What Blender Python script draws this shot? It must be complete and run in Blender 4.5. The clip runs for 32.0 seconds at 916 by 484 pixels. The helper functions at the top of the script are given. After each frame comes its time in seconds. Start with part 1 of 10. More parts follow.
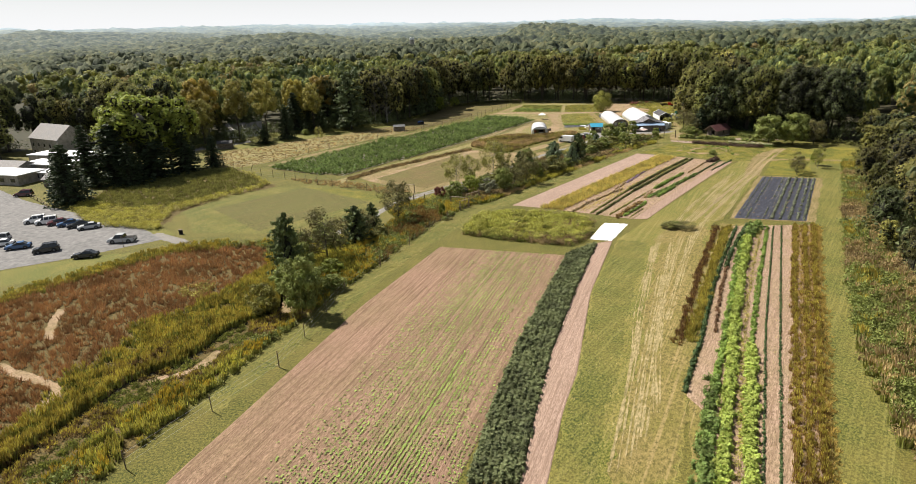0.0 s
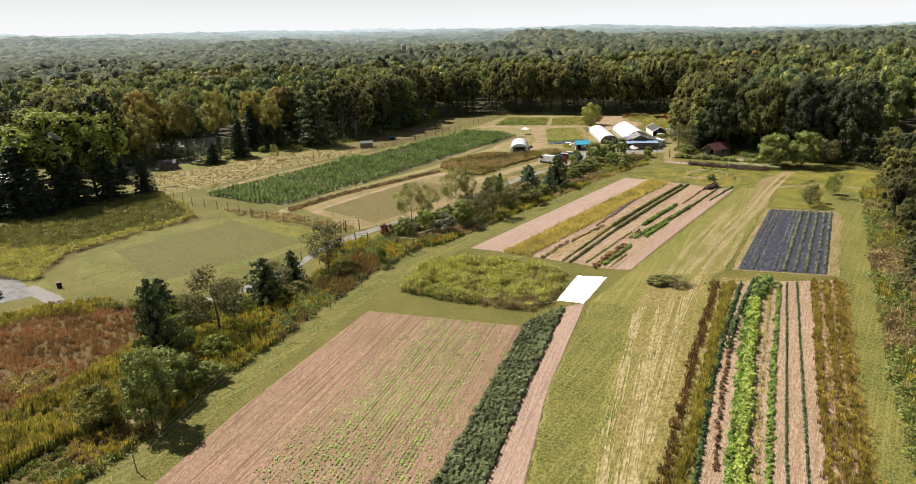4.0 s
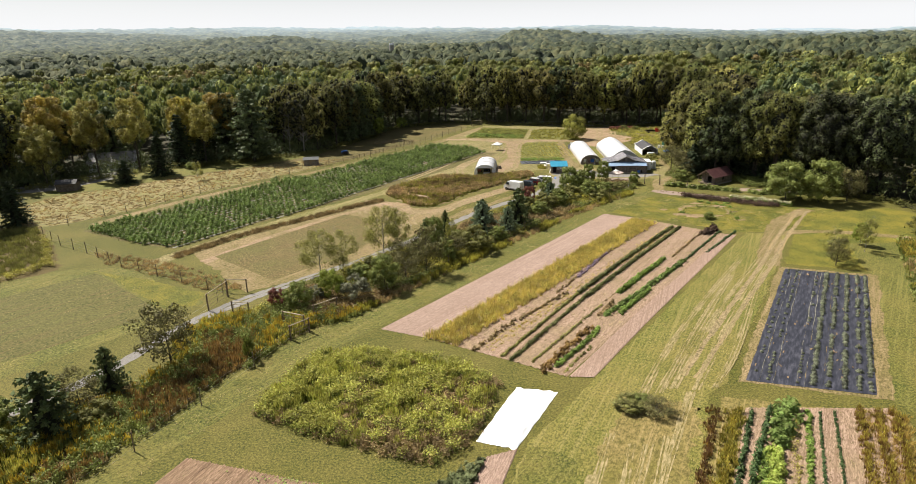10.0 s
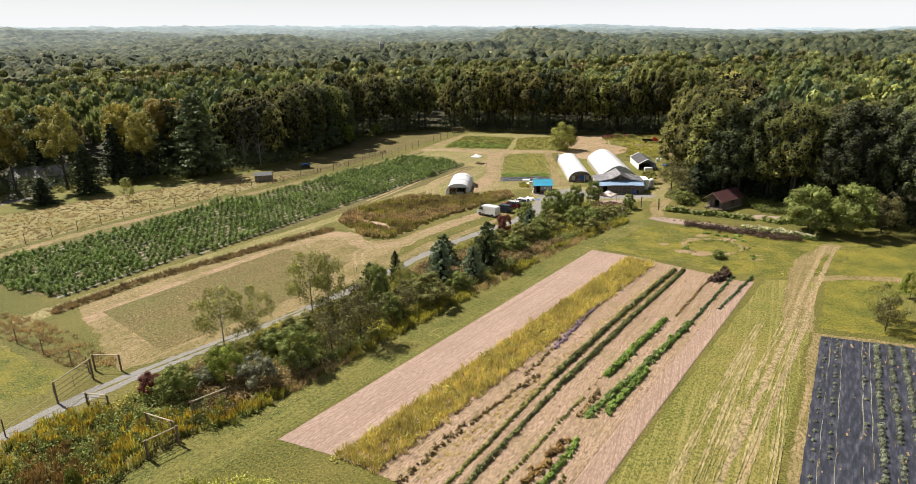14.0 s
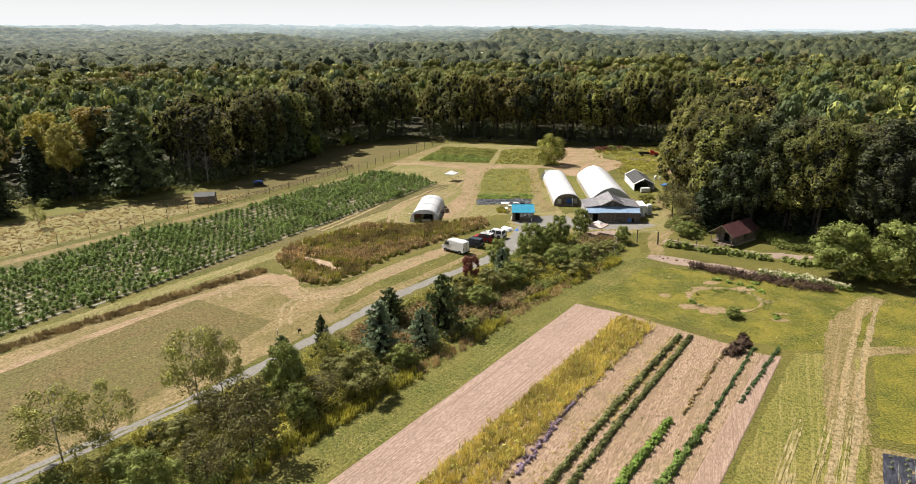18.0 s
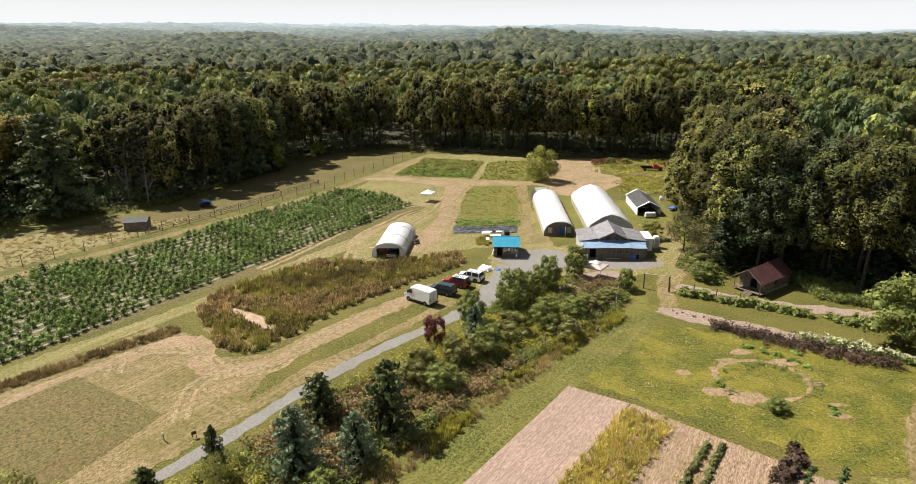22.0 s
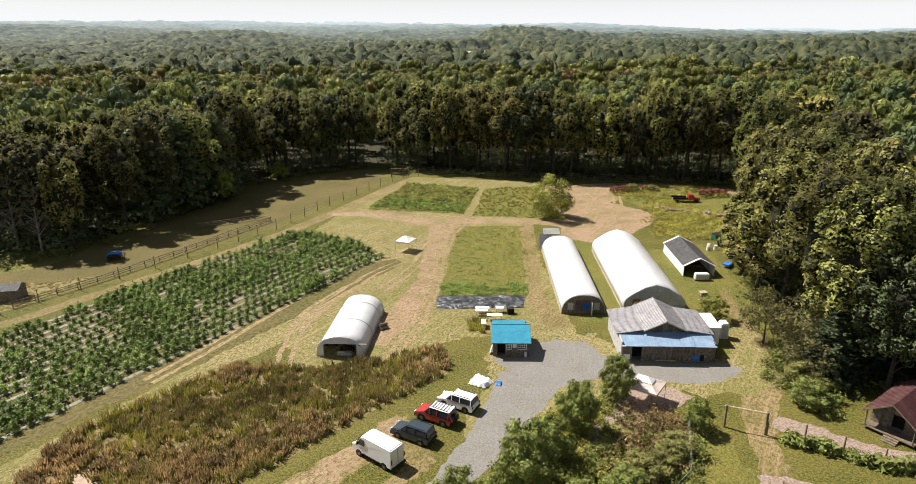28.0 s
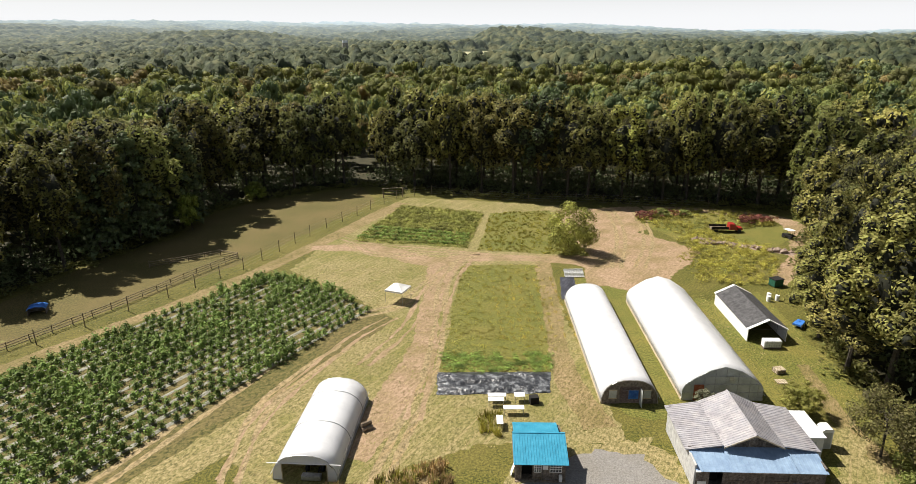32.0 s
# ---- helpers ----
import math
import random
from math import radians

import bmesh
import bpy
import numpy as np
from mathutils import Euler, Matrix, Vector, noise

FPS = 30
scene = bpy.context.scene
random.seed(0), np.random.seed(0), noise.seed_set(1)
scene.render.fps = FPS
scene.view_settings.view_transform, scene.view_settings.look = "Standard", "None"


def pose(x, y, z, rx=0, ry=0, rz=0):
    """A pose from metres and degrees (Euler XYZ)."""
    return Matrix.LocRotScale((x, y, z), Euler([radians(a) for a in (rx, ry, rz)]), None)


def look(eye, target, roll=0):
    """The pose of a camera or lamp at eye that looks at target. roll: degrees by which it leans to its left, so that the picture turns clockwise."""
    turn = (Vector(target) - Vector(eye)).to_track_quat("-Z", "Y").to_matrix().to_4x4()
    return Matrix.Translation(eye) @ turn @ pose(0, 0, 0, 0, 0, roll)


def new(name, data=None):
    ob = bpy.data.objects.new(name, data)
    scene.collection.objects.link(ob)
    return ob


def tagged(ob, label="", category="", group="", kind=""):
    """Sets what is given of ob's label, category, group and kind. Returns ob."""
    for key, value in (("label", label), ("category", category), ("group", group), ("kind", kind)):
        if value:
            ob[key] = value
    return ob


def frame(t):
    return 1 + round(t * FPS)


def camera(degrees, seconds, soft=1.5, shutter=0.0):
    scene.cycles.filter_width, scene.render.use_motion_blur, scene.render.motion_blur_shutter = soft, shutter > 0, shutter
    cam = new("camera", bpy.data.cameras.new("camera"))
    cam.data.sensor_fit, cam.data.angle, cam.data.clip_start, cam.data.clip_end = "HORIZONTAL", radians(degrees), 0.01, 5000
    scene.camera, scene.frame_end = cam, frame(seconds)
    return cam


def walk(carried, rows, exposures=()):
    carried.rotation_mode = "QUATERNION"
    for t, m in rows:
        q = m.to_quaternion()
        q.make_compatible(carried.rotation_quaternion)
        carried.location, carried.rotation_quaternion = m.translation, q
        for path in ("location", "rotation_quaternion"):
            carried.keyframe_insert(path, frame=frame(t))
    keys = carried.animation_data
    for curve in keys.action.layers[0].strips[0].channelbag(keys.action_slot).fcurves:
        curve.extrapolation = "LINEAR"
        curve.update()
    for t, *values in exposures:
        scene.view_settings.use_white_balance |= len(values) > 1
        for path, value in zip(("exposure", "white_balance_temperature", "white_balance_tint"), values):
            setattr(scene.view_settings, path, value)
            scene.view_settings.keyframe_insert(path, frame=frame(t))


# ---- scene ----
from mathutils import kdtree

cam = camera(73.2, 32.0, soft=0.6)
METRES, EYE, TILT, LEAN, TURN = 202.07, 39.0, 0.0, 0.0, 0.0
ROWS = [
    (0.0, 0.0, 0.0, 0.0, -0.68, -18.76, 2.0),
    (0.5, 0.0058, 0.0166, -0.0, -0.7, -18.68, 2.07),
    (1.0, 0.0122, 0.0333, -0.0001, -0.71, -18.61, 2.11),
    (1.5, 0.0187, 0.05, -0.0, -0.72, -18.54, 2.14),
    (2.0, 0.0251, 0.0667, -0.0001, -0.72, -18.46, 2.15),
    (2.5, 0.0317, 0.0828, -0.0, -0.73, -18.39, 2.13),
    (3.0, 0.0386, 0.0983, 0.0, -0.73, -18.33, 2.11),
    (3.5, 0.0456, 0.1132, 0.0003, -0.72, -18.29, 2.07),
    (5.5, 0.0707, 0.169, 0.0011, -0.75, -18.23, 1.7),
    (6.0, 0.0767, 0.1826, 0.0014, -0.75, -18.23, 1.63),
    (6.5, 0.0823, 0.1963, 0.0015, -0.75, -18.22, 1.54),
    (7.0, 0.0878, 0.2102, 0.0017, -0.75, -18.24, 1.48),
    (7.5, 0.0934, 0.2242, 0.0021, -0.75, -18.27, 1.43),
    (8.0, 0.0988, 0.2384, 0.0022, -0.76, -18.28, 1.37),
    (8.5, 0.1041, 0.2526, 0.0025, -0.77, -18.3, 1.35),
    (9.0, 0.1089, 0.2668, 0.0024, -0.79, -18.3, 1.32),
    (9.5, 0.1135, 0.2811, 0.0026, -0.82, -18.32, 1.29),
    (10.0, 0.1181, 0.2957, 0.0028, -0.84, -18.34, 1.3),
    (10.5, 0.1225, 0.3107, 0.0028, -0.87, -18.39, 1.28),
    (11.0, 0.1272, 0.3258, 0.0029, -0.9, -18.42, 1.28),
    (11.5, 0.1319, 0.3413, 0.0029, -0.93, -18.44, 1.25),
    (12.0, 0.1364, 0.3571, 0.0033, -0.97, -18.46, 1.24),
    (12.5, 0.1413, 0.3732, 0.0031, -1.0, -18.46, 1.22),
    (13.0, 0.146, 0.3893, 0.0031, -1.04, -18.46, 1.19),
    (13.5, 0.1512, 0.4053, 0.0032, -1.04, -18.45, 1.2),
    (14.0, 0.1565, 0.4213, 0.0033, -1.08, -18.46, 1.17),
    (14.5, 0.1618, 0.4369, 0.0034, -1.12, -18.43, 1.14),
    (16.5, 0.1804, 0.4973, 0.004, -1.27, -18.46, 1.02),
    (17.0, 0.1848, 0.5118, 0.0041, -1.3, -18.46, 0.99),
    (17.5, 0.1886, 0.5265, 0.0044, -1.35, -18.47, 0.96),
    (18.0, 0.1923, 0.5408, 0.0045, -1.38, -18.47, 0.92),
    (18.5, 0.1962, 0.5553, 0.0043, -1.41, -18.47, 0.88),
    (19.0, 0.1997, 0.5697, 0.0046, -1.47, -18.5, 0.86),
    (19.5, 0.2036, 0.5841, 0.0045, -1.5, -18.49, 0.83),
    (20.0, 0.2071, 0.5987, 0.0045, -1.54, -18.5, 0.8),
    (20.5, 0.2101, 0.6132, 0.0046, -1.59, -18.51, 0.79),
    (21.0, 0.2135, 0.6281, 0.0042, -1.61, -18.49, 0.77),
    (21.5, 0.2162, 0.6432, 0.0043, -1.67, -18.52, 0.77),
    (22.0, 0.2187, 0.6586, 0.0044, -1.71, -18.54, 0.71),
    (22.5, 0.2213, 0.6741, 0.0042, -1.74, -18.55, 0.73),
    (23.0, 0.2235, 0.6899, 0.0041, -1.78, -18.54, 0.72),
    (23.5, 0.2251, 0.7057, 0.0041, -1.84, -18.56, 0.7),
    (24.0, 0.2269, 0.7212, 0.0041, -1.88, -18.57, 0.7),
    (24.5, 0.2283, 0.7366, 0.004, -1.91, -18.55, 0.68),
    (25.0, 0.2295, 0.752, 0.0045, -1.97, -18.61, 0.68),
    (25.5, 0.2303, 0.7676, 0.0046, -2.01, -18.61, 0.63),
    (27.5, 0.2326, 0.8307, 0.0054, -2.1, -18.68, 0.68),
    (28.0, 0.2326, 0.8462, 0.0055, -2.13, -18.67, 0.68),
    (28.5, 0.2327, 0.8615, 0.0056, -2.16, -18.66, 0.69),
    (29.0, 0.2323, 0.8764, 0.0058, -2.21, -18.66, 0.67),
    (29.5, 0.2321, 0.8912, 0.0058, -2.26, -18.64, 0.63),
    (30.0, 0.2318, 0.9058, 0.0061, -2.31, -18.64, 0.61),
    (30.5, 0.2314, 0.9201, 0.0061, -2.35, -18.64, 0.59),
    (31.0, 0.2313, 0.9343, 0.0062, -2.39, -18.63, 0.57),
    (31.5, 0.2309, 0.9483, 0.0065, -2.44, -18.66, 0.55),
    (32.0, 0.2309, 0.9622, 0.0066, -2.44, -18.65, 0.57),
]
walk(cam, [(t, pose(0, 0, EYE, TILT, LEAN, TURN) @ pose(METRES * x, METRES * y, METRES * z, 90 + pitch, roll, yaw)) for t, x, y, z, yaw, pitch, roll in ROWS], [(0.0, 0.8), (32.0, 0.8)])

# ---- light ----
SUN_BEARING, SUN_HEIGHT = -55.0, 52.0      # degrees clockwise from +y, degrees above the horizon
world = bpy.data.worlds.new("world")
scene.world = world
world.use_nodes = True
wn = world.node_tree.nodes
sky = wn.new("ShaderNodeTexSky")
sky.sky_type, sky.sun_disc = "NISHITA", False
sky.sun_elevation, sky.sun_rotation = radians(SUN_HEIGHT), radians(SUN_BEARING)
sky.air_density, sky.dust_density, sky.ozone_density = 1.0, 0.7, 1.0
wn["Background"].inputs["Strength"].default_value = 0.05
pale = wn.new("ShaderNodeHueSaturation")      # hazy late-summer air
pale.inputs["Saturation"].default_value = 0.5
world.node_tree.links.new(sky.outputs["Color"], pale.inputs["Color"])
wl = world.node_tree.links.new
up = wn.new("ShaderNodeSeparateXYZ")
wl(wn.new("ShaderNodeTexCoord").outputs["Generated"], up.inputs[0])
low = wn.new("ShaderNodeMapRange")            # white haze that thins out away from the horizon
low.interpolation_type = "SMOOTHSTEP"
low.inputs["From Min"].default_value, low.inputs["From Max"].default_value, low.inputs["To Min"].default_value, low.inputs["To Max"].default_value = 0.01, 0.14, 0.97, 0.0
wl(up.outputs["Z"], low.inputs["Value"])
white = wn.new("ShaderNodeMix")
white.data_type = "RGBA"
white.inputs[7].default_value = (11.0, 11.1, 11.3, 1)
wl(low.outputs[0], white.inputs[0])
wl(pale.outputs["Color"], white.inputs[6])
wl(white.outputs[2], wn["Background"].inputs["Color"])
lamp = bpy.data.lights.new("sun", "SUN")
lamp.energy, lamp.angle, lamp.color = 4.8, radians(0.55), (1.0, 0.94, 0.84)
sun = new("sun", lamp)
sb, sh = radians(SUN_BEARING), radians(SUN_HEIGHT)
sun.matrix_world = look((200 * math.sin(sb), 200 * math.cos(sb), 260), (200 * math.sin(sb) - math.sin(sb) * math.cos(sh), 200 * math.cos(sb) - math.cos(sb) * math.cos(sh), 260 - math.sin(sh)))

# ---- materials ----


def rgb(c):
    return (c[0], c[1], c[2], 1.0)


def mat(name, cols, scale=1.0, detail=6.0, rough=0.9, bump=0.0, bump_scale=None, bearing=0.0, stretch=1.0, big=None, big_scale=0.05,
        big_mix=0.85, vary=0.0, per="island", leaf=0.0, metal=0.0, spec=0.3, local=False, hue=0.0, alpha=1.0, lines=None, hard=0.14, coarse=0.72, each=0.0):
    """A surface with grain (cols along a noise), a second slower variation (big), a random shade per piece (vary) and relief (bump)."""
    m = bpy.data.materials.new(name)
    m.use_nodes = True
    nt, nd = m.node_tree, m.node_tree.nodes
    ln = nt.links.new
    bsdf = nd["Principled BSDF"]
    if local:
        src = nd.new("ShaderNodeTexCoord").outputs["Object"]
    else:
        src = nd.new("ShaderNodeNewGeometry").outputs["Position"]
    mp = nd.new("ShaderNodeMapping")
    mp.vector_type = "TEXTURE"
    mp.inputs["Rotation"].default_value = (0, 0, radians(-bearing))
    mp.inputs["Scale"].default_value = (1, stretch, 1)
    ln(src, mp.inputs["Vector"])
    no = nd.new("ShaderNodeTexNoise")
    no.inputs["Scale"].default_value, no.inputs["Detail"].default_value, no.inputs["Roughness"].default_value = scale, detail, coarse
    ln(mp.outputs["Vector"], no.inputs["Vector"])
    ramp = nd.new("ShaderNodeValToRGB")
    el = ramp.color_ramp.elements
    while len(el) < len(cols):
        el.new(0.5)
    for i, c in enumerate(cols):
        el[i].position = 0.5 - hard + 2 * hard * i / max(1, len(cols) - 1)
        el[i].color = rgb(c)
    ln(no.outputs["Fac"], ramp.inputs["Fac"])
    col = ramp.outputs["Color"]
    if big:
        nb = nd.new("ShaderNodeTexNoise")
        nb.inputs["Scale"].default_value, nb.inputs["Detail"].default_value, nb.inputs["Roughness"].default_value = big_scale, 7.0, 0.66
        ln(src, nb.inputs["Vector"])
        rb = nd.new("ShaderNodeValToRGB")
        rb.color_ramp.elements[0].position, rb.color_ramp.elements[1].position = 0.4, 0.62
        rb.color_ramp.elements[1].color = (big_mix, big_mix, big_mix, 1)
        ln(nb.outputs["Fac"], rb.inputs["Fac"])
        mx = nd.new("ShaderNodeMix")
        mx.data_type = "RGBA"
        ln(rb.outputs["Color"], mx.inputs[0])
        ln(col, mx.inputs[6])
        r2 = nd.new("ShaderNodeValToRGB")
        r2.color_ramp.elements[0].position, r2.color_ramp.elements[1].position = 0.5 - hard, 0.5 + hard
        r2.color_ramp.elements[0].color, r2.color_ramp.elements[1].color = rgb([v * 0.62 for v in big]), rgb([v * 1.3 for v in big])
        ln(no.outputs["Fac"], r2.inputs["Fac"])
        ln(r2.outputs["Color"], mx.inputs[7])
        col = mx.outputs[2]
    if lines:
        gap, tint, force, wobble, thin, even = lines
        sp = nd.new("ShaderNodeSeparateXYZ")
        ln(mp.outputs["Vector"], sp.inputs[0])
        wb = nd.new("ShaderNodeTexNoise")
        wb.inputs["Scale"].default_value = 0.08
        ln(src, wb.inputs["Vector"])
        ad = nd.new("ShaderNodeMath")
        ad.operation = "MULTIPLY_ADD"
        ad.inputs[1].default_value = wobble
        ln(wb.outputs["Fac"], ad.inputs[0])
        ln(sp.outputs["X"], ad.inputs[2])
        mu = nd.new("ShaderNodeMath")
        mu.operation = "MULTIPLY"
        mu.inputs[1].default_value = 2 * math.pi / gap
        ln(ad.outputs[0], mu.inputs[0])
        if even:
            si = nd.new("ShaderNodeMath")
            si.operation = "SINE"
            ln(mu.outputs[0], si.inputs[0])
        else:
            m2 = nd.new("ShaderNodeMapping")
            m2.vector_type = "TEXTURE"
            m2.inputs["Rotation"].default_value = (0, 0, radians(-bearing))
            m2.inputs["Scale"].default_value = (gap, gap * wobble, 1)
            ln(src, m2.inputs["Vector"])
            n1 = nd.new("ShaderNodeTexNoise")
            n1.inputs["Scale"].default_value, n1.inputs["Detail"].default_value, n1.inputs["Roughness"].default_value = 1.0, 4.0, 0.75
            ln(m2.outputs["Vector"], n1.inputs["Vector"])
            si = nd.new("ShaderNodeMapRange")
            si.inputs["From Min"].default_value, si.inputs["From Max"].default_value, si.inputs["To Min"].default_value = 0.42, 0.62, -1.0
            ln(n1.outputs["Fac"], si.inputs["Value"])
        rg = nd.new("ShaderNodeMapRange")
        rg.inputs["From Min"].default_value, rg.inputs["From Max"].default_value, rg.inputs["To Max"].default_value = thin, 1.0, force
        ln(si.outputs[0], rg.inputs["Value"])
        bk = nd.new("ShaderNodeMath")
        bk.operation = "MULTIPLY"
        ln(rg.outputs[0], bk.inputs[0])
        b3 = nd.new("ShaderNodeMapRange")
        b3.inputs["From Min"].default_value, b3.inputs["From Max"].default_value = 0.36, 0.5
        ln(no.outputs["Fac"], b3.inputs["Value"])
        ln(b3.outputs[0], bk.inputs[1])
        mz = nd.new("ShaderNodeMix")
        mz.data_type = "RGBA"
        ln(bk.outputs[0], mz.inputs[0])
        ln(col, mz.inputs[6])
        mz.inputs[7].default_value = rgb(tint)
        col = mz.outputs[2]
    if vary:
        hs = nd.new("ShaderNodeHueSaturation")
        if per == "island":
            rnd = nd.new("ShaderNodeNewGeometry").outputs["Random Per Island"]
        else:
            rnd = nd.new("ShaderNodeObjectInfo").outputs["Random"]
        mr = nd.new("ShaderNodeMapRange")
        mr.inputs["To Min"].default_value, mr.inputs["To Max"].default_value = 1 - vary, 1 + vary
        ln(rnd, mr.inputs["Value"])
        ln(mr.outputs["Result"], hs.inputs["Value"])
        if hue:
            mh = nd.new("ShaderNodeMapRange")
            mh.inputs["To Min"].default_value, mh.inputs["To Max"].default_value = 0.5 - hue, 0.5 + hue
            ln(rnd, mh.inputs["Value"])
            ln(mh.outputs["Result"], hs.inputs["Hue"])
        ln(col, hs.inputs["Color"])
        col = hs.outputs["Color"]
    if each:
        own = nd.new("ShaderNodeObjectInfo").outputs["Random"]
        tone = nd.new("ShaderNodeHueSaturation")
        for out, lo, hi, src2 in (("Value", 1 - each, 1 + 1.3 * each, own), ("Hue", 0.5 - 0.09 * each, 0.5 + 0.05 * each, own)):
            span = nd.new("ShaderNodeMapRange")
            span.inputs["To Min"].default_value, span.inputs["To Max"].default_value = lo, hi
            if out == "Hue":
                mix = nd.new("ShaderNodeMath")
                mix.operation = "FRACT"
                mul = nd.new("ShaderNodeMath")
                mul.operation = "MULTIPLY"
                mul.inputs[1].default_value = 17.3
                ln(src2, mul.inputs[0])
                ln(mul.outputs[0], mix.inputs[0])
                src2 = mix.outputs[0]
            ln(src2, span.inputs["Value"])
            ln(span.outputs[0], tone.inputs[out])
        ln(col, tone.inputs["Color"])
        col = tone.outputs["Color"]
    ln(col, bsdf.inputs["Base Color"])
    bsdf.inputs["Roughness"].default_value, bsdf.inputs["Metallic"].default_value = rough, metal
    bsdf.inputs["Specular IOR Level"].default_value = spec
    bsdf.inputs["Alpha"].default_value = alpha
    if bump:
        bn = nd.new("ShaderNodeTexNoise")
        bn.inputs["Scale"].default_value, bn.inputs["Detail"].default_value = bump_scale or scale * 2, 5.0
        ln(mp.outputs["Vector"], bn.inputs["Vector"])
        bp = nd.new("ShaderNodeBump")
        bp.inputs["Strength"].default_value, bp.inputs["Distance"].default_value = 1.0, bump
        ln(bn.outputs["Fac"], bp.inputs["Height"])
        ln(bp.outputs["Normal"], bsdf.inputs["Normal"])
    if leaf:
        tr = nd.new("ShaderNodeBsdfTranslucent")
        ln(col, tr.inputs["Color"])
        ms = nd.new("ShaderNodeMixShader")
        ms.inputs[0].default_value = leaf
        ln(bsdf.outputs[0], ms.inputs[1])
        ln(tr.outputs[0], ms.inputs[2])
        ln(ms.outputs[0], nd["Material Output"].inputs["Surface"])
    return m


def glass(name, tint, rough=0.1):
    m = bpy.data.materials.new(name)
    m.use_nodes = True
    b = m.node_tree.nodes["Principled BSDF"]
    b.inputs["Base Color"].default_value = rgb(tint)
    b.inputs["Roughness"].default_value = rough
    b.inputs["Specular IOR Level"].default_value = 0.6
    return m


# ground covers
M_GRASS = mat("grass", [(0.022, 0.028, 0.004), (0.079, 0.081, 0.010), (0.163, 0.141, 0.029)], 3.8, 5, bump=0.05, bump_scale=9, big=(0.140, 0.118, 0.027), big_scale=0.09, hard=0.088, coarse=0.82)
M_ROUGHGRASS = mat("rough_olive_grass", [(0.03, 0.03, 0.006), (0.09, 0.08, 0.018), (0.168, 0.131, 0.042)], 3.8, 5, bump=0.05, bump_scale=9, big=(0.138, 0.104, 0.036), big_scale=0.1, hard=0.088, coarse=0.82)
M_MOWN = mat("mown_grass", [(0.039, 0.050, 0.005), (0.115, 0.123, 0.018), (0.215, 0.190, 0.047)], 3.8, 5, bump=0.05, bump_scale=9, bearing=28.5, stretch=1.4, big=(0.194, 0.159, 0.042), big_scale=0.06, lines=(0.42, (0.291, 0.242, 0.087), 0.6, 110, -0.1, False), hard=0.088, coarse=0.82)
M_LUSH = mat("lush_grass", [(0.023, 0.032, 0.004), (0.079, 0.090, 0.009), (0.163, 0.150, 0.024)], 3.8, 5, bump=0.05, bump_scale=9, big=(0.210, 0.173, 0.024), big_scale=0.16, hard=0.088, coarse=0.82)
M_VERD = mat("fresh_green_grass", [(0.036, 0.048, 0.006), (0.105, 0.114, 0.018), (0.19, 0.174, 0.042)], 3.8, 5, bump=0.05, bump_scale=9, big=(0.165, 0.142, 0.032), big_scale=0.12, hard=0.088, coarse=0.82)
M_STRIPE = mat("grass_strip", [(0.026, 0.038, 0.005), (0.086, 0.091, 0.015), (0.169, 0.161, 0.034)], 3.8, 5, bump=0.05, bump_scale=9, bearing=37, stretch=1.4, big=(0.150, 0.130, 0.030), big_scale=0.12, lines=(0.45, (0.221, 0.198, 0.056), 0.55, 60, 0.0, False), hard=0.088, coarse=0.82)
M_DRY = mat("dry_grass", [(0.091, 0.070, 0.024), (0.212, 0.157, 0.071), (0.348, 0.252, 0.141)], 3.4, 6, bump=0.05, bump_scale=8, bearing=35, stretch=1.8, big=(0.131, 0.109, 0.030), big_mix=0.8, big_scale=0.14, lines=(0.5, (0.330, 0.231, 0.128), 0.55, 60, 0.0, False), hard=0.1, coarse=0.84)
M_YARD = mat("yard_dry_grass", [(0.083, 0.073, 0.022), (0.204, 0.171, 0.068), (0.363, 0.288, 0.149)], 3.4, 6, bump=0.05, bump_scale=8, bearing=35, stretch=1.8, big=(0.145, 0.139, 0.033), big_mix=0.85, big_scale=0.1, lines=(0.5, (0.363, 0.275, 0.143), 0.5, 60, 0.0, False), hard=0.1, coarse=0.84)
M_TRACK = mat("worn_track_earth", [(0.12, 0.092, 0.04), (0.26, 0.195, 0.1), (0.37, 0.28, 0.16)], 2.4, 5, bump=0.05, bump_scale=6, bearing=35, stretch=1.4, big=(0.22, 0.172, 0.09), big_mix=0.6, big_scale=0.09, lines=(1.0, (0.343, 0.236, 0.111), 0.6, 20, 0.0, False), hard=0.088, coarse=0.82)
M_TAN = mat("bare_tan_earth", [(0.161, 0.106, 0.057), (0.298, 0.204, 0.127), (0.398, 0.285, 0.193)], 3.0, 6, bump=0.05, bump_scale=8, bearing=35, stretch=1.8, big=(0.190, 0.143, 0.060), big_scale=0.2, lines=(0.5, (0.370, 0.258, 0.170), 0.5, 60, 0.0, False), hard=0.13, coarse=0.82)
M_SOIL = mat("tilled_soil", [(0.218, 0.147, 0.112), (0.327, 0.232, 0.184), (0.426, 0.314, 0.259)], 7.0, 5, bump=0.05, bump_scale=14, bearing=39, stretch=4, big=(0.295, 0.207, 0.161), big_scale=0.14, lines=(0.22, (0.230, 0.154, 0.115), 0.9, 160, -0.3, False), hard=0.11, coarse=0.8)
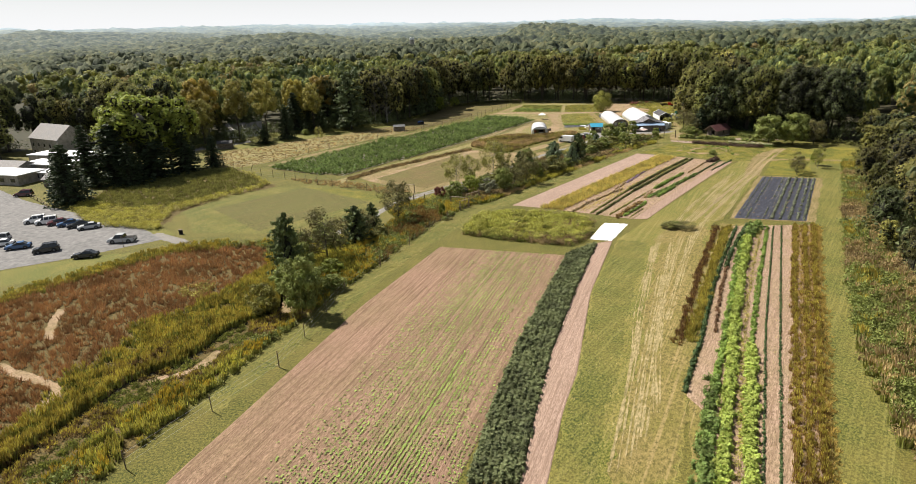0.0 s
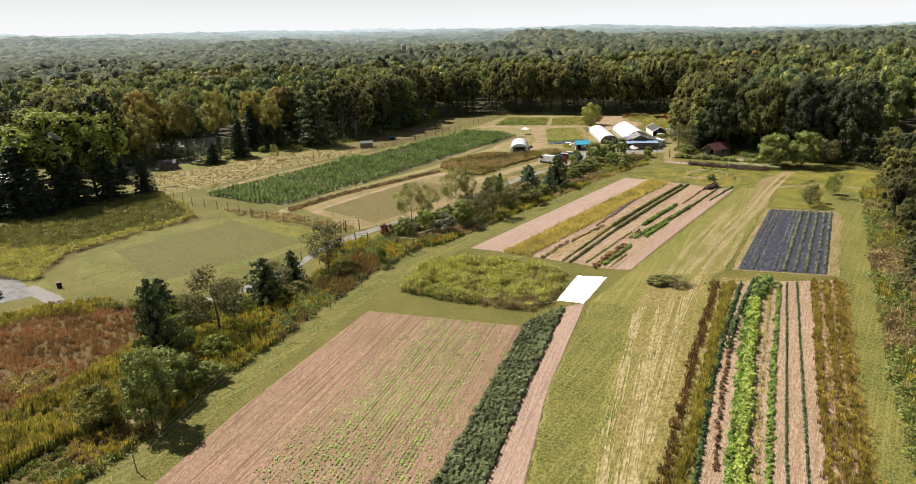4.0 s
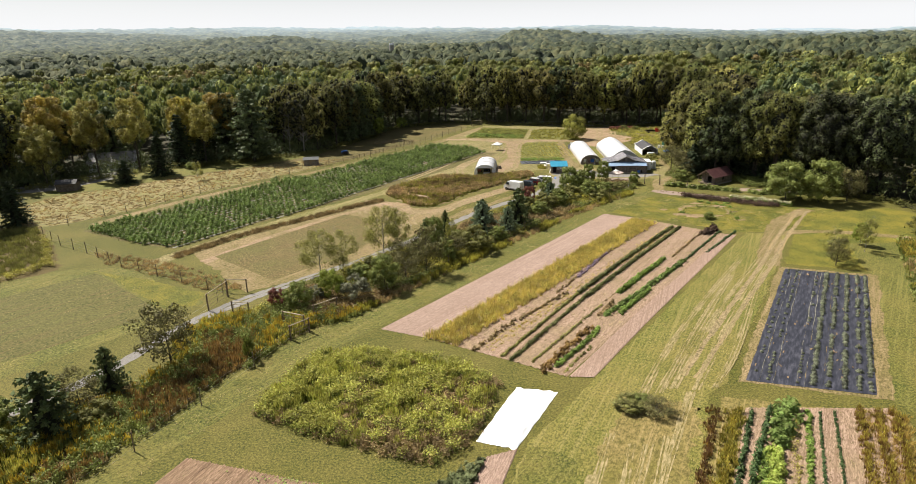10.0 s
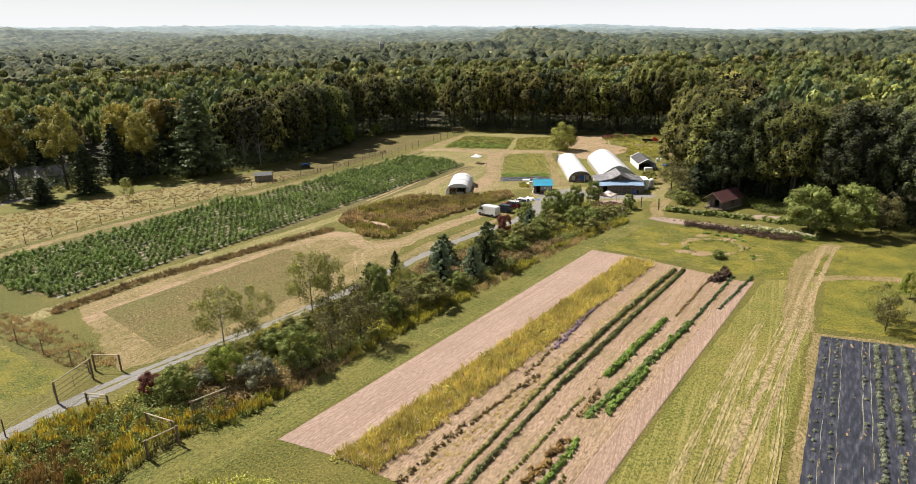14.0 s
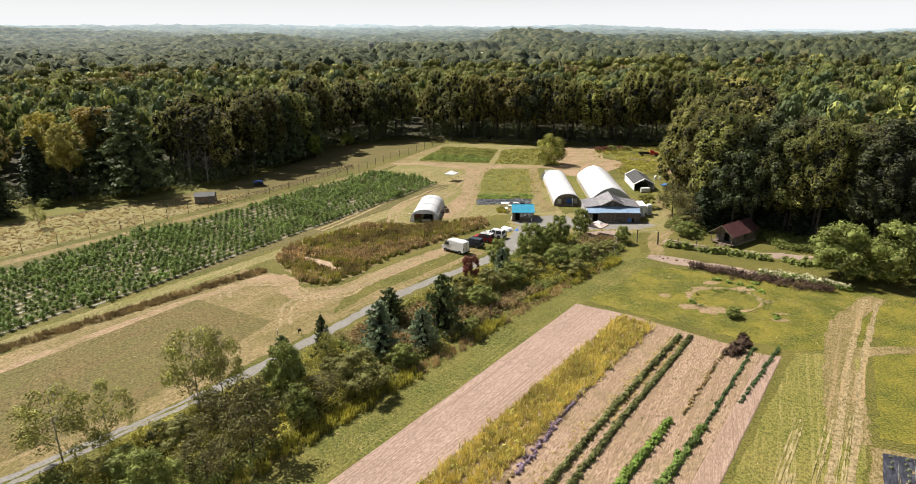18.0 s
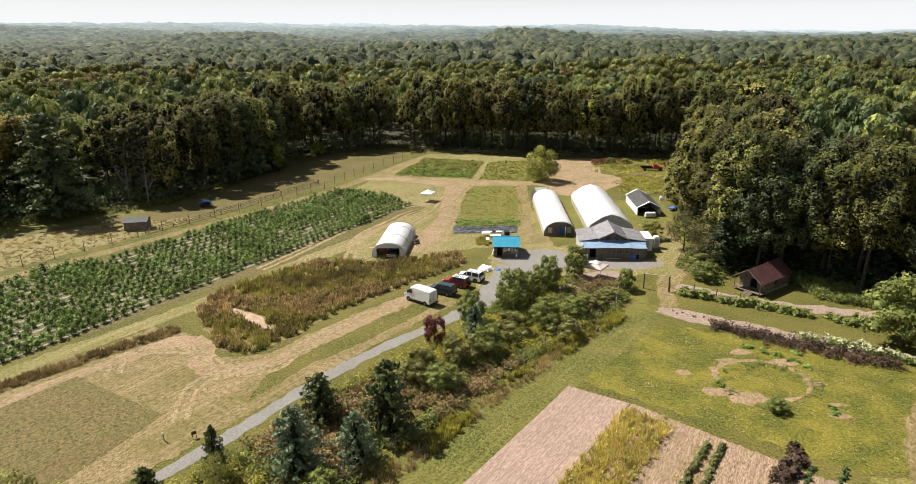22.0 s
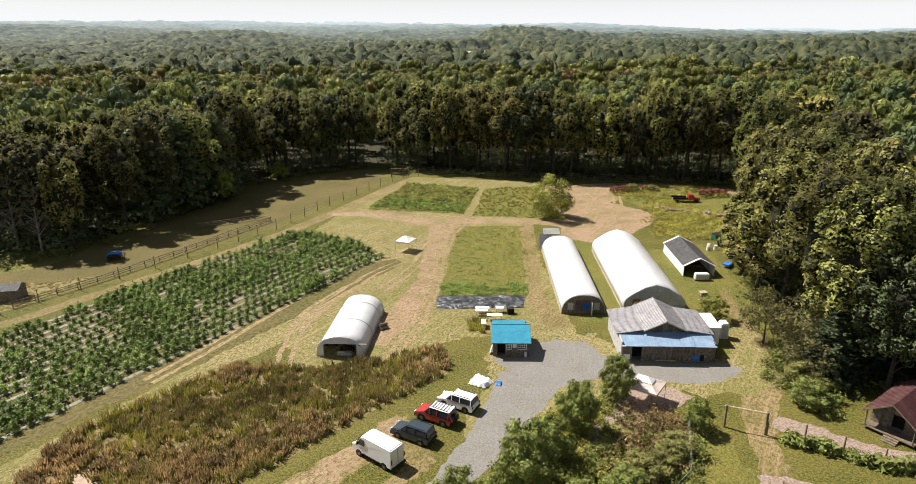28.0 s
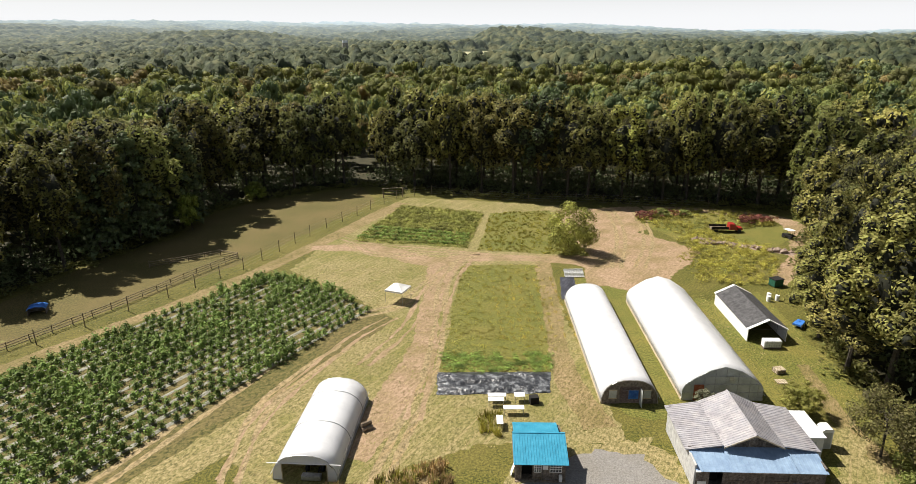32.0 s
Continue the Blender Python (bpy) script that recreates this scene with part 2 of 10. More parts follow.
M_SOIL_B = mat("strip_soil", [(0.212, 0.138, 0.100), (0.318, 0.221, 0.169), (0.418, 0.300, 0.238)], 7.0, 5, bump=0.05, bump_scale=14, bearing=22, stretch=4, big=(0.289, 0.199, 0.148), big_scale=0.14, lines=(0.22, (0.217, 0.142, 0.103), 0.9, 160, -0.3, False), hard=0.11, coarse=0.8)
M_FIELD = mat("seeded_field_soil", [(0.139, 0.082, 0.051), (0.248, 0.152, 0.102), (0.364, 0.236, 0.171)], 8.0, 5, bump=0.06, bump_scale=12, bearing=20.7, stretch=4, big=(0.214, 0.146, 0.084), big_scale=0.06, lines=(0.26, (0.128, 0.078, 0.046), 0.9, 160, -0.3, False), hard=0.11, coarse=0.8)
M_COVER = mat("cover_crop", [(0.035, 0.039, 0.006), (0.091, 0.085, 0.020), (0.155, 0.123, 0.041)], 2.4, 5, bump=0.05, bump_scale=7, bearing=38, stretch=1.4, big=(0.129, 0.101, 0.037), big_scale=0.06, lines=(0.8, (0.168, 0.123, 0.050), 0.6, 40, 0.0, False), hard=0.088, coarse=0.82)
M_DRILL = mat("drilled_stubble", [(0.053, 0.042, 0.010), (0.129, 0.100, 0.031), (0.201, 0.142, 0.064)], 3.4, 5, bump=0.05, bump_scale=7, bearing=38, stretch=1.4, big=(0.106, 0.102, 0.025), big_scale=0.06, lines=(0.8, (0.141, 0.089, 0.039), 0.6, 40, 0.0, False), hard=0.088, coarse=0.82)
M_DRILLBROWN = mat("drilled_brown_earth", [(0.036, 0.041, 0.006), (0.095, 0.092, 0.019), (0.152, 0.124, 0.041)], 3.4, 5, bump=0.05, bump_scale=7, bearing=38, stretch=1.4, big=(0.107, 0.100, 0.025), big_scale=0.06, lines=(0.8, (0.142, 0.093, 0.038), 0.6, 40, 0.0, False), hard=0.088, coarse=0.82)
M_ROWSOIL = mat("bed_soil", [(0.15, 0.095, 0.058), (0.295, 0.2, 0.138), (0.41, 0.29, 0.212)], 6.5, 4.5, bump=0.05, bump_scale=8, bearing=33, stretch=4, big=(0.25, 0.18, 0.105), big_scale=0.2, lines=(0.3, (0.19, 0.122, 0.074), 0.7, 130, -0.2, False), hard=0.1, coarse=0.8)
M_MEADOW = mat("meadow_litter", [(0.035, 0.028, 0.007), (0.097, 0.069, 0.018), (0.150, 0.107, 0.032)], 3.2, 3.5, bump=0.12, bump_scale=5, hard=0.13, coarse=0.8)
M_GRAVEL = mat("gravel", [(0.143, 0.133, 0.124), (0.207, 0.195, 0.181), (0.282, 0.267, 0.250)], 5.0, 8, bump=0.02, bump_scale=14, big=(0.179, 0.162, 0.136), big_mix=0.5, big_scale=0.3, hard=0.1, coarse=0.85)
M_ASPHALT = mat("worn_asphalt", [(0.128, 0.124, 0.124), (0.176, 0.168, 0.164), (0.232, 0.224, 0.216)], 0.8, 9, bump=0.02, bump_scale=10, big=(0.152, 0.148, 0.144), big_scale=0.08)
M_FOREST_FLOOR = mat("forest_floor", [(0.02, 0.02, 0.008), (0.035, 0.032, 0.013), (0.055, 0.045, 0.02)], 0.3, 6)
M_MUD = mat("pond_mud", [(0.26, 0.18, 0.115), (0.36, 0.255, 0.17), (0.42, 0.32, 0.23)], 0.8, 6, rough=0.55, bump=0.03, bump_scale=3)
M_MULCH = mat("wood_mulch", [(0.16, 0.11, 0.085), (0.27, 0.2, 0.16), (0.38, 0.295, 0.245)], 4, 4, bump=0.05, bump_scale=9)

# foliage


def foliage(name, c, scale=0.3, spread=0.45, leaf=0.24, vary=0.3, hue=0.014, bump=0.0, each=0.0):
    return mat(name, [tuple(v * (1 - spread) for v in c), c, tuple(v * (1 + spread) for v in c)], scale, 3, rough=0.65, vary=vary, leaf=leaf, hue=hue, spec=0.2, bump=bump, bump_scale=2.2, each=each)


M_LEAF = foliage("broad_leaves", (0.156, 0.164, 0.051), 0.06, 0.35, leaf=0.5, vary=0.2, bump=0.25, each=0.3)
M_LEAF_YEL = foliage("yellowing_leaves", (0.262, 0.25, 0.064), 0.2, leaf=0.34, each=0.25)
M_LEAF_BRIGHT = foliage("bright_leaves", (0.24, 0.275, 0.052), 0.3, leaf=0.38)
M_LEAF_GOLD = foliage("golden_leaves", (0.29, 0.232, 0.055), 0.15, leaf=0.36, each=0.2)
M_LEAF_BROWN = foliage("thin_brown_green_leaves", (0.14, 0.128, 0.048), 0.5)
M_LEAF_RED = foliage("dark_red_leaves", (0.2, 0.075, 0.055), 0.5)
M_LEAF_SILVER = foliage("silvery_leaves", (0.22, 0.22, 0.14), 0.5)
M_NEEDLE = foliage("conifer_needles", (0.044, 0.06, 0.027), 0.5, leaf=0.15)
M_NEEDLE_BLUE = foliage("blue_green_needles", (0.185, 0.235, 0.135), 0.5, leaf=0.15)
M_BARK = mat("bark", [(0.03, 0.025, 0.019), (0.06, 0.05, 0.039), (0.1, 0.086, 0.068)], 2.5, 6, bump=0.03, bump_scale=8)
M_BARK_PALE = mat("weathered_dead_wood", [(0.16, 0.145, 0.125), (0.26, 0.24, 0.21), (0.34, 0.315, 0.28)], 2.5, 6, bump=0.02, bump_scale=8)
M_CROP = foliage("crop_leaves", (0.17, 0.232, 0.06), 0.4)
M_WEED = foliage("weed_leaves", (0.33, 0.3, 0.066), 0.25)
M_GOLD = foliage("goldenrod_bloom", (0.47, 0.345, 0.05), 0.3, 0.25)
M_GOLD_GREEN = foliage("goldenrod_buds", (0.44, 0.4, 0.075), 0.5, 0.3)
M_SPIRE = foliage("goldenrod_leaves", (0.26, 0.262, 0.064), 0.3, 0.4)
M_SPIRE_TOP = foliage("goldenrod_spires", (0.48, 0.43, 0.09), 0.3, 0.3)
M_OCHRE = foliage("fading_goldenrod", (0.4, 0.325, 0.065), 0.3, 0.35)
M_FRESHWEED = foliage("fresh_goldenrod_leaves", (0.245, 0.272, 0.06), 0.3, 0.4)
M_BUD = foliage("budding_goldenrod", (0.43, 0.415, 0.095), 0.3, 0.3)
M_STRAW = foliage("straw_grass_blades", (0.605, 0.500, 0.152), 0.3, 0.3)
M_TANGRASS = foliage("tan_grass_blades", (0.42, 0.31, 0.15), 0.2, 0.4)
M_FILMSTRIP = mat("dusty_mulch_film", [(0.115, 0.11, 0.08), (0.2, 0.192, 0.15), (0.3, 0.29, 0.24)], 2.5, 6, rough=0.55)
M_RUST = foliage("rusty_brown_grass_blades", (0.335, 0.185, 0.08), 0.15, 0.35)
M_REED = foliage("reddish_reed_plumes", (0.5, 0.36, 0.185), 0.3, 0.4)
M_BROWNWEED = foliage("dried_brown_weeds", (0.27, 0.195, 0.09), 0.3, 0.5)
M_DARKWEED = foliage("grey_green_cover_leaves", (0.242, 0.235, 0.068), 0.4)
M_LAVLEAF = foliage("lavender_leaves", (0.2, 0.212, 0.14), 0.6)
M_NEEDLE_MID = foliage("young_pine_needles", (0.1, 0.125, 0.045), 0.5, leaf=0.15)
M_HAY = mat("raked_hay", [(0.15, 0.128, 0.048), (0.265, 0.212, 0.095), (0.38, 0.3, 0.16)], 4.0, 4, bump=0.04, bearing=28.5, stretch=3, hard=0.13)
M_TANHAY = mat("dry_stubble", [(0.076, 0.066, 0.015), (0.179, 0.138, 0.044), (0.292, 0.219, 0.083)], 2.4, 5, bump=0.05, bearing=28.5, stretch=1.6, big=(0.142, 0.123, 0.026), big_scale=0.1, lines=(0.42, (0.339, 0.249, 0.113), 0.6, 110, -0.1, False), hard=0.12, coarse=0.82)
M_FARHAY = mat("far_hay_field", [(0.26, 0.26, 0.14), (0.32, 0.31, 0.18), (0.37, 0.35, 0.21)], 0.03, 5)
M_BRUSH = foliage("brush_leaves", (0.19, 0.185, 0.058), 0.4, 0.35)
M_NEEDLE_PINE = foliage("white_pine_needles", (0.1, 0.125, 0.055), 0.5, leaf=0.2)
M_SEED = foliage("dark_seed_heads", (0.16, 0.09, 0.045), 0.6, 0.4)
M_DARKROW = foliage("dark_green_row_leaves", (0.08, 0.125, 0.045), 0.6, 0.35)
M_HEDGEROW = foliage("clipped_hedge_leaves", (0.165, 0.172, 0.062), 0.6, 0.35)
M_RUSTROW = foliage("rusty_dried_leaves", (0.25, 0.155, 0.05), 0.6, 0.45)
M_GOLDGRASS = foliage("golden_brown_grass_blades", (0.43, 0.31, 0.085), 0.4, 0.4)
M_SEEDLING = foliage("seedling_leaves", (0.25, 0.335, 0.075), 0.6, 0.3)
M_LEAF_THIN = foliage("thin_olive_leaves", (0.27, 0.262, 0.07), 0.5)
# near-black fill that paints the deep shade between leaf clumps
M_GAP_SHADE = mat("crown_gap_shade", [(0.01, 0.011, 0.006), (0.017, 0.018, 0.01), (0.026, 0.027, 0.015)], 2.0, 4)
M_COVERLEAF = foliage("cover_crop_leaves", (0.135, 0.152, 0.066), 0.4)
M_TUFT = foliage("mown_grass_blades", (0.16, 0.165, 0.035), 0.4, 0.4)
M_STUBBLE = foliage("dry_stubble_blades", (0.38, 0.3, 0.14), 0.4, 0.35)
M_SHRUB = foliage("shrub_leaves", (0.198, 0.224, 0.06), 0.4, 0.35)
M_LIME = foliage("lime_green_leaves", (0.34, 0.4, 0.085), 0.6, 0.25)
M_GREENROW = foliage("green_row_leaves", (0.19, 0.265, 0.055), 0.6)
M_LAVENDER = foliage("lavender_bloom", (0.3, 0.225, 0.28), 0.6, 0.3)
M_WHITEBLOOM = foliage("cream_bloom", (0.7, 0.65, 0.45), 0.6, 0.15)
M_PURPLE = foliage("dark_purple_leaves", (0.095, 0.06, 0.042), 0.6)

# built surfaces
M_WOOD = mat("weathered_grey_boards", [(0.075, 0.062, 0.05), (0.15, 0.125, 0.105), (0.24, 0.21, 0.18)], 3.0, 8, bump=0.02, bump_scale=6, vary=0.25, per="object", local=True)
M_POST = mat("fence_post_wood", [(0.1, 0.075, 0.05), (0.17, 0.13, 0.09), (0.26, 0.205, 0.15)], 3.0, 8, bump=0.01, local=True, vary=0.2, per="object")
M_LUMBER = mat("pale_lumber", [(0.36, 0.29, 0.2), (0.48, 0.4, 0.28), (0.58, 0.5, 0.37)], 2.0, 6, local=True)
M_SHINGLE = mat("grey_shingles", [(0.16, 0.155, 0.155), (0.22, 0.212, 0.212), (0.3, 0.29, 0.285)], 3.0, 7, rough=0.8, bump=0.02, bump_scale=10, big=(0.27, 0.25, 0.235), big_scale=0.5, vary=0.08, per="object")
M_GREYMETAL = mat("weathered_grey_metal", [(0.25, 0.24, 0.26), (0.32, 0.31, 0.33), (0.4, 0.385, 0.4)], 1.2, 7, rough=0.5, bump=0.01, bump_scale=6, spec=0.5, big=(0.29, 0.27, 0.275), big_scale=0.6, local=True)
M_OLDROOF = mat("weathered_dark_shingles", [(0.075, 0.078, 0.08), (0.115, 0.118, 0.12), (0.165, 0.165, 0.165)], 3.0, 6, rough=0.85, bump=0.02, bump_scale=8)
M_DARKSHINGLE = mat("dark_roof_tarp", [(0.035, 0.034, 0.036), (0.06, 0.058, 0.06), (0.09, 0.088, 0.09)], 1.5, 6, rough=0.75, bump=0.03, bump_scale=3)
M_BLUE = mat("blue_painted_metal", [(0.18, 0.26, 0.38), (0.225, 0.315, 0.44), (0.27, 0.37, 0.5)], 0.9, 6, rough=0.45, spec=0.5, vary=0.05, per="object", local=True)
M_TEAL = mat("bright_blue_painted_metal", [(0.025, 0.208, 0.320), (0.032, 0.248, 0.376), (0.047, 0.280, 0.416)], 0.9, 6, rough=0.4, spec=0.5, vary=0.05, per="object", local=True)
M_RED_ROOF = mat("dark_red_painted_metal", [(0.064, 0.026, 0.029), (0.093, 0.040, 0.041), (0.128, 0.066, 0.062)], 0.8, 6, rough=0.45, spec=0.5, local=True)
M_FILM = mat("white_greenhouse_film", [(0.713, 0.713, 0.726), (0.768, 0.768, 0.783), (0.797, 0.797, 0.811)], 0.4, 4, rough=0.35, spec=0.4, leaf=0.25)
M_ENDFILM = mat("grey_translucent_sheet", [(0.34, 0.36, 0.35), (0.43, 0.45, 0.44), (0.5, 0.52, 0.51)], 0.6, 5, rough=0.4, spec=0.4)
M_STEEL = mat("galvanised_steel", [(0.3, 0.31, 0.32), (0.42, 0.43, 0.44), (0.5, 0.51, 0.52)], 4, 5, rough=0.4, metal=0.7)
M_WHITE = mat("white_paint", [(0.72, 0.72, 0.72), (0.8, 0.8, 0.79), (0.84, 0.84, 0.83)], 1.0, 5, rough=0.5)
M_OLDWHITE = mat("weathered_white_boards", [(0.3, 0.295, 0.29), (0.42, 0.415, 0.405), (0.52, 0.515, 0.5)], 2.0, 6, rough=0.75, bump=0.01, local=True)
M_CANVAS = mat("white_canopy_fabric", [(0.74, 0.74, 0.75), (0.8, 0.8, 0.8), (0.84, 0.84, 0.83)], 1.5, 5, rough=0.8, leaf=0.2)
M_PINKCANVAS = mat("faded_pinkish_canopy_fabric", [(0.6, 0.47, 0.43), (0.68, 0.55, 0.5), (0.74, 0.62, 0.57)], 1.2, 5, rough=0.8, leaf=0.15)
M_FABRIC = mat("black_ground_fabric", [(0.014, 0.015, 0.022), (0.027, 0.028, 0.04), (0.07, 0.07, 0.088)], 2.4, 5, rough=0.55, bump=0.05, bump_scale=2.5, bearing=32.5, stretch=5, spec=0.5)
M_PLASTIC_BLACK = mat("black_plastic_film", [(0.015, 0.016, 0.018), (0.035, 0.036, 0.04), (0.22, 0.23, 0.24)], 1.2, 8, rough=0.3, bump=0.25, bump_scale=2.0, spec=0.6)
M_TARP = mat("white_row_cover", [(0.76, 0.77, 0.8), (0.82, 0.83, 0.85), (0.86, 0.86, 0.87)], 0.8, 6, rough=0.85, bump=0.06, bump_scale=1.6)
M_DARK = mat("dark_interior", [(0.012, 0.011, 0.01), (0.02, 0.018, 0.016)], 1, 3, rough=0.9)
M_GLASS = glass("dark_window_glass", (0.03, 0.035, 0.04))
M_RIM = mat("grey_wheel_rim", [(0.1, 0.1, 0.105), (0.17, 0.17, 0.175), (0.24, 0.24, 0.245)], 4, 3, rough=0.45, metal=0.4)
M_RUBBER = mat("tyre_rubber", [(0.018, 0.018, 0.018), (0.03, 0.03, 0.03)], 3, 3, rough=0.8)
M_STONE = mat("grey_stucco", [(0.2, 0.185, 0.165), (0.3, 0.28, 0.25), (0.38, 0.355, 0.32)], 0.8, 7, bump=0.03)
M_PALEROOF = mat("pale_membrane_roof", [(0.66, 0.67, 0.69), (0.76, 0.77, 0.78), (0.82, 0.82, 0.82)], 0.5, 5, rough=0.5)
M_BLUETARP = mat("blue_plastic_tarp", [(0.03, 0.12, 0.42), (0.05, 0.18, 0.55), (0.09, 0.26, 0.62)], 2, 5, rough=0.4, bump=0.05)
M_RUSTY = mat("rusted_paint", [(0.2, 0.05, 0.025), (0.32, 0.09, 0.045), (0.4, 0.16, 0.09)], 3, 6, rough=0.7, local=True)
M_GREENPAINT = mat("green_paint", [(0.02, 0.09, 0.06), (0.035, 0.13, 0.085)], 3, 5, rough=0.5)


def paint(name, c):
    return mat(name, [tuple(v * 0.92 for v in c), c], 0.6, 3, rough=0.25, spec=0.6, local=True)


P_WHITE, P_BLACK, P_RED = paint("white_car_paint", (0.78, 0.78, 0.78)), paint("black_car_paint", (0.012, 0.013, 0.016)), paint("red_car_paint", (0.36, 0.035, 0.03))
P_BLUE, P_SILVER, P_SLATE = paint("blue_car_paint", (0.04, 0.1, 0.22)), paint("silver_car_paint", (0.45, 0.46, 0.47)), paint("dark_slate_car_paint", (0.035, 0.05, 0.065))
P_MAROON = paint("maroon_car_paint", (0.1, 0.02, 0.025))

# ---- building blocks ----
rng = np.random.default_rng(7)


def part(name, bm, material, parent=None, label="", smooth=False):
    me = bpy.data.meshes.new(name)
    bm.normal_update()
    bm.to_mesh(me)
    bm.free()
    me.materials.append(material)
    if smooth:
        me.polygons.foreach_set("use_smooth", [True] * len(me.polygons))
    ob = new(name, me)
    ob.parent = parent
    if label:
        ob["label"] = label
    return ob


def thing(name, m, label, category, group="", kind=""):
    ob = new(name)
    ob.empty_display_size = 0.3
    ob.matrix_world = m
    return tagged(ob, label, category, group, kind)


def raw(name, v, f, mats, mi=None, parent=None):
    """One mesh from arrays of points and of faces with equally many corners."""
    me = bpy.data.meshes.new(name)
    n, k = f.shape
    me.vertices.add(len(v))
    me.vertices.foreach_set("co", np.ascontiguousarray(v, dtype=np.float32).ravel())
    me.loops.add(n * k)
    me.loops.foreach_set("vertex_index", f.astype(np.int32).ravel())
    me.polygons.add(n)
    me.polygons.foreach_set("loop_start", np.arange(0, n * k, k, dtype=np.int32))
    for m in mats:
        me.materials.append(m)
    if mi is not None:
        me.polygons.foreach_set("material_index", mi.astype(np.int32))
    me.update(calc_edges=True)
    ob = new(name, me)
    ob.parent = parent
    return ob


def box(bm, x0, x1, y0, y1, z0, z1, bevel=0.0):
    b2 = bmesh.new()
    bmesh.ops.create_cube(b2, size=1, matrix=Matrix.Translation(((x0 + x1) / 2, (y0 + y1) / 2, (z0 + z1) / 2)) @ Matrix.Diagonal((x1 - x0, y1 - y0, z1 - z0, 1)))
    if bevel:
        bmesh.ops.bevel(b2, geom=b2.edges[:], offset=bevel, segments=2, affect="EDGES")
    merge(bm, b2)


def merge(bm, b2):
    vs = [bm.verts.new(v.co) for v in b2.verts]
    b2.verts.index_update()
    for f in b2.faces:
        bm.faces.new([vs[v.index] for v in f.verts])
    b2.free()


def rod(bm, a, b, r0, r1=None, n=6, cap=True):
    """A round bar from a to b."""
    a, b = Vector(a), Vector(b)
    r1 = r0 if r1 is None else r1
    q = (b - a).to_track_quat("Z", "Y").to_matrix()
    rings = []
    for p, r in ((a, r0), (b, r1)):
        rings.append([bm.verts.new(p + q @ Vector((r * math.cos(2 * math.pi * i / n), r * math.sin(2 * math.pi * i / n), 0))) for i in range(n)])
    for i in range(n):
        bm.faces.new((rings[0][i], rings[0][(i + 1) % n], rings[1][(i + 1) % n], rings[1][i]))
    if cap:
        bm.faces.new(rings[0][::-1])
        bm.faces.new(rings[1])
    return rings


def prism(bm, pts, d):
    """The flat polygon pts (3D) pushed along d into a solid."""
    d = Vector(d)
    a = [bm.verts.new(Vector(p)) for p in pts]
    b = [bm.verts.new(Vector(p) + d) for p in pts]
    n = len(pts)
    bm.faces.new(a[::-1])
    bm.faces.new(b)
    for i in range(n):
        bm.faces.new((a[i], a[(i + 1) % n], b[(i + 1) % n], b[i]))


def solid(name, pts, d, material, parent, label=""):
    bm = bmesh.new()
    prism(bm, pts, d)
    bmesh.ops.recalc_face_normals(bm, faces=bm.faces[:])
    return part(name, bm, material, parent, label)


def boxpart(name, x0, x1, y0, y1, z0, z1, material, parent, label="", bevel=0.0):
    bm = bmesh.new()
    box(bm, x0, x1, y0, y1, z0, z1, bevel)
    return part(name, bm, material, parent, label)


def rodpart(name, a, b, r, material, parent, label="", n=6):
    bm = bmesh.new()
    rod(bm, a, b, r, n=n)
    return part(name, bm, material, parent, label)


def inside(px, py, poly):
    """Which of the points lie in the polygon."""
    r = np.zeros(len(px), bool)
    n = len(poly)
    for i in range(n):
        (xa, ya), (xb, yb) = poly[i], poly[(i + 1) % n]
        c = ((ya > py) != (yb > py)) & (px < (xb - xa) * (py - ya) / (yb - ya + 1e-12) + xa)
        r ^= c
    return r


def band(line, w):
    """The outline of a strip w wide along a line; w may be a list."""
    p = np.array(line, float)
    ws = np.broadcast_to(np.array(w, float), (len(p),))
    d = np.gradient(p, axis=0)
    d /= np.linalg.norm(d, axis=1)[:, None]
    n = np.stack([-d[:, 1], d[:, 0]], 1) * ws[:, None] / 2
    return [tuple(q) for q in np.concatenate([p + n, (p - n)[::-1]])]


def smooth_line(line, step=3.0):
    """A rounded line through the points (Catmull-Rom)."""
    p = [Vector((*q, 0)) for q in line]
    p = [2 * p[0] - p[1]] + p + [2 * p[-1] - p[-2]]
    out = []
    for i in range(1, len(p) - 2):
        n = max(2, int((p[i + 1] - p[i]).length / step))
        for k in range(n):
            t = k / n
            a, b, c, d = p[i - 1], p[i], p[i + 1], p[i + 2]
            q = 0.5 * (2 * b + (c - a) * t + (2 * a - 5 * b + 4 * c - d) * t * t + (3 * b - a - 3 * c + d) * t ** 3)
            out.append((q.x, q.y))
    out.append((p[-2].x, p[-2].y))
    return out


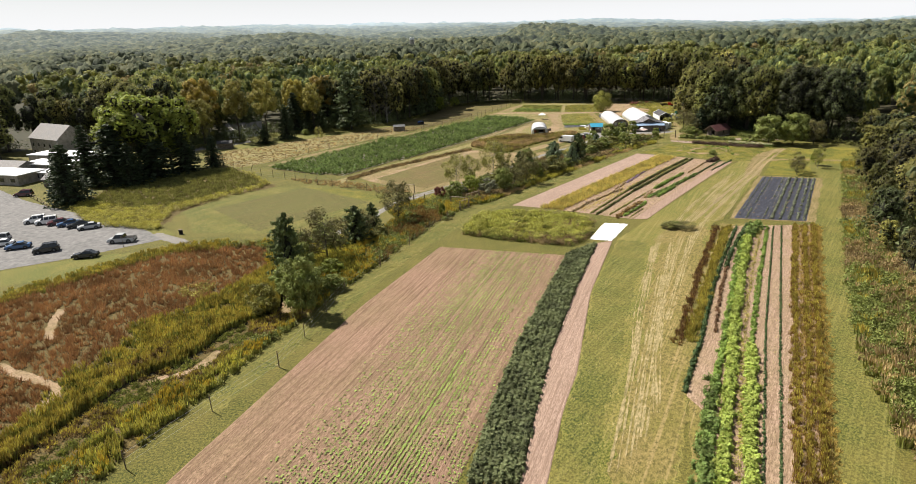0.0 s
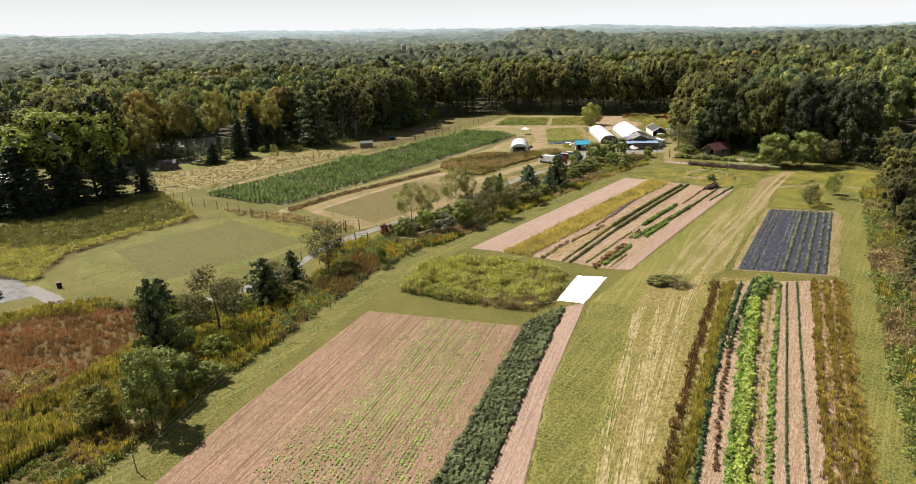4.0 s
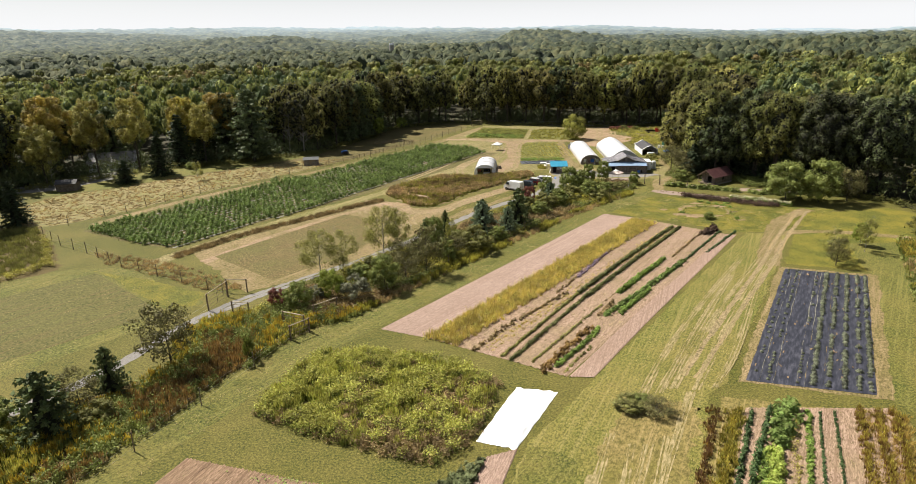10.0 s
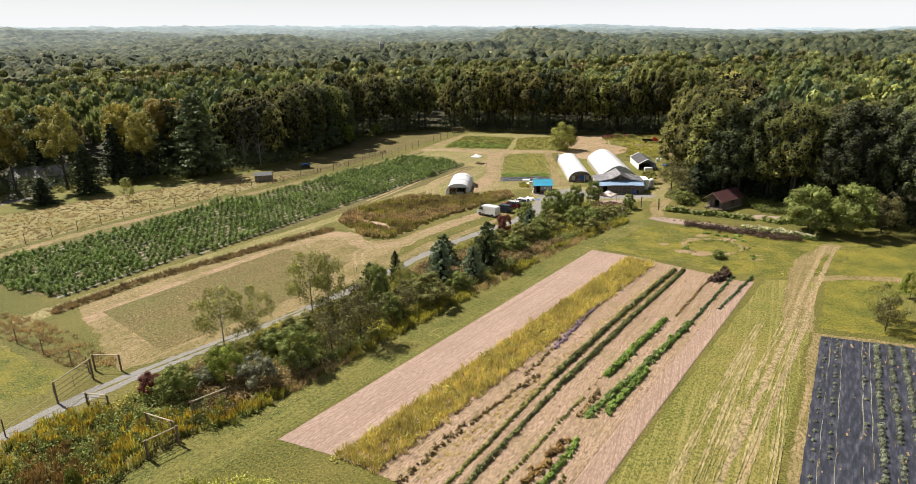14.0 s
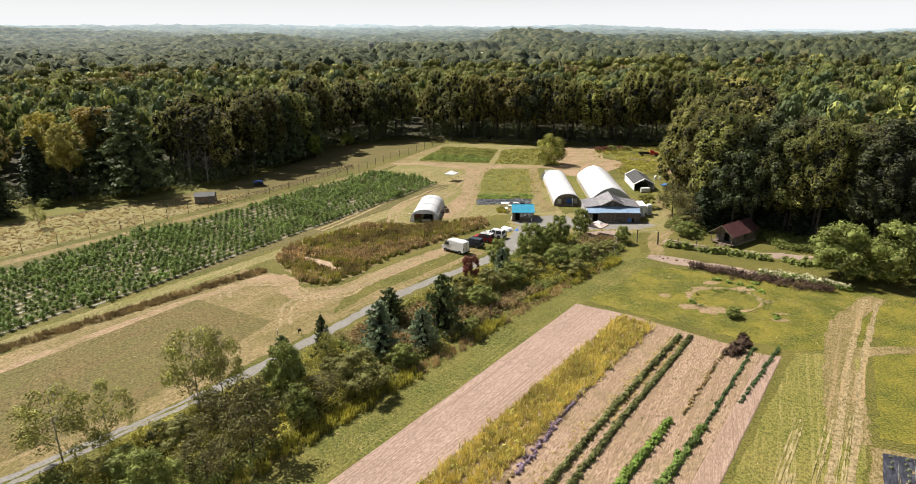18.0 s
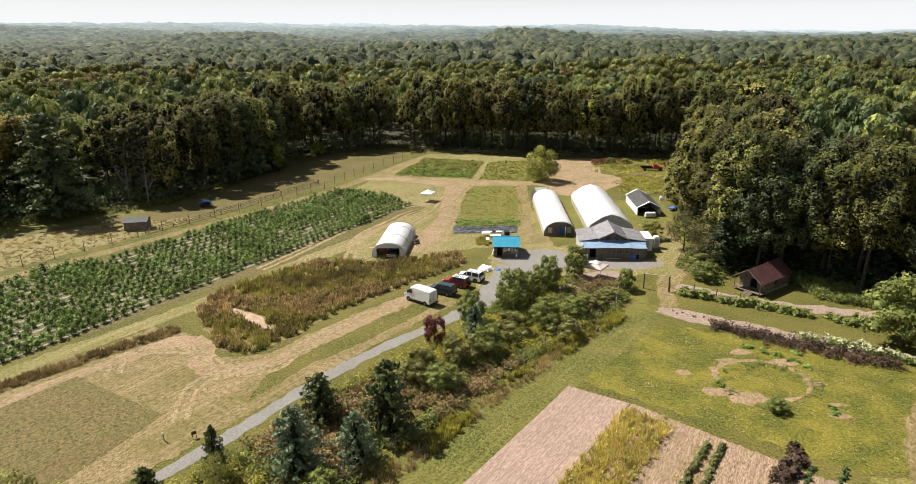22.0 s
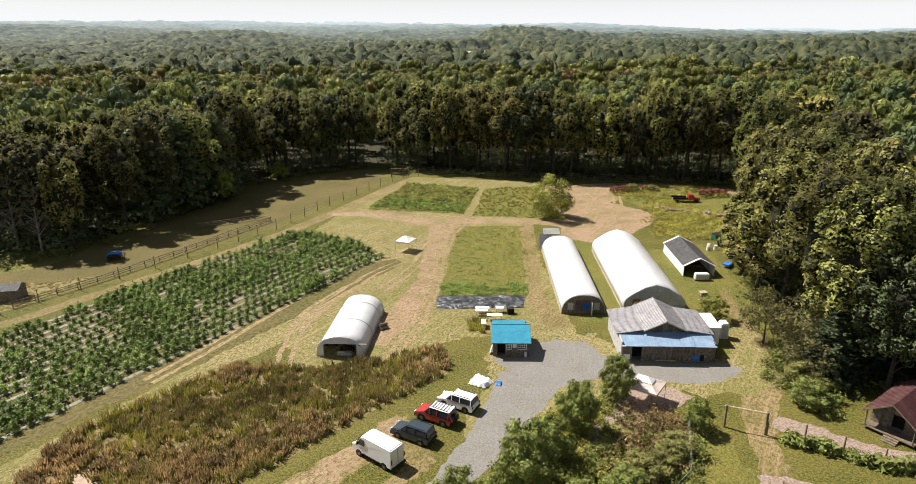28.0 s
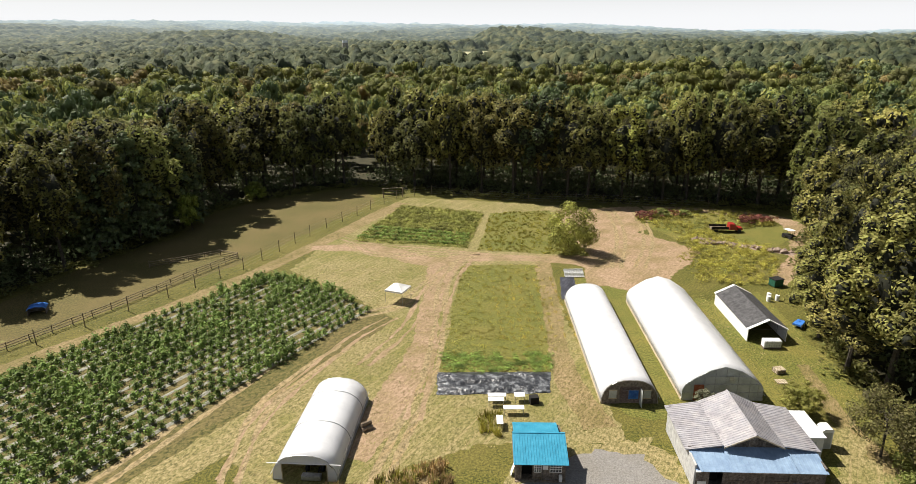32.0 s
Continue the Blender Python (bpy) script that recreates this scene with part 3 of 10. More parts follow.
def patch(name, poly, z, material, label, jag=0.35, step=0.7, category="field", thick=0.0):
    """A sheet of ground with a ragged outline, lying z above the ground."""
    out = []
    n = len(poly)
    for i in range(n):
        a, b = Vector((*poly[i], 0)), Vector((*poly[(i + 1) % n], 0))
        k = max(1, int((b - a).length / step))
        nrm = Vector((-(b - a).y, (b - a).x, 0)).normalized()
        for j in range(k):
            p = a.lerp(b, j / k)
            o = jag * (noise.noise((p.x * 0.9, p.y * 0.9, 3.1)) + 0.8 * noise.noise((p.x * 0.2, p.y * 0.2, 7.7)))
            out.append((p.x + nrm.x * o, p.y + nrm.y * o))
    bm = bmesh.new()
    vs = [bm.verts.new((x, y, z)) for x, y in out]
    es = [bm.edges.new((vs[i], vs[(i + 1) % len(vs)])) for i in range(len(vs))]
    bmesh.ops.triangle_fill(bm, use_beauty=True, edges=es)
    bmesh.ops.recalc_face_normals(bm, faces=bm.faces[:])
    for f in bm.faces:
        if f.normal.z < 0:
            f.normal_flip()
    ob = part(name, bm, material)
    return tagged(ob, label, category, kind="structure")


# ---- plants as arrays of four-cornered leaves ----
def leaves(c, size, nrm=None, spread=1.0, r=rng, long=1.6):
    """Pointed leaf sprays of the given sizes at the points c, more or less square to nrm."""
    n = len(c)
    d = r.normal(size=(n, 3)) * spread
    if nrm is not None:
        d = d + nrm
    d /= np.linalg.norm(d, axis=1)[:, None] + 1e-9
    a = np.cross(d, r.normal(size=(n, 3)))
    a /= np.linalg.norm(a, axis=1)[:, None] + 1e-9
    b = np.cross(d, a)
    s = np.broadcast_to(size, (n,))[:, None] / 2
    a, b = a * s * long, b * s
    v = np.stack([c + a, c - a * 0.7 + b, c - a * 0.7 - b], 1).reshape(-1, 3)
    return v, np.arange(3 * n).reshape(n, 3)


def blades(n, h, lean, w, base, r=rng):
    """n upright tapering blades out of a tuft."""
    t = r.uniform(0, 2 * math.pi, n)
    o = r.uniform(0, base, n)
    root = np.stack([np.cos(t) * o, np.sin(t) * o, 0 * t], 1)
    hh = h * r.uniform(0.55, 1.0, n)
    tip = root + np.stack([np.cos(t) * lean * hh * r.uniform(0.1, 1, n), np.sin(t) * lean * hh * r.uniform(0.1, 1, n), hh], 1)
    s = r.uniform(0, math.pi, n)
    side = np.stack([np.cos(s), np.sin(s), 0 * s], 1) * w / 2
    v = np.stack([root - side, root + side, tip], 1).reshape(-1, 3)
    return v, np.arange(3 * n).reshape(n, 3)


def together(*sets):
    """(points, faces, material index) of several sets (v, f, index) in one."""
    vs, fs, ms, k = [], [], [], 0
    for v, f, m in sets:
        vs.append(v)
        fs.append(f + k)
        ms.append(np.full(len(f), m))
        k += len(v)
    return np.concatenate(vs), np.concatenate(fs), np.concatenate(ms)


def scatter(name, protos, xy, size, mats, label, category, z=None, tall=None, parent=None, kind="stuff", r=rng):
    """Many plants of the given makes at the places xy, joined into one object."""
    n = len(xy)
    pick = r.integers(0, len(protos), n)
    rot = r.uniform(0, 2 * math.pi, n)
    size = np.broadcast_to(size, (n,))
    tall = size if tall is None else np.broadcast_to(tall, (n,))
    z = np.zeros(n) if z is None else z
    vs, fs, ms, k = [], [], [], 0
    for i, (pv, pf, pm) in enumerate(protos):
        ids = np.nonzero(pick == i)[0]
        if not len(ids):
            continue
        c, s = np.cos(rot[ids])[:, None], np.sin(rot[ids])[:, None]
        x = (c * pv[:, 0] - s * pv[:, 1]) * size[ids][:, None] + xy[ids, 0][:, None]
        y = (s * pv[:, 0] + c * pv[:, 1]) * size[ids][:, None] + xy[ids, 1][:, None]
        h = pv[:, 2] * tall[ids][:, None] + z[ids][:, None]
        v = np.stack([x, y, h], -1).reshape(-1, 3)
        f = (pf[None] + (np.arange(len(ids)) * len(pv))[:, None, None]).reshape(-1, pf.shape[1])
        vs.append(v)
        fs.append(f + k)
        ms.append(np.tile(pm, len(ids)))
        k += len(v)
    ob = raw(name, np.concatenate(vs), np.concatenate(fs), mats, np.concatenate(ms), parent)
    return tagged(ob, label, category, kind=kind)


def fill(poly, density, r=rng, keep=None):
    """Random places in a polygon, so many a square metre."""
    p = np.array(poly)
    lo, hi = p.min(0), p.max(0)
    n = int((hi - lo).prod() * density)
    q = r.uniform(lo, hi, (n, 2))
    q = q[inside(q[:, 0], q[:, 1], poly)]
    return q if keep is None else q[keep(q)]


def along(a, b, gap, jit=0.15, side=0.0, r=rng):
    """Places along a line, at even gaps with some unevenness."""
    a, b = np.array(a, float), np.array(b, float)
    d = b - a
    length = np.linalg.norm(d)
    d /= length
    n = max(1, int(length / gap))
    s = (np.arange(n) + 0.5) * length / n + r.normal(0, jit * gap, n)
    o = r.normal(0, max(side, 1e-6), n)
    return a + s[:, None] * d + o[:, None] * np.array([-d[1], d[0]])


def tuft_set(n=4, k=20, h=1.0, lean=0.5, w=0.075, base=0.28, m=0):
    return [together((*blades(k, h, lean, w, base), m)) for _ in range(n)]


def weed_set(n=4, k=34, w=0.5, h=1.0, leaf=0.17, m=0, top=None, tops=10, topsize=0.13):
    """Bushy weeds one metre tall, with upright plumes of a second material if top is given."""
    out = []
    for _ in range(n):
        c = rng.normal(size=(k, 3)) * [w * 0.5, w * 0.5, 0.25] + [0, 0, 0.48]
        c[:, 2] = np.clip(c[:, 2], 0.05, 1) * h
        sets = [(*leaves(c, leaf * rng.uniform(0.6, 1.3, k), np.array([0, 0, 0.6]), long=2.0), m)]
        if top is not None:
            t = rng.normal(size=(tops, 3)) * [w * 0.5, w * 0.5, 0.07] + [0, 0, 0.94]
            sets.append((*leaves(t * [1, 1, h], topsize * rng.uniform(0.7, 1.3, tops), np.array([0, 0, 0.5]), long=2.2), top))
        out.append(together(*sets))
    return out


def tube(bm, pts, r, n=3):
    """One bent bar through the points."""
    rings = []
    for i, p in enumerate(pts):
        d = (Vector(pts[min(i + 1, len(pts) - 1)]) - Vector(pts[max(i - 1, 0)])).to_track_quat("Z", "Y").to_matrix()
        rings.append([bm.verts.new(Vector(p) + d @ Vector((r * math.cos(2 * math.pi * k / n), r * math.sin(2 * math.pi * k / n), 0))) for k in range(n)])
    for a, b in zip(rings, rings[1:]):
        for k in range(n):
            bm.faces.new((a[k], a[(k + 1) % n], b[(k + 1) % n], b[k]))

# ---- ground ----
CLEARING = [(-240, -60), (-215, 120), (-192, 212), (-174, 252), (-138, 252), (-114, 230), (-96, 240), (-72, 266), (-52, 272), (-38, 279), (-26, 287), (-20, 306), (-10, 322), (-9, 338),
            (-2, 351), (26, 367), (44, 358), (63, 350), (98, 341), (134, 331), (131, 318), (123, 312), (109, 287), (99, 263), (96, 250), (92.5, 239), (103, 229.5), (113, 217),
            (127, 203), (132, 190), (121, 182), (113, 166), (98, 144), (83, 119), (74, 105), (69, 86), (61, 71), (50, 50), (36, 20), (20, -20), (0, -60)]


def rise(x, y):
    """Height of the land: level round the farm, then low wooded hills towards the horizon."""
    x, y = np.asarray(x, float), np.asarray(y, float)
    r = np.hypot(x - 40, y - 150)
    az = np.degrees(np.arctan2(x - 40, y - 150))
    e = np.tan(np.radians(0.8 + np.where(az < 0, -0.014 * np.clip(az, -60, 0), 0.1 * np.sin(az * 0.16) - 0.026 * az.clip(0, 45))))
    s = np.clip((r - 1500) / 2900, 0, 1)
    s = s * s * (3 - 2 * s)
    z = s * (4400 * e + 20)
    z = z + np.clip((r - 500) / 900, 0, 1) * (5 * np.sin(x * 0.0061 + 1.3) * np.cos(y * 0.0047) + 3 * np.sin(x * 0.013 + y * 0.009))
    z = z + s * 9 * np.sin(x * 0.0043 + 0.7) * np.cos(y * 0.0021 + x * 0.001)
    for hx, hy, h, wx, wy in ((196, 1770, 24, 52, 200), (272, 1785, 26, 74, 220), (385, 1800, 17, 95, 240), (-470, 1860, 30, 150, 260), (-800, 1900, 14, 260, 300), (-1350, 2300, 36, 400, 350)):
        z = z + h * np.exp(-((x - hx) / wx) ** 2 - ((y - hy) / wy) ** 2)
    return z


def ground_sheet():
    gx = np.unique(np.concatenate([np.linspace(-4600, 4600, 60), np.linspace(-420, 420, 24)]))
    gy = np.unique(np.concatenate([np.linspace(-1500, 4900, 60), np.linspace(-200, 560, 20)]))
    x, y = np.meshgrid(gx, gy)
    z = rise(x, y)
    v = np.stack([x.ravel(), y.ravel(), z.ravel()], 1)
    w = len(gx)
    i = np.arange((len(gy) - 1) * w).reshape(len(gy) - 1, w)[:, :-1].ravel()
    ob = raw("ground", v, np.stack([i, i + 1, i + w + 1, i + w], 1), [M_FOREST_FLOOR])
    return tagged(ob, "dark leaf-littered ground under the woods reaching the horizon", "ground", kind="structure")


ground_sheet()
patch("farm_meadow", CLEARING, 0.004, M_GRASS, "uneven yellow-green farm grassland between the woods", jag=2.0, step=2.0, category="grassland")


def line_patch(name, line, w, z, material, label, jag=0.35, category="track"):
    sm = smooth_line(line)
    if not isinstance(w, (int, float)):
        run = [np.concatenate([[0], np.cumsum(np.hypot(*np.diff(np.array(c), axis=0).T))]) for c in (line, sm)]
        w = np.interp(run[1] / run[1][-1], run[0] / run[0][-1], w)
    return patch(name, band(sm, w), z, material, label, jag, category=category)


def furrows(name, left, right, rows, height, z, material, label, seg=3.0, rough=0.12, category="field"):
    """Worked soil between two edge lines, with a ridge for every row and crumbling crests."""
    runs = []
    for ln in (left, right):
        q = np.array(ln, float)
        at = np.concatenate([[0], np.cumsum(np.hypot(*np.diff(q, axis=0).T))])
        runs.append((q, at / at[-1], at[-1]))
    n = int(max(r[2] for r in runs) / seg) + 1
    f = np.linspace(0, 1, n + 1)
    l, r = (np.stack([np.interp(f, u, q[:, 0]), np.interp(f, u, q[:, 1])], 1) for q, u, _ in runs)
    k = 2 * rows
    u = np.linspace(0, 1, k + 1)
    p = l[:, None] * (1 - u)[None, :, None] + r[:, None] * u[None, :, None]
    high = np.where(np.arange(k + 1) % 2 == 1, height, 0.0)[None] * rng.uniform(1 - rough, 1 + rough, (n + 1, k + 1))
    high = high * rng.uniform(0.6, 1.4, (1, k + 1))
    p = p + rng.normal(0, 0.018, p.shape)
    v = np.concatenate([p, (z + high)[..., None]], -1).reshape(-1, 3)
    i = (np.arange(n)[:, None] * (k + 1) + np.arange(k)[None]).ravel()
    ob = raw(name, v, np.stack([i, i + 1, i + k + 2, i + k + 1], 1), [material])
    return tagged(ob, label, category, kind="structure")


# big seeded field with its grass margins, cover strip and tilled strip
SEED_L, SEED_R = [(-58, -40), (-45, 2), (-28.2, 47.7), (-15.2, 85.8), (-3.6, 112.2)], [(-33, -40), (-18, 0), (3, 57), (12, 83), (19.3, 105)]
furrows("seeded_field", SEED_L, SEED_R, 56, 0.17, 0.0, M_FIELD, "pinkish-brown seeded field with thin green seedling rows")
COVER_L = [(19.8, 105.5), (13.5, 88.8), (6.7, 70.6), (2.9, 57.8), (0, 46.2), (-17, 0), (-30, -40)]
COVER_R = [(26.5, 111), (17.9, 88.5), (11.5, 70.2), (7.8, 57.5), (4.8, 45.9), (-11, 0), (-24, -40)]
COVER = COVER_L + COVER_R[::-1]
patch("cover_strip_ground", COVER, 0.024, M_MEADOW, "shaded soil under a dense grey-green cover crop", 0.2)
SOIL_R = [(29.8, 112.2), (20.4, 88.2), (13.6, 64.4), (10.8, 57.3), (7.3, 45.8), (-9, 0), (-22, -40)]
furrows("tilled_strip", COVER_R, SOIL_R, 9, 0.1, 0.022, M_SOIL_B, "bare pinkish tilled strip with fine harrow lines")
MOWN_R = [(53, 121), (46, 106), (28, 66), (24.6, 58.5), (19, 45), (2, 0), (-10, -40)]
patch("mown_hayfield", [(31, 113), *SOIL_R[1:], *MOWN_R[::-1], (56, 124), (80, 160), (92, 178), (84, 180), (60, 150), (42, 127)], 0.03, M_MOWN, "mown hay grass with pale tractor lines", 0.4)
# long narrow beds on the right of the hayfield
E_LEFT, E_RIGHT = [(54, 120.5), (46.1, 107.5), (28.1, 68), (20.2, 45.1), (2, 4), (-16, -38)], [(72, 115.5), (66.5, 106.7), (45, 67.7), (32.6, 44.5), (10, 4), (-14, -40)]
patch("bed_margin", E_LEFT + E_RIGHT[::-1], 0.034, M_TANHAY, "dry weedy ground round narrow flower and vegetable beds", 0.4)
furrows("bed_ground", [(5.5, 8), (24.6, 52), (25.6, 57.5), (24.6, 59), (30.2, 69.1), (47.2, 103), (55.6, 118.2)], [(12.5, 8), (35.2, 51.3), (48, 74.6), (57.4, 92), (71.6, 117.2)], 22, 0.11, 0.036, M_ROWSOIL, "pale soil between narrow flower and vegetable beds")
patch("edge_path", [(73, 115), (66.8, 106.7), (45.3, 67.7), (33, 44.5), (10, 4), (-14, -40), (-2, -40), (18, 4), (38.5, 44), (51, 67), (60, 84), (75, 108), (98, 146), (112, 172), (100, 172), (93.5, 155), (72.3, 119)], 0.022, M_STRIPE, "mown grass path beside the woodland edge", 0.4)
FABRIC = [(58.2, 123.8), (81.5, 159.6), (93, 155), (71.3, 119.9)]
patch("fabric_margin", [(57, 123.6), (81, 160.8), (95, 155.4), (72.6, 118.8)], 0.032, M_DRY, "dry straw-coloured margin round the ground fabric", 0.4)

# upper beds
furrows("bare_field", [(13, 140.2), (35.9, 168.6), (58.8, 197)], [(19.5, 137.2), (42.2, 165.1), (65, 193)], 14, 0.05, 0.016, M_SOIL, "bare pink-brown harrowed field", 3.5, 0.15)
furrows("upper_bed_ground", [(19.7, 137.1), (42.4, 165), (65.2, 193)], [(37.2, 125.8), (58.4, 152.5), (79.6, 179.6)], 24, 0.12, 0.006, M_ROWSOIL, "pale soil between upper vegetable and flower beds", 2.0, 0.35)
furrows("upper_tilled_strip", [(37.4, 125.7), (50.9, 143.3), (79.6, 179.6)], [(40.4, 125.4), (53.4, 142.6), (81.6, 178.9)], 7, 0.11, 0.024, M_SOIL_B, "bare tilled strip along the upper beds")
line_patch("grass_lane", [(-30, 60), (-21, 84), (-10, 112), (2, 133), (12, 146), (35, 174), (57, 201), (66, 210), (76, 220)], [6, 6, 6.5, 7, 7.5, 8.5, 10, 10, 8], 0.012, M_STRIPE, "mown grass lane beside the hedgerow", 0.5)
patch("crossing_grass", [(60, 199), (84, 180), (97, 183), (112, 196), (90, 206), (78, 212), (70, 212)], 0.008, M_LUSH, "bright patchy grass round a ring-shaped bed", 0.8, category="grassland")
patch("orchard_grass", [(83, 162), (93, 178), (107, 193), (124, 196), (128, 188), (112, 168), (100, 158), (95, 157)], 0.009, M_LUSH, "green grass with young orchard trees", 0.7, category="grassland")
line_patch("worn_hay_track", [(79.5, 161.5), (85, 171.5), (90.6, 181.6), (97.6, 190), (106, 196.4)], [4, 4, 3.6, 3.2, 3], 0.034, M_DRY, "worn pale track across the grass", 0.5)
line_patch("worn_branch_track", [(90, 179), (97, 180), (106, 178), (114, 174)], [2.4, 2, 2, 2], 0.035, M_DRY, "faint worn track through orchard grass", 0.4)

# left meadows, lane, parking
patch("rust_meadow_ground", [(-36, 118), (-29, 92), (-37, 75), (-48, 48), (-70, 20), (-110, 20), (-100, 85), (-76, 92), (-68, 104), (-54, 117)], 0.01, M_MEADOW, "brown litter under a rusty tall-grass meadow", 0.8)
patch("scrub_ground", [(-54, 117), (-36, 118), (-26, 119), (-14, 129), (-3, 136.5), (-10.5, 112), (-22, 84), (-31, 60), (-40, 35), (-52, 35), (-37, 75), (-29, 92), (-36, 118)], 0.008, M_MEADOW, "shaded litter under hedgerow scrub", 0.8)
patch("wet_meadow_ground", [(-97, 151), (-84, 136), (-66, 130), (-67, 145), (-50, 169.5), (-61, 184), (-72, 199), (-91, 199), (-101, 175)], 0.008, M_MEADOW, "dark litter under rank green wet-meadow grass", 1.2)
FIELD_L = [(-66.5, 145.5), (-61, 160), (-49.5, 168), (-38, 169), (-16.5, 151.5), (-20, 145), (-37, 125), (-57, 127.5)]
patch("small_hayfield", FIELD_L, 0.014, M_STRIPE, "short yellow-green mown field", 0.6)
patch("yellow_headland", [(-44, 167.8), (-30, 162.2), (-18, 155.2), (-17.6, 150.6), (-21.3, 148.9), (-31, 157.4), (-41.4, 166.9)], 0.022, M_LUSH, "yellow-green unmown headland of the field", 0.4, category="grassland")
furrows("cover_field", [(-60, 147), (-41.9, 166.5)], [(-43, 127), (-21.7, 148.1)], 30, 0.07, 0.016, M_DRILLBROWN, "mown green field with faint brown drill rows", 2.0, 0.3)
patch("tan_yard", [(-11, 155.5), (-28, 176), (-20, 188), (2, 216), (8, 213), (14, 206), (21, 207), (31, 219), (43, 230), (46, 222), (30, 203), (17, 187), (6, 171), (-4, 160.5)], 0.012, M_DRY, "dry tan grass and bare earth round the fields", 0.7)
furrows("drill_field", [(-23, 174), (-2, 202.3)], [(-8, 160.5), (3, 172.5), (12.5, 193.3)], 34, 0.06, 0.016, M_DRILL, "mown field with faint drill rows", 2.0, 0.3)
line_patch("tan_track", [(-24, 171), (-13, 189), (1, 206), (9, 211), (14, 203), (22, 205), (33, 218), (43, 229)], [2.2, 1.7, 2.4, 4, 3, 2.4, 3, 3], 0.016, M_TAN, "bare tan wheel track", 0.6)
patch("green_verge", [(21, 195), (27, 204), (36, 213), (44, 222), (42, 224.5), (32, 214.5), (22, 203)], 0.02, M_GRASS, "green verge beside the gravel lane", 0.5)
line_patch("gravel_lane", [(-66, 127.5), (-60, 123.5), (-51, 118), (-37, 116.4), (-27.5, 121.5), (-20.5, 131.5), (-16.5, 142.5), (-11.5, 150.5), (-3.5, 159.5), (3, 166.3), (9, 173), (20, 187.5), (27, 197.5), (34, 206), (41, 212.5), (48, 219.5), (54, 229), (58, 237)],
           [3, 2.8, 2.5, 2.2, 2.1, 2.0, 2.1, 2.6, 1.9, 1.7, 1.65, 1.65, 1.7, 1.8, 2.2, 3.2, 5.5, 8], 0.026, M_GRAVEL, "pale grey gravel farm lane", 0.45)
line_patch("lane_grass", [(-16.5, 142.5), (-11.5, 150.5), (-3.5, 159.5), (3, 166.3), (9, 173)], 0.22, 0.03, M_GRASS, "thin grass strip along the middle of the gravel lane", 0.3)
patch("gravel_fringe", [(48.4, 219), (49.5, 228), (53.4, 236), (52.6, 243), (60, 248.6), (68.5, 248), (71.5, 241.6), (83.6, 240), (88.5, 250), (91, 249), (89.4, 236), (83, 231.8), (69, 233.4), (62, 231)], 0.023, M_YARD, "thin dry grass over gravel at the yard's edge", 1.4)
patch("gravel_yard", [(50.2, 222.5), (51, 226.5), (56.2, 233.3), (56.2, 237.6), (53.8, 241.4), (58, 245), (62.5, 246.8), (67.3, 245.6), (68, 241.8), (70.5, 239.8), (83.2, 239), (84.6, 237), (80.5, 234.6), (70, 235.2), (66.2, 236.4), (61.6, 234.6), (56.6, 227.6)], 0.03, M_GRAVEL, "grey gravel yard before the barn", 0.7)
patch("mulch_patch", [(60.5, 223), (61.7, 225.6), (65.2, 229.2), (68.6, 233.7), (74.3, 234), (76, 232), (73.4, 229.4), (69.8, 227.6), (65.9, 225.6), (62.5, 222.6)], 0.033, M_MULCH, "pinkish wood chips round the canopy tent", 0.7)
patch("garden_grass", [(68.3, 215.8), (72.8, 226.5), (77.4, 225.4), (76, 220), (73.5, 216.5)], 0.016, M_VERD, "lush grass inside the garden gate", 0.5, category="grassland")
patch("parking_lot", [(-86, 108), (-75, 113.8), (-62, 123.7), (-69, 131), (-89.4, 144.6), (-118, 164), (-134, 178), (-165, 172), (-150, 140), (-112, 108), (-100, 104)], 0.03, M_ASPHALT, "worn grey asphalt car park", 0.3)
patch("parking_lawn", [(-95, 92), (-70, 104), (-64, 116), (-75, 113), (-86, 107), (-112, 107), (-125, 95)], 0.014, M_VERD, "bright lawn beside the car park", 0.8)
patch("driveway_verge", [(-100, 150), (-80, 134), (-64, 126), (-60, 127), (-66, 132), (-86, 148), (-98, 158)], 0.012, M_VERD, "bright verge beside the drive", 0.6)

# crop field and its tracks
CROP = [(-60, 194), (-42, 183), (-33, 179.5), (-22.7, 194.7), (1, 223.5), (23.8, 254), (40.5, 278.3), (28, 292), (16, 298), (-19.3, 247.6), (-42.5, 225)]
line_patch("crop_track_inner", [(-34, 170), (-29.5, 178), (-19.5, 193), (4, 222), (17, 241), (28, 256), (43, 279), (47, 290)], [4, 3.5, 3.5, 3.5, 4, 6, 7, 8], 0.012, M_YARD, "dry grass track along the crop", 0.6)
line_patch("crop_track_outer", [(-60, 199), (-47, 221), (-22, 251), (6, 287), (20, 309), (33, 335), (39, 346)], [3, 2.6, 2.6, 2.8, 3.5, 4, 4], 0.013, M_DRY, "dry track inside the deer fence", 0.5)
patch("crop_ground", CROP, 0.02, M_COVER, "weedy ground between crop rows", 0.5)
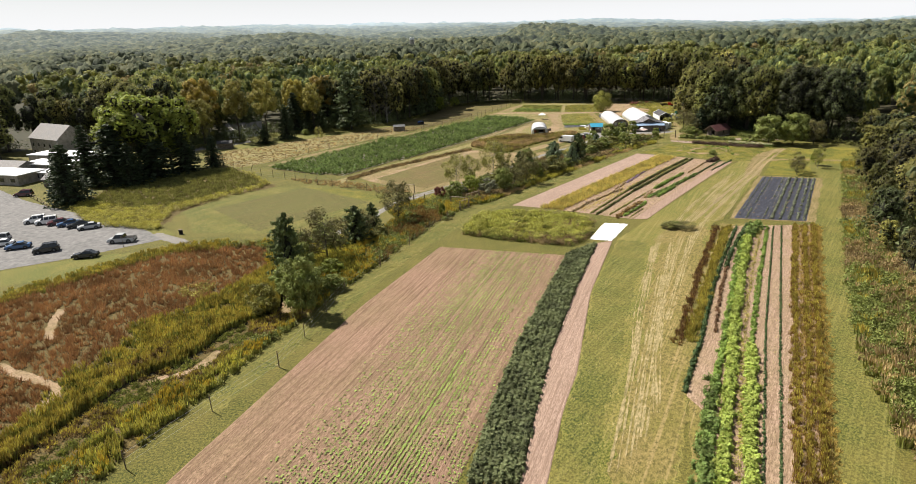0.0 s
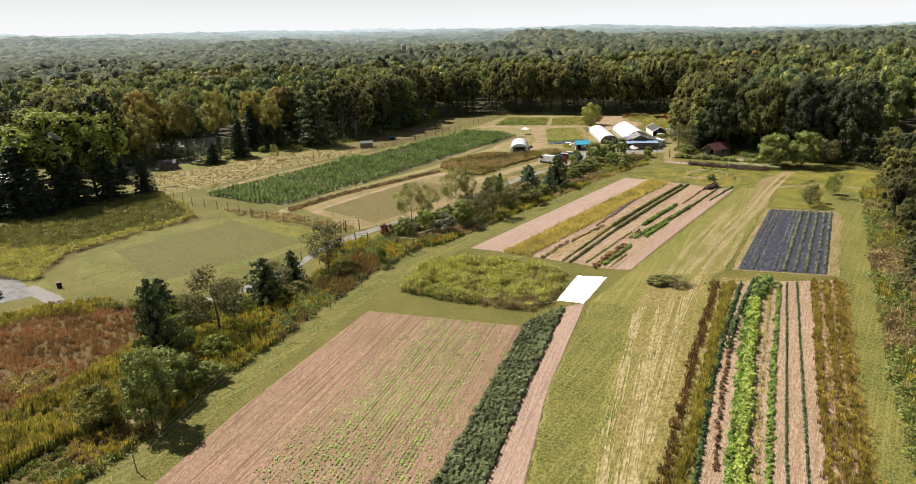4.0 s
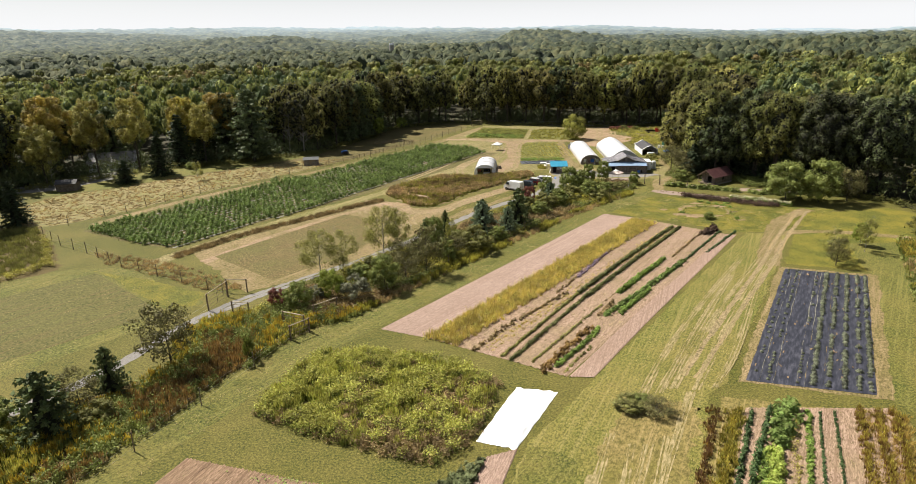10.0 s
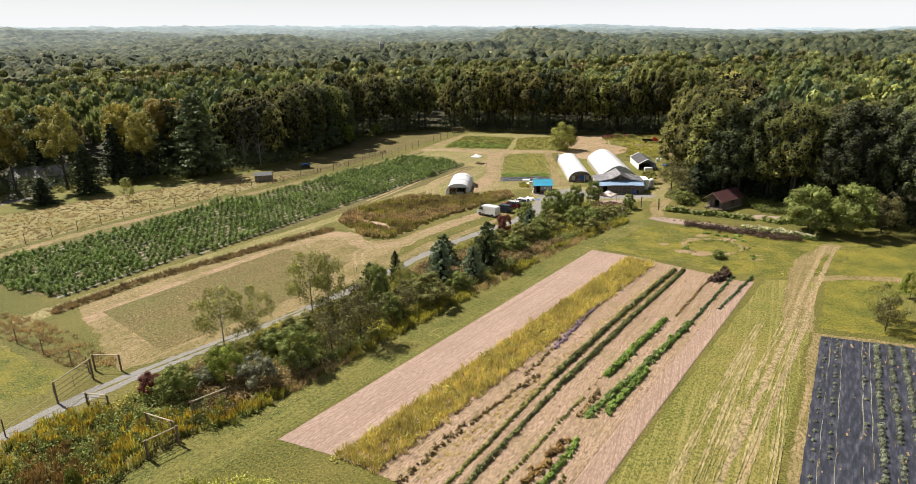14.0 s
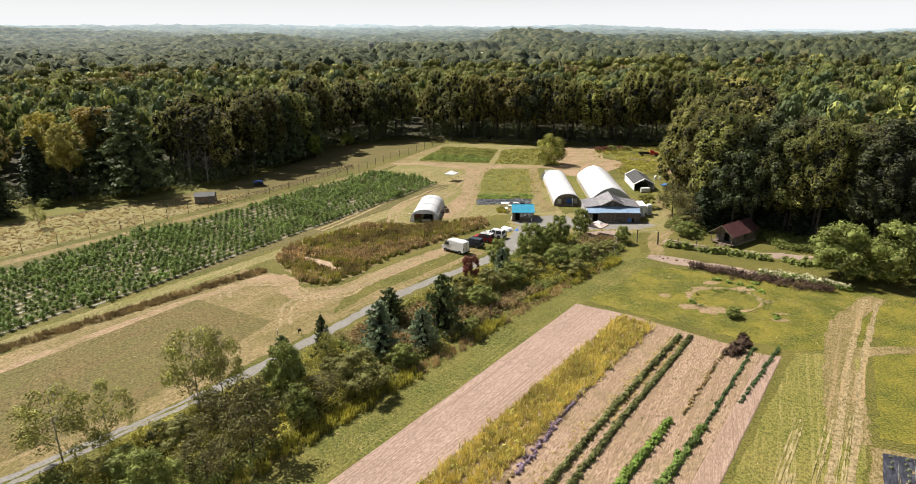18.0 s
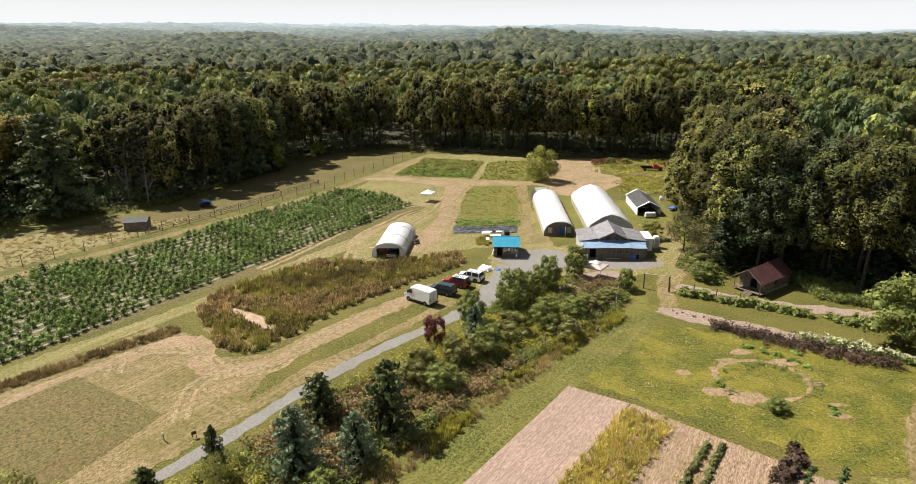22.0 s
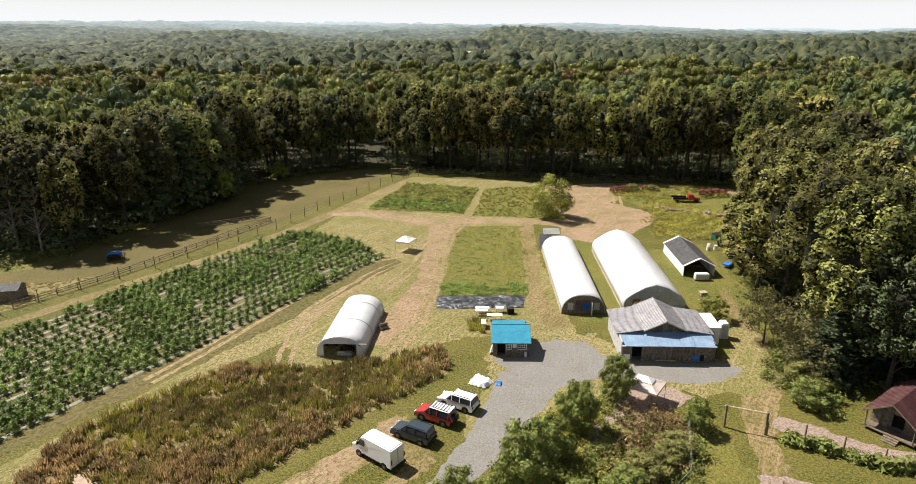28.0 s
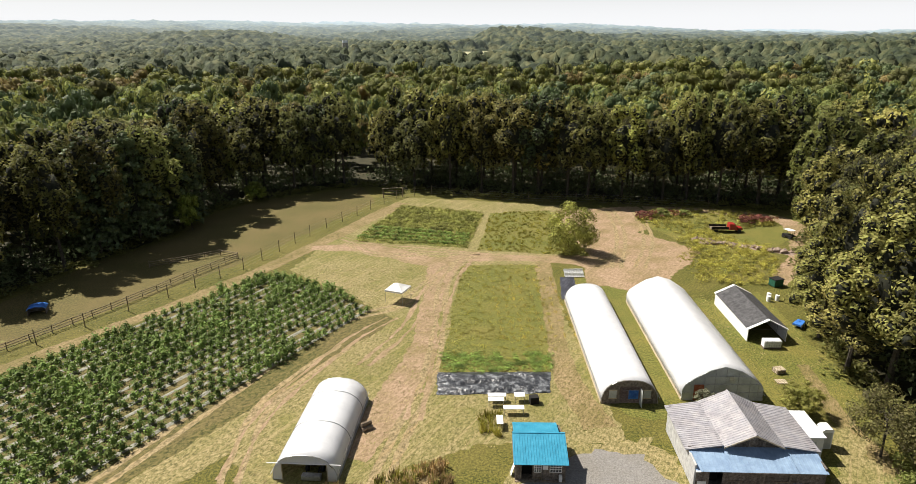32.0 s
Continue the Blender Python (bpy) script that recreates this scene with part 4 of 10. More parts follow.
patch("outer_meadow", [(-74, 200), (-62, 205), (-42, 236), (-12, 274), (10, 304), (32, 347), (27, 364), (0, 349), (-8, 336), (-8, 322), (-18, 305), (-24, 287), (-52, 266), (-72, 240)], 0.008, M_ROUGHGRASS, "rough meadow outside the deer fence", 0.8, category="grassland")
ROUGH = [(-89.3, 219), (-85.5, 231.4), (-75.5, 235.4), (-63, 248.5), (-53.2, 256.3), (-40, 266), (-29, 272.7), (-20, 273), (-14, 275), (-18, 264.5), (-30, 249), (-46, 229.5), (-61, 206.5), (-67, 200.5), (-73, 197.5), (-82, 203)]
patch("rough_margin", ROUGH, 0.0125, M_YARD, "rough straw-coloured grass outside the deer fence", 0.9, category="grassland")
patch("yard_dry_grass", [(20, 300), (28, 292), (40, 279), (30, 262), (26, 248), (30, 238), (50, 248), (66, 248), (66, 300), (74, 302), (78, 340), (40, 351), (33, 338)], 0.01, M_YARD, "dry tan grass among the plots and tunnels", 0.8)
patch("field_end", [(72, 290), (76, 336), (96, 338), (100, 325), (90, 318), (98, 305), (86, 290), (84, 284)], 0.014, M_TAN, "bare tan earth with wheel ruts", 0.9)
patch("back_green", [(92, 326), (98, 306), (96, 292), (104, 296), (122, 314), (130, 322), (122, 332), (100, 337)], 0.016, M_VERD, "weedy green bank behind the tunnels", 0.8, category="grassland")
line_patch("back_dirt_track", [(97, 336), (115, 331), (125, 322), (117, 304), (104, 288)], [4, 4, 5, 3.5, 3], 0.018, M_TAN, "bare dirt track at the woodland foot", 0.6)
PLOT_1 = [(51.4, 300), (65.5, 300), (63, 269), (61, 262), (46.6, 262.6), (48, 272)]
patch("green_plot", PLOT_1, 0.016, M_VERD, "low green plot with pale gaps", 0.35)
PLOT_2 = [(29.5, 316), (39, 343.5), (58.5, 335), (53, 310)]
patch("squash_plot", PLOT_2, 0.016, M_VERD, "weedy green vegetable plot", 0.4)
PLOT_3 = [(60, 334.5), (55, 308.5), (76, 303.5), (74, 336)]
patch("rough_plot", PLOT_3, 0.017, M_VERD, "rough weedy plot", 0.5)
line_patch("plot_track", [(22, 312), (34, 311), (45, 303), (52, 304), (66, 303), (78, 300)], [3, 5, 5, 3, 3.5, 5], 0.02, M_TAN, "bare wheel track between plots", 0.5)
line_patch("plot_side_track", [(47.5, 303), (46, 285), (44.5, 268), (41, 256), (37, 247)], [4, 3, 4, 5, 5], 0.018, M_TAN, "worn tan track beside the plot", 0.6)
patch("tunnel_grass", [(66.5, 256), (69, 290), (74, 296), (86, 284), (90, 282), (99, 285), (97, 262), (94, 248), (88, 248), (86, 236), (80, 250), (68, 252)], 0.012, M_VERD, "green grass strips between the tunnels", 0.6)
# wheel ruts across the dry yard, in pairs
RUTS = ([(26.2, 244), (26.4, 251), (28.1, 258.2), (30.8, 264), (35.1, 273), (40, 279)], [(43.8, 252.8), (45.5, 267.5), (47.6, 282), (50.4, 297), (53, 303.5)], [(37, 265), (42.3, 275.6), (45.2, 289), (49.5, 304), (56, 306)], [(27, 318.4), (33.1, 313.4), (46.3, 309.1), (57.3, 305.2), (74, 301)])
for k, rut in enumerate(RUTS):
    for s in (-0.8, 0.8):
        line_patch("wheel_rut", [(x + s * (0.2 if k == 3 else 1), y + s * (1 if k == 3 else -0.2)) for x, y in rut], 0.5, 0.026 + 0.004 * k, M_TAN, "bare pale wheel rut in dry grass", 0.3)
line_patch("tunnel_track", [(66.5, 301), (64.5, 281), (62.5, 262), (64, 250)], [3, 2.6, 3, 4], 0.019, M_DRY, "dry wheel track beside the tunnel", 0.4)
line_patch("woodside_track", [(78.5, 217), (80, 224), (84, 232), (90, 240), (90.5, 250), (93, 262)], [2.6, 2.6, 4, 3, 2.4, 1.6], 0.021, M_DRY, "worn track past the barn", 0.5)
line_patch("mulch_path", [(83, 226.5), (92, 220), (103, 215.5), (114, 212)], [2.0, 2.6, 2.4, 4], 0.022, M_MULCH, "pinkish mulch path before the red-roofed shed", 0.9)
line_patch("mulch_bed", [(77.0, 217.6), (80, 215.6), (84, 213), (92, 208), (102, 201.5)], [2.2, 4.0, 3.6, 2.4, 2.2], 0.024, M_MULCH, "pinkish wood mulch flower bed", 0.8)
RING = [(82.3 + 5.4 * math.cos(a * 0.19635) * (1 + 0.05 * math.sin(3 * a)), 197.4 + 4.6 * math.sin(a * 0.19635)) for a in range(33)]
for x, y, w in ((76.3, 195, 1.5), (78.4, 193.4, 1.9), (80.2, 201.8, 1.2), (87.6, 201.2, 1.3), (88.4, 196, 0.9), (87.2, 189.6, 1.0), (88.4, 191.6, 0.8), (73.6, 199.4, 0.8), (83, 204, 1.0)):
    patch("bare_spot", [(x + w * math.cos(a * 0.7854) * (1.3 + 0.4 * math.sin(5 * a + x)), y + w * 0.7 * math.sin(a * 0.7854)) for a in range(8)], 0.021, M_TAN, "bare pale earth in the grass", 0.5, category="earth")
patch("ring_bed", band(RING, 0.65), 0.025, M_TAN, "ring of bare earth and weeds in the grass", 0.45)
patch("pine_lawn", [(-92, 228), (-84, 233.5), (-74, 238), (-60, 253), (-48, 263), (-36, 273), (-24, 284), (-30, 294), (-60, 288), (-92, 268), (-105, 248)], 0.02, M_VERD, "shaded lawn under tall pines", 1.0, category="lawn")
patch("house_drive", [(-104, 232), (-92, 236), (-82, 250), (-86, 262), (-92, 258), (-98, 246), (-112, 238)], 0.028, M_GRAVEL, "pale driveway under the trees", 0.5)
POND = [(6, 221), (7, 229), (12.5, 234.5), (20.5, 242), (31, 240.5), (47, 245.5), (48.5, 239.5), (36.5, 228.5), (28, 220), (23, 212), (18.3, 207), (13, 209), (9.4, 215)]
patch("pond_hollow", POND, 0.014, M_DRY, "brown litter under rank grass round a dried pond", 0.6)
MUD = [(10.4, 222.4), (12.8, 221.4), (16.4, 218.9), (19.6, 214), (18.4, 213.2), (15.2, 216.8), (11.6, 220.4)]
patch("pond_mud_patch", MUD, 0.03, M_MUD, "dried pale mud of a small pond", 0.4, category="mud")
patch("tall_strip_ground", band([(-31, 174), (-22.5, 187), (-6, 204), (5.5, 215)], 3.0), 0.016, M_MEADOW, "litter under a strip of tall brown grass", 0.5)

patch("dry_stubble", [(13.2, 46), (19, 46), (27.5, 66), (38, 90), (45, 107), (51, 119), (43, 121), (38.5, 112), (31, 92), (22, 68)], 0.045, M_TANHAY, "dry tan stubble in the middle of the hayfield", 1.2)
HAY = ([(21.7, 68.4), (27.0, 84.7), (39.7, 114.3)], [(17.6, 52), (25.8, 73.4), (41.4, 112.5)], [(20.4, 56), (25.2, 70.7), (32.9, 90.1), (43.0, 112.3)], [(28.8, 77.7), (45.6, 113.6)], [(38.1, 98.7), (50.9, 121.7)], [(13.4, 47), (19.5, 63), (30, 91), (36.4, 108)], [(15.6, 49), (22, 65.5), (33.4, 94)],
       [(45, 121), (51.5, 131.8), (62.9, 147.8), (76.6, 165.5)], [(49, 122.5), (54.9, 131.6), (65.2, 146.1), (79.8, 165.3)], [(51.4, 122), (57.7, 131.5), (67.8, 145.9), (82.4, 166)], [(54, 122.4), (60.5, 131.4), (74.5, 154.4)], [(47, 121.5), (60, 141), (71, 157)])
for lay, line in enumerate(HAY):
    for k in range(3):
        p = [(x + 0.42 * (k - 1) + rng.normal(0, 0.1), y) for x, y in line]
        line_patch("hay_line", p, 0.13 + 0.09 * (k == 1), 0.05 + 0.003 * lay + 0.001 * k, M_HAY, "thin tan line of raked hay", 0.16, category="hay")

patch("green_headland", [(31, 112.5), (20.8, 88.2), (14, 64.4), (11.2, 57.3), (7.8, 45.8), (-8, 0), (-4, 0), (11.6, 45.8), (15, 56), (19, 66), (26, 86), (36, 110)], 0.038, M_STRIPE, "bright green grass beside the tilled strip", 0.6, category="grassland")

# wheel tracks worn into the grass
for lay, (line, pair) in enumerate((([(10.9, 238.7), (15.2, 246.5), (21, 258.2), (27.3, 270.8), (33.1, 278.7), (41.2, 284), (47, 296), (53.1, 305.8)], 1.5), ([(26.8, 237.8), (26.5, 245.8), (26.4, 255.1), (29, 262.1), (34.1, 270.4)], 1.6),
                                    ([(40.1, 240.3), (42.6, 250.4), (45.6, 262.7), (46.9, 275.6), (48.2, 293), (51.8, 304.1)], 1.5), ([(28.6, 315.2), (36, 307), (46.1, 307.4), (53.1, 306), (68, 302.9)], 1.6),
                                    ([(79.2, 297.1), (84.3, 311.2), (87.3, 324.2), (88.7, 337.2)], 1.7), ([(83.5, 296.8), (89.7, 310.8), (93.4, 326.2), (95.2, 336.7)], 1.7),
                                    ([(14.8, 192), (13.7, 198.5), (16, 201.8), (22.1, 203), (24.2, 207.5), (29.2, 215.3), (35.9, 220.2)], 1.5), ([(2.4, 202.5), (1.4, 207), (6.2, 208.8), (11.9, 207.1), (16.7, 201.8)], 1.5),
                                    ([(52, 125), (64, 141.4), (79.2, 161.6), (90, 177), (104.4, 195.5)], 1.6))):
    sm = smooth_line(line, 1.5)
    for k, off in enumerate((-pair / 2, pair / 2)):
        side = []
        for i, p in enumerate(sm):
            d = (Vector(sm[min(i + 1, len(sm) - 1)]) - Vector(sm[max(i - 1, 0)])).normalized()
            side.append((p[0] - d.y * off, p[1] + d.x * off))
        patch("wheel_track", band(side, 0.75), 0.0225 + 0.0008 * (2 * lay + k), M_TRACK, "pale worn wheel track in the grass", 0.22, 0.5, category="track")

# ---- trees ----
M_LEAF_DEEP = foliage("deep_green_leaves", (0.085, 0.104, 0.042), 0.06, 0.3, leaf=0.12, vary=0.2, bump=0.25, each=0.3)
M_LEAF_OLIVE = foliage("olive_leaves", (0.232, 0.226, 0.063), 0.06, 0.3, leaf=0.2, vary=0.2, bump=0.25, each=0.3)
M_LEAF_LIGHT = foliage("light_green_leaves", (0.175, 0.178, 0.052), 0.06, 0.3, leaf=0.5, vary=0.2, bump=0.25, each=0.3)
M_LEAF_GREY = foliage("grey_green_leaves", (0.151, 0.148, 0.056), 0.06, 0.3, leaf=0.5, vary=0.2, bump=0.25, each=0.3)
M_LEAF_RUSSET = foliage("russet_green_leaves", (0.216, 0.166, 0.065), 0.06, 0.3, leaf=0.38, vary=0.2, bump=0.25, each=0.3)


def crown_cloud(n, rx, rz, zc, lobes, leaf, r, flat=1.3, m=0, drop=0.35, size=(0.16, 0.3), reach=(0.55, 0.92), shell=(0.72, 1.12)):
    """Leaf sprays in many clumps over the outside of a crown, with shaded gaps between the clumps."""
    u = r.uniform(-0.75, 1.0, lobes)
    a = r.uniform(0, 2 * math.pi, lobes)
    q = np.sqrt(np.clip(1 - u * u * 0.85, 0, 1)) * r.uniform(*reach, lobes)
    cs = np.stack([rx * q * np.cos(a), rx * q * np.sin(a), zc + rz * u * 0.8, r.uniform(*size, lobes)], 1)
    if n == 0:
        return (np.zeros((0, 3)), np.zeros((0, 3), int), m), np.concatenate([cs, [[0, 0, zc, 0.66]]])
    cs = np.concatenate([cs, [[0, 0, zc, 0.5]]])
    w = cs[:, 3] ** 2
    w[-1] *= 0.5
    lobes += 1
    pick = r.choice(lobes, n, p=w / w.sum())
    d = r.normal(size=(n, 3))
    d /= np.linalg.norm(d, axis=1)[:, None]
    d[:, 2] = np.where((d[:, 2] < -0.3) & (r.uniform(size=n) < drop), -d[:, 2], d[:, 2])
    rad = cs[pick, 3] * r.uniform(*shell, n)
    c = cs[pick, :3] + d * np.stack([rx * rad, rx * rad, rz * rad * 0.9], 1)
    return (*leaves(c, leaf * r.uniform(0.6, 1.25, n), d * flat, 0.4, r), m), np.concatenate([cs[:-1], [[0, 0, zc, 0.66]]])


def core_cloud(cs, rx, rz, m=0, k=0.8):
    """Closed inner masses in the lobes hide the sky; near-black ones paint crown shade."""
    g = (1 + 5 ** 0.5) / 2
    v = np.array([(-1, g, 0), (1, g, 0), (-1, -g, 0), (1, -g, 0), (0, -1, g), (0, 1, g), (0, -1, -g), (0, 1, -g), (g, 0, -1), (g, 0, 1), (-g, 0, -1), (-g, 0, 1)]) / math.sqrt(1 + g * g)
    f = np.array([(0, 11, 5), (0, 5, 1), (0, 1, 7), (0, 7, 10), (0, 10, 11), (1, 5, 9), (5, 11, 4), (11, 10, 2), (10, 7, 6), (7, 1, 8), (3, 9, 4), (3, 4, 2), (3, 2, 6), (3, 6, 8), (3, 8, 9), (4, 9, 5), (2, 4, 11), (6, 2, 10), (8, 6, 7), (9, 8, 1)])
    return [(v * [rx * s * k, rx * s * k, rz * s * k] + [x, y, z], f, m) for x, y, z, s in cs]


def tree_mesh(name, seed, h, rx, base, n, lobes, leaf, material, core=0.8, size=(0.16, 0.3), heart=None):
    """A crown mesh for a broad-leaved tree of height h with its lowest leaves at base."""
    r = np.random.default_rng(seed)
    zc, rz = (h + base) / 2, (h - base) / 2
    cloud, cs = crown_cloud(n, rx, rz, zc, lobes, leaf, r, size=size)
    sets = [cloud]
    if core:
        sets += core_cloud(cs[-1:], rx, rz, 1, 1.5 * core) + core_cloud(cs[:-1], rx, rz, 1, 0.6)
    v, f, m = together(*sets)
    ob = raw(name, v, f, [material, heart or M_GAP_SHADE], m)
    me = ob.data
    me.polygons.foreach_set("use_smooth", [True] * len(me.polygons))
    bpy.data.objects.remove(ob)
    return me


def graft(bm, limb, stem):
    """Grows a limb's foot into the stem that it leaves."""
    v = min(stem, key=lambda w: (w.co - limb[0][0].co).length_squared)
    bm.faces.new((limb[0][0], limb[0][1], v))


def limb_mesh(name, seed, h, base, rad, rx, limbs, material, twigs=0):
    r = np.random.default_rng(seed)
    bm = bmesh.new()
    top = h * 0.82
    bend = r.normal(0, 0.03 * h, 2)
    pts = [Vector((bend[0] * t * t, bend[1] * t * t, top * t)) for t in (0, 0.3, 0.6, 1.0)]
    stem = []
    for i in range(3):
        pair = rod(bm, pts[i], pts[i + 1], rad * (1 - 0.3 * i), rad * (1 - 0.3 * (i + 1)), 6, False)
        if stem:
            graft(bm, pair, stem)
        stem += pair[0] + pair[1]
    for i in range(limbs):
        t = r.uniform(max(0.15, base / h * 0.8), 0.95)
        p = Vector((bend[0] * t * t, bend[1] * t * t, top * t))
        a = r.uniform(0, 2 * math.pi)
        q = p + Vector((math.cos(a) * rx * r.uniform(0.4, 0.8), math.sin(a) * rx * r.uniform(0.4, 0.8), h * r.uniform(0.06, 0.2)))
        limb = rod(bm, p, q, rad * 0.35 * (1.2 - t), rad * 0.08, 4, False)
        graft(bm, limb, stem)
        for _ in range(twigs):
            s = p.lerp(q, r.uniform(0.3, 0.95))
            graft(bm, rod(bm, s, s + Vector(r.normal(size=3) * [rx * 0.25, rx * 0.25, h * 0.04]), rad * 0.1, rad * 0.03, 3, False), limb[0] + limb[1])
    me = bpy.data.meshes.new(name)
    bm.to_mesh(me)
    bm.free()
    me.materials.append(material)
    return me


def conifer_mesh(name, seed, h, rx, base, whorls, per, tufts, leaf, material, power=0.8, droop=0.15, core=0.3):
    """Whorls of boughs that carry tufts of needle sprays, round a middle painted shade-dark."""
    r = np.random.default_rng(seed)
    cs, ns = [], []
    for k in range(whorls):
        t = k / (whorls - 1)
        reach = rx * ((1 - t) ** power + 0.06)
        n = max(3, round(per * (1 - 0.5 * t)))
        for i in range(n):
            a = 2 * math.pi * (i + r.uniform(-0.35, 0.35)) / n + 2.4 * k
            ln = reach * r.uniform(0.65, 1.12)
            z = base + (h - base) * t + r.normal(0, 0.25) * (h - base) / whorls
            for f in np.linspace(0.3, 1.0, 5):
                mid = np.array([math.cos(a) * ln * f, math.sin(a) * ln * f, z - droop * ln * f * f])
                d = r.normal(size=(tufts, 3)) * [1, 1, 0.75] + [math.cos(a) * 0.5, math.sin(a) * 0.5, 0.35]
                d /= np.linalg.norm(d, axis=1)[:, None]
                cs.append(mid + d * leaf * r.uniform(0.3, 1.0, (tufts, 1)) * (0.6 + 0.6 * f))
                ns.append(d)
    cs, ns = np.concatenate(cs), np.concatenate(ns)
    sets = [(*leaves(cs, leaf * r.uniform(0.6, 1.2, len(cs)), ns, 0.7, r, 1.7), 0)]
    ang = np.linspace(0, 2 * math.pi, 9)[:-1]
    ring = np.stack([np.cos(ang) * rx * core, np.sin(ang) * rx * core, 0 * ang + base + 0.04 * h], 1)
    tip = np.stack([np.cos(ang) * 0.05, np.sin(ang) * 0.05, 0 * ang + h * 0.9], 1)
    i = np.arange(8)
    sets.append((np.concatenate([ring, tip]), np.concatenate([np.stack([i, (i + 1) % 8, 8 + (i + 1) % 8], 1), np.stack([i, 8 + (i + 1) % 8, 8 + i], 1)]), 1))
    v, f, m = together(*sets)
    ob = raw(name, v, f, [material, M_GAP_SHADE], m)
    me = ob.data
    bpy.data.objects.remove(ob)
    return me


def add_tree(kind, x, y, h, w, label, category, group="", turn=None, z=0.0):
    """A tree of a kind from TREES, scaled to height h and crown width w."""
    crown, trunk, ch, cw = TREES[kind]
    s = Matrix.Diagonal((w / cw, w / cw, h / ch, 1))
    a = rng.uniform(0, 360) if turn is None else turn
    t = thing(category.replace(" ", "_"), pose(x, y, z, 0, 0, a), label, category, group)
    for nm, me in (("trunk", trunk), ("crown", crown)):
        if me is None:
            continue
        ob = new(nm, me)
        ob.parent = t
        ob.matrix_basis = s
    return t


TREES = {}
OAKS = (M_LEAF, M_LEAF_DEEP, M_LEAF_YEL, M_LEAF_LIGHT, M_LEAF_OLIVE, M_LEAF_GREY)
for i in range(6):
    limbs = limb_mesh("oak_trunk", 10 + i, 25, 5, 0.36, 4.2, 10, M_BARK)
    TREES[f"oak{i}"] = (tree_mesh("oak_crown", 10 + i, 25, 5.8, 3.5, 4000, 46, 0.44, OAKS[i], 0.5, (0.13, 0.25)), limbs, 25, 11.6)
    TREES[f"fine_oak{i}"] = (tree_mesh("oak_crown", 10 + i, 25, 5.8, 3.2, 7600, 70, 0.31, OAKS[i], 0.5, (0.11, 0.22)), limbs, 25, 11.6)
    TREES[f"back_oak{i}"] = (tree_mesh("oak_crown", 10 + i, 25, 5.8, 4.0, 1900, 40, 0.54, OAKS[i], 0.5), limbs, 25, 11.6)
for i in range(2):
    TREES[f"maple{i}"] = (tree_mesh("maple_crown", 30 + i, 16, 5.6, 2.0, 5000, 44, 0.46, (M_LEAF_BRIGHT, M_LEAF_YEL)[i], 0.5), limb_mesh("maple_trunk", 30 + i, 16, 3, 0.3, 4.0, 9, M_BARK), 16, 11.4)
for nm, mt, sd in (("golden", M_LEAF_GOLD, 34), ("yellowing", M_LEAF_YEL, 35)):
    TREES[nm] = (tree_mesh(nm + "_crown", sd, 25, 6.2, 7.5, 6200, 52, 0.4, mt, 0.35, (0.12, 0.24), heart=mt), limb_mesh(nm + "_trunk", sd, 25, 8, 0.34, 4.6, 16, M_BARK, 2), 25, 12.4)
TREES["pine"] = (conifer_mesh("pine_crown", 40, 24, 4.8, 0.6, 20, 9, 6, 0.62, M_NEEDLE, 0.75, 0.2, 0.4), limb_mesh("pine_trunk", 40, 26, 4, 0.32, 2.5, 6, M_BARK), 24, 9.6)
TREES["white_pine"] = (conifer_mesh("white_pine_crown", 41, 25, 5.8, 3.0, 17, 7, 8, 0.72, M_NEEDLE_PINE, 0.5, 0.02, 0.2), limb_mesh("white_pine_trunk", 41, 27, 6, 0.34, 3.5, 12, M_BARK), 25, 11.2)
TREES["young_pine"] = (conifer_mesh("young_pine_crown", 42, 6, 2.5, 0.1, 14, 8, 7, 0.27, M_NEEDLE_MID, 0.55, -0.12, 0.42), limb_mesh("young_pine_trunk", 42, 6, 1, 0.1, 1, 4, M_BARK), 6, 5.0)
TREES["blue_pine"] = (conifer_mesh("blue_pine_crown", 43, 6, 2.5, 0.1, 14, 8, 7, 0.27, M_NEEDLE_BLUE, 0.5, -0.15, 0.42), limb_mesh("blue_pine_trunk", 42, 6, 1, 0.1, 1, 4, M_BARK), 6, 5.0)
TREES["dead"] = (None, limb_mesh("dead_limbs", 44, 21, 4, 0.22, 4.6, 46, M_BARK_PALE, 3), 21, 9.0)
TREES["thin"] = (tree_mesh("thin_crown", 50, 9, 3.4, 0.6, 4200, 34, 0.17, M_LEAF_THIN, 0), limb_mesh("thin_trunk", 50, 10.5, 1.0, 0.1, 2.6, 30, M_BARK_PALE, 4), 9, 6.8)
TREES["thin_b"] = (tree_mesh("thin_crown", 51, 9, 3.2, 0.6, 3600, 30, 0.17, M_LEAF_THIN, 0), limb_mesh("thin_trunk", 51, 10.5, 1.0, 0.09, 2.6, 28, M_BARK_PALE, 4), 9, 6.4)
TREES["brown"] = (tree_mesh("brown_crown", 52, 8, 3.5, 0.8, 3400, 40, 0.2, M_LEAF_BROWN, 0), limb_mesh("brown_trunk", 52, 8, 1.4, 0.14, 2.8, 20, M_BARK, 2), 8, 7.0)
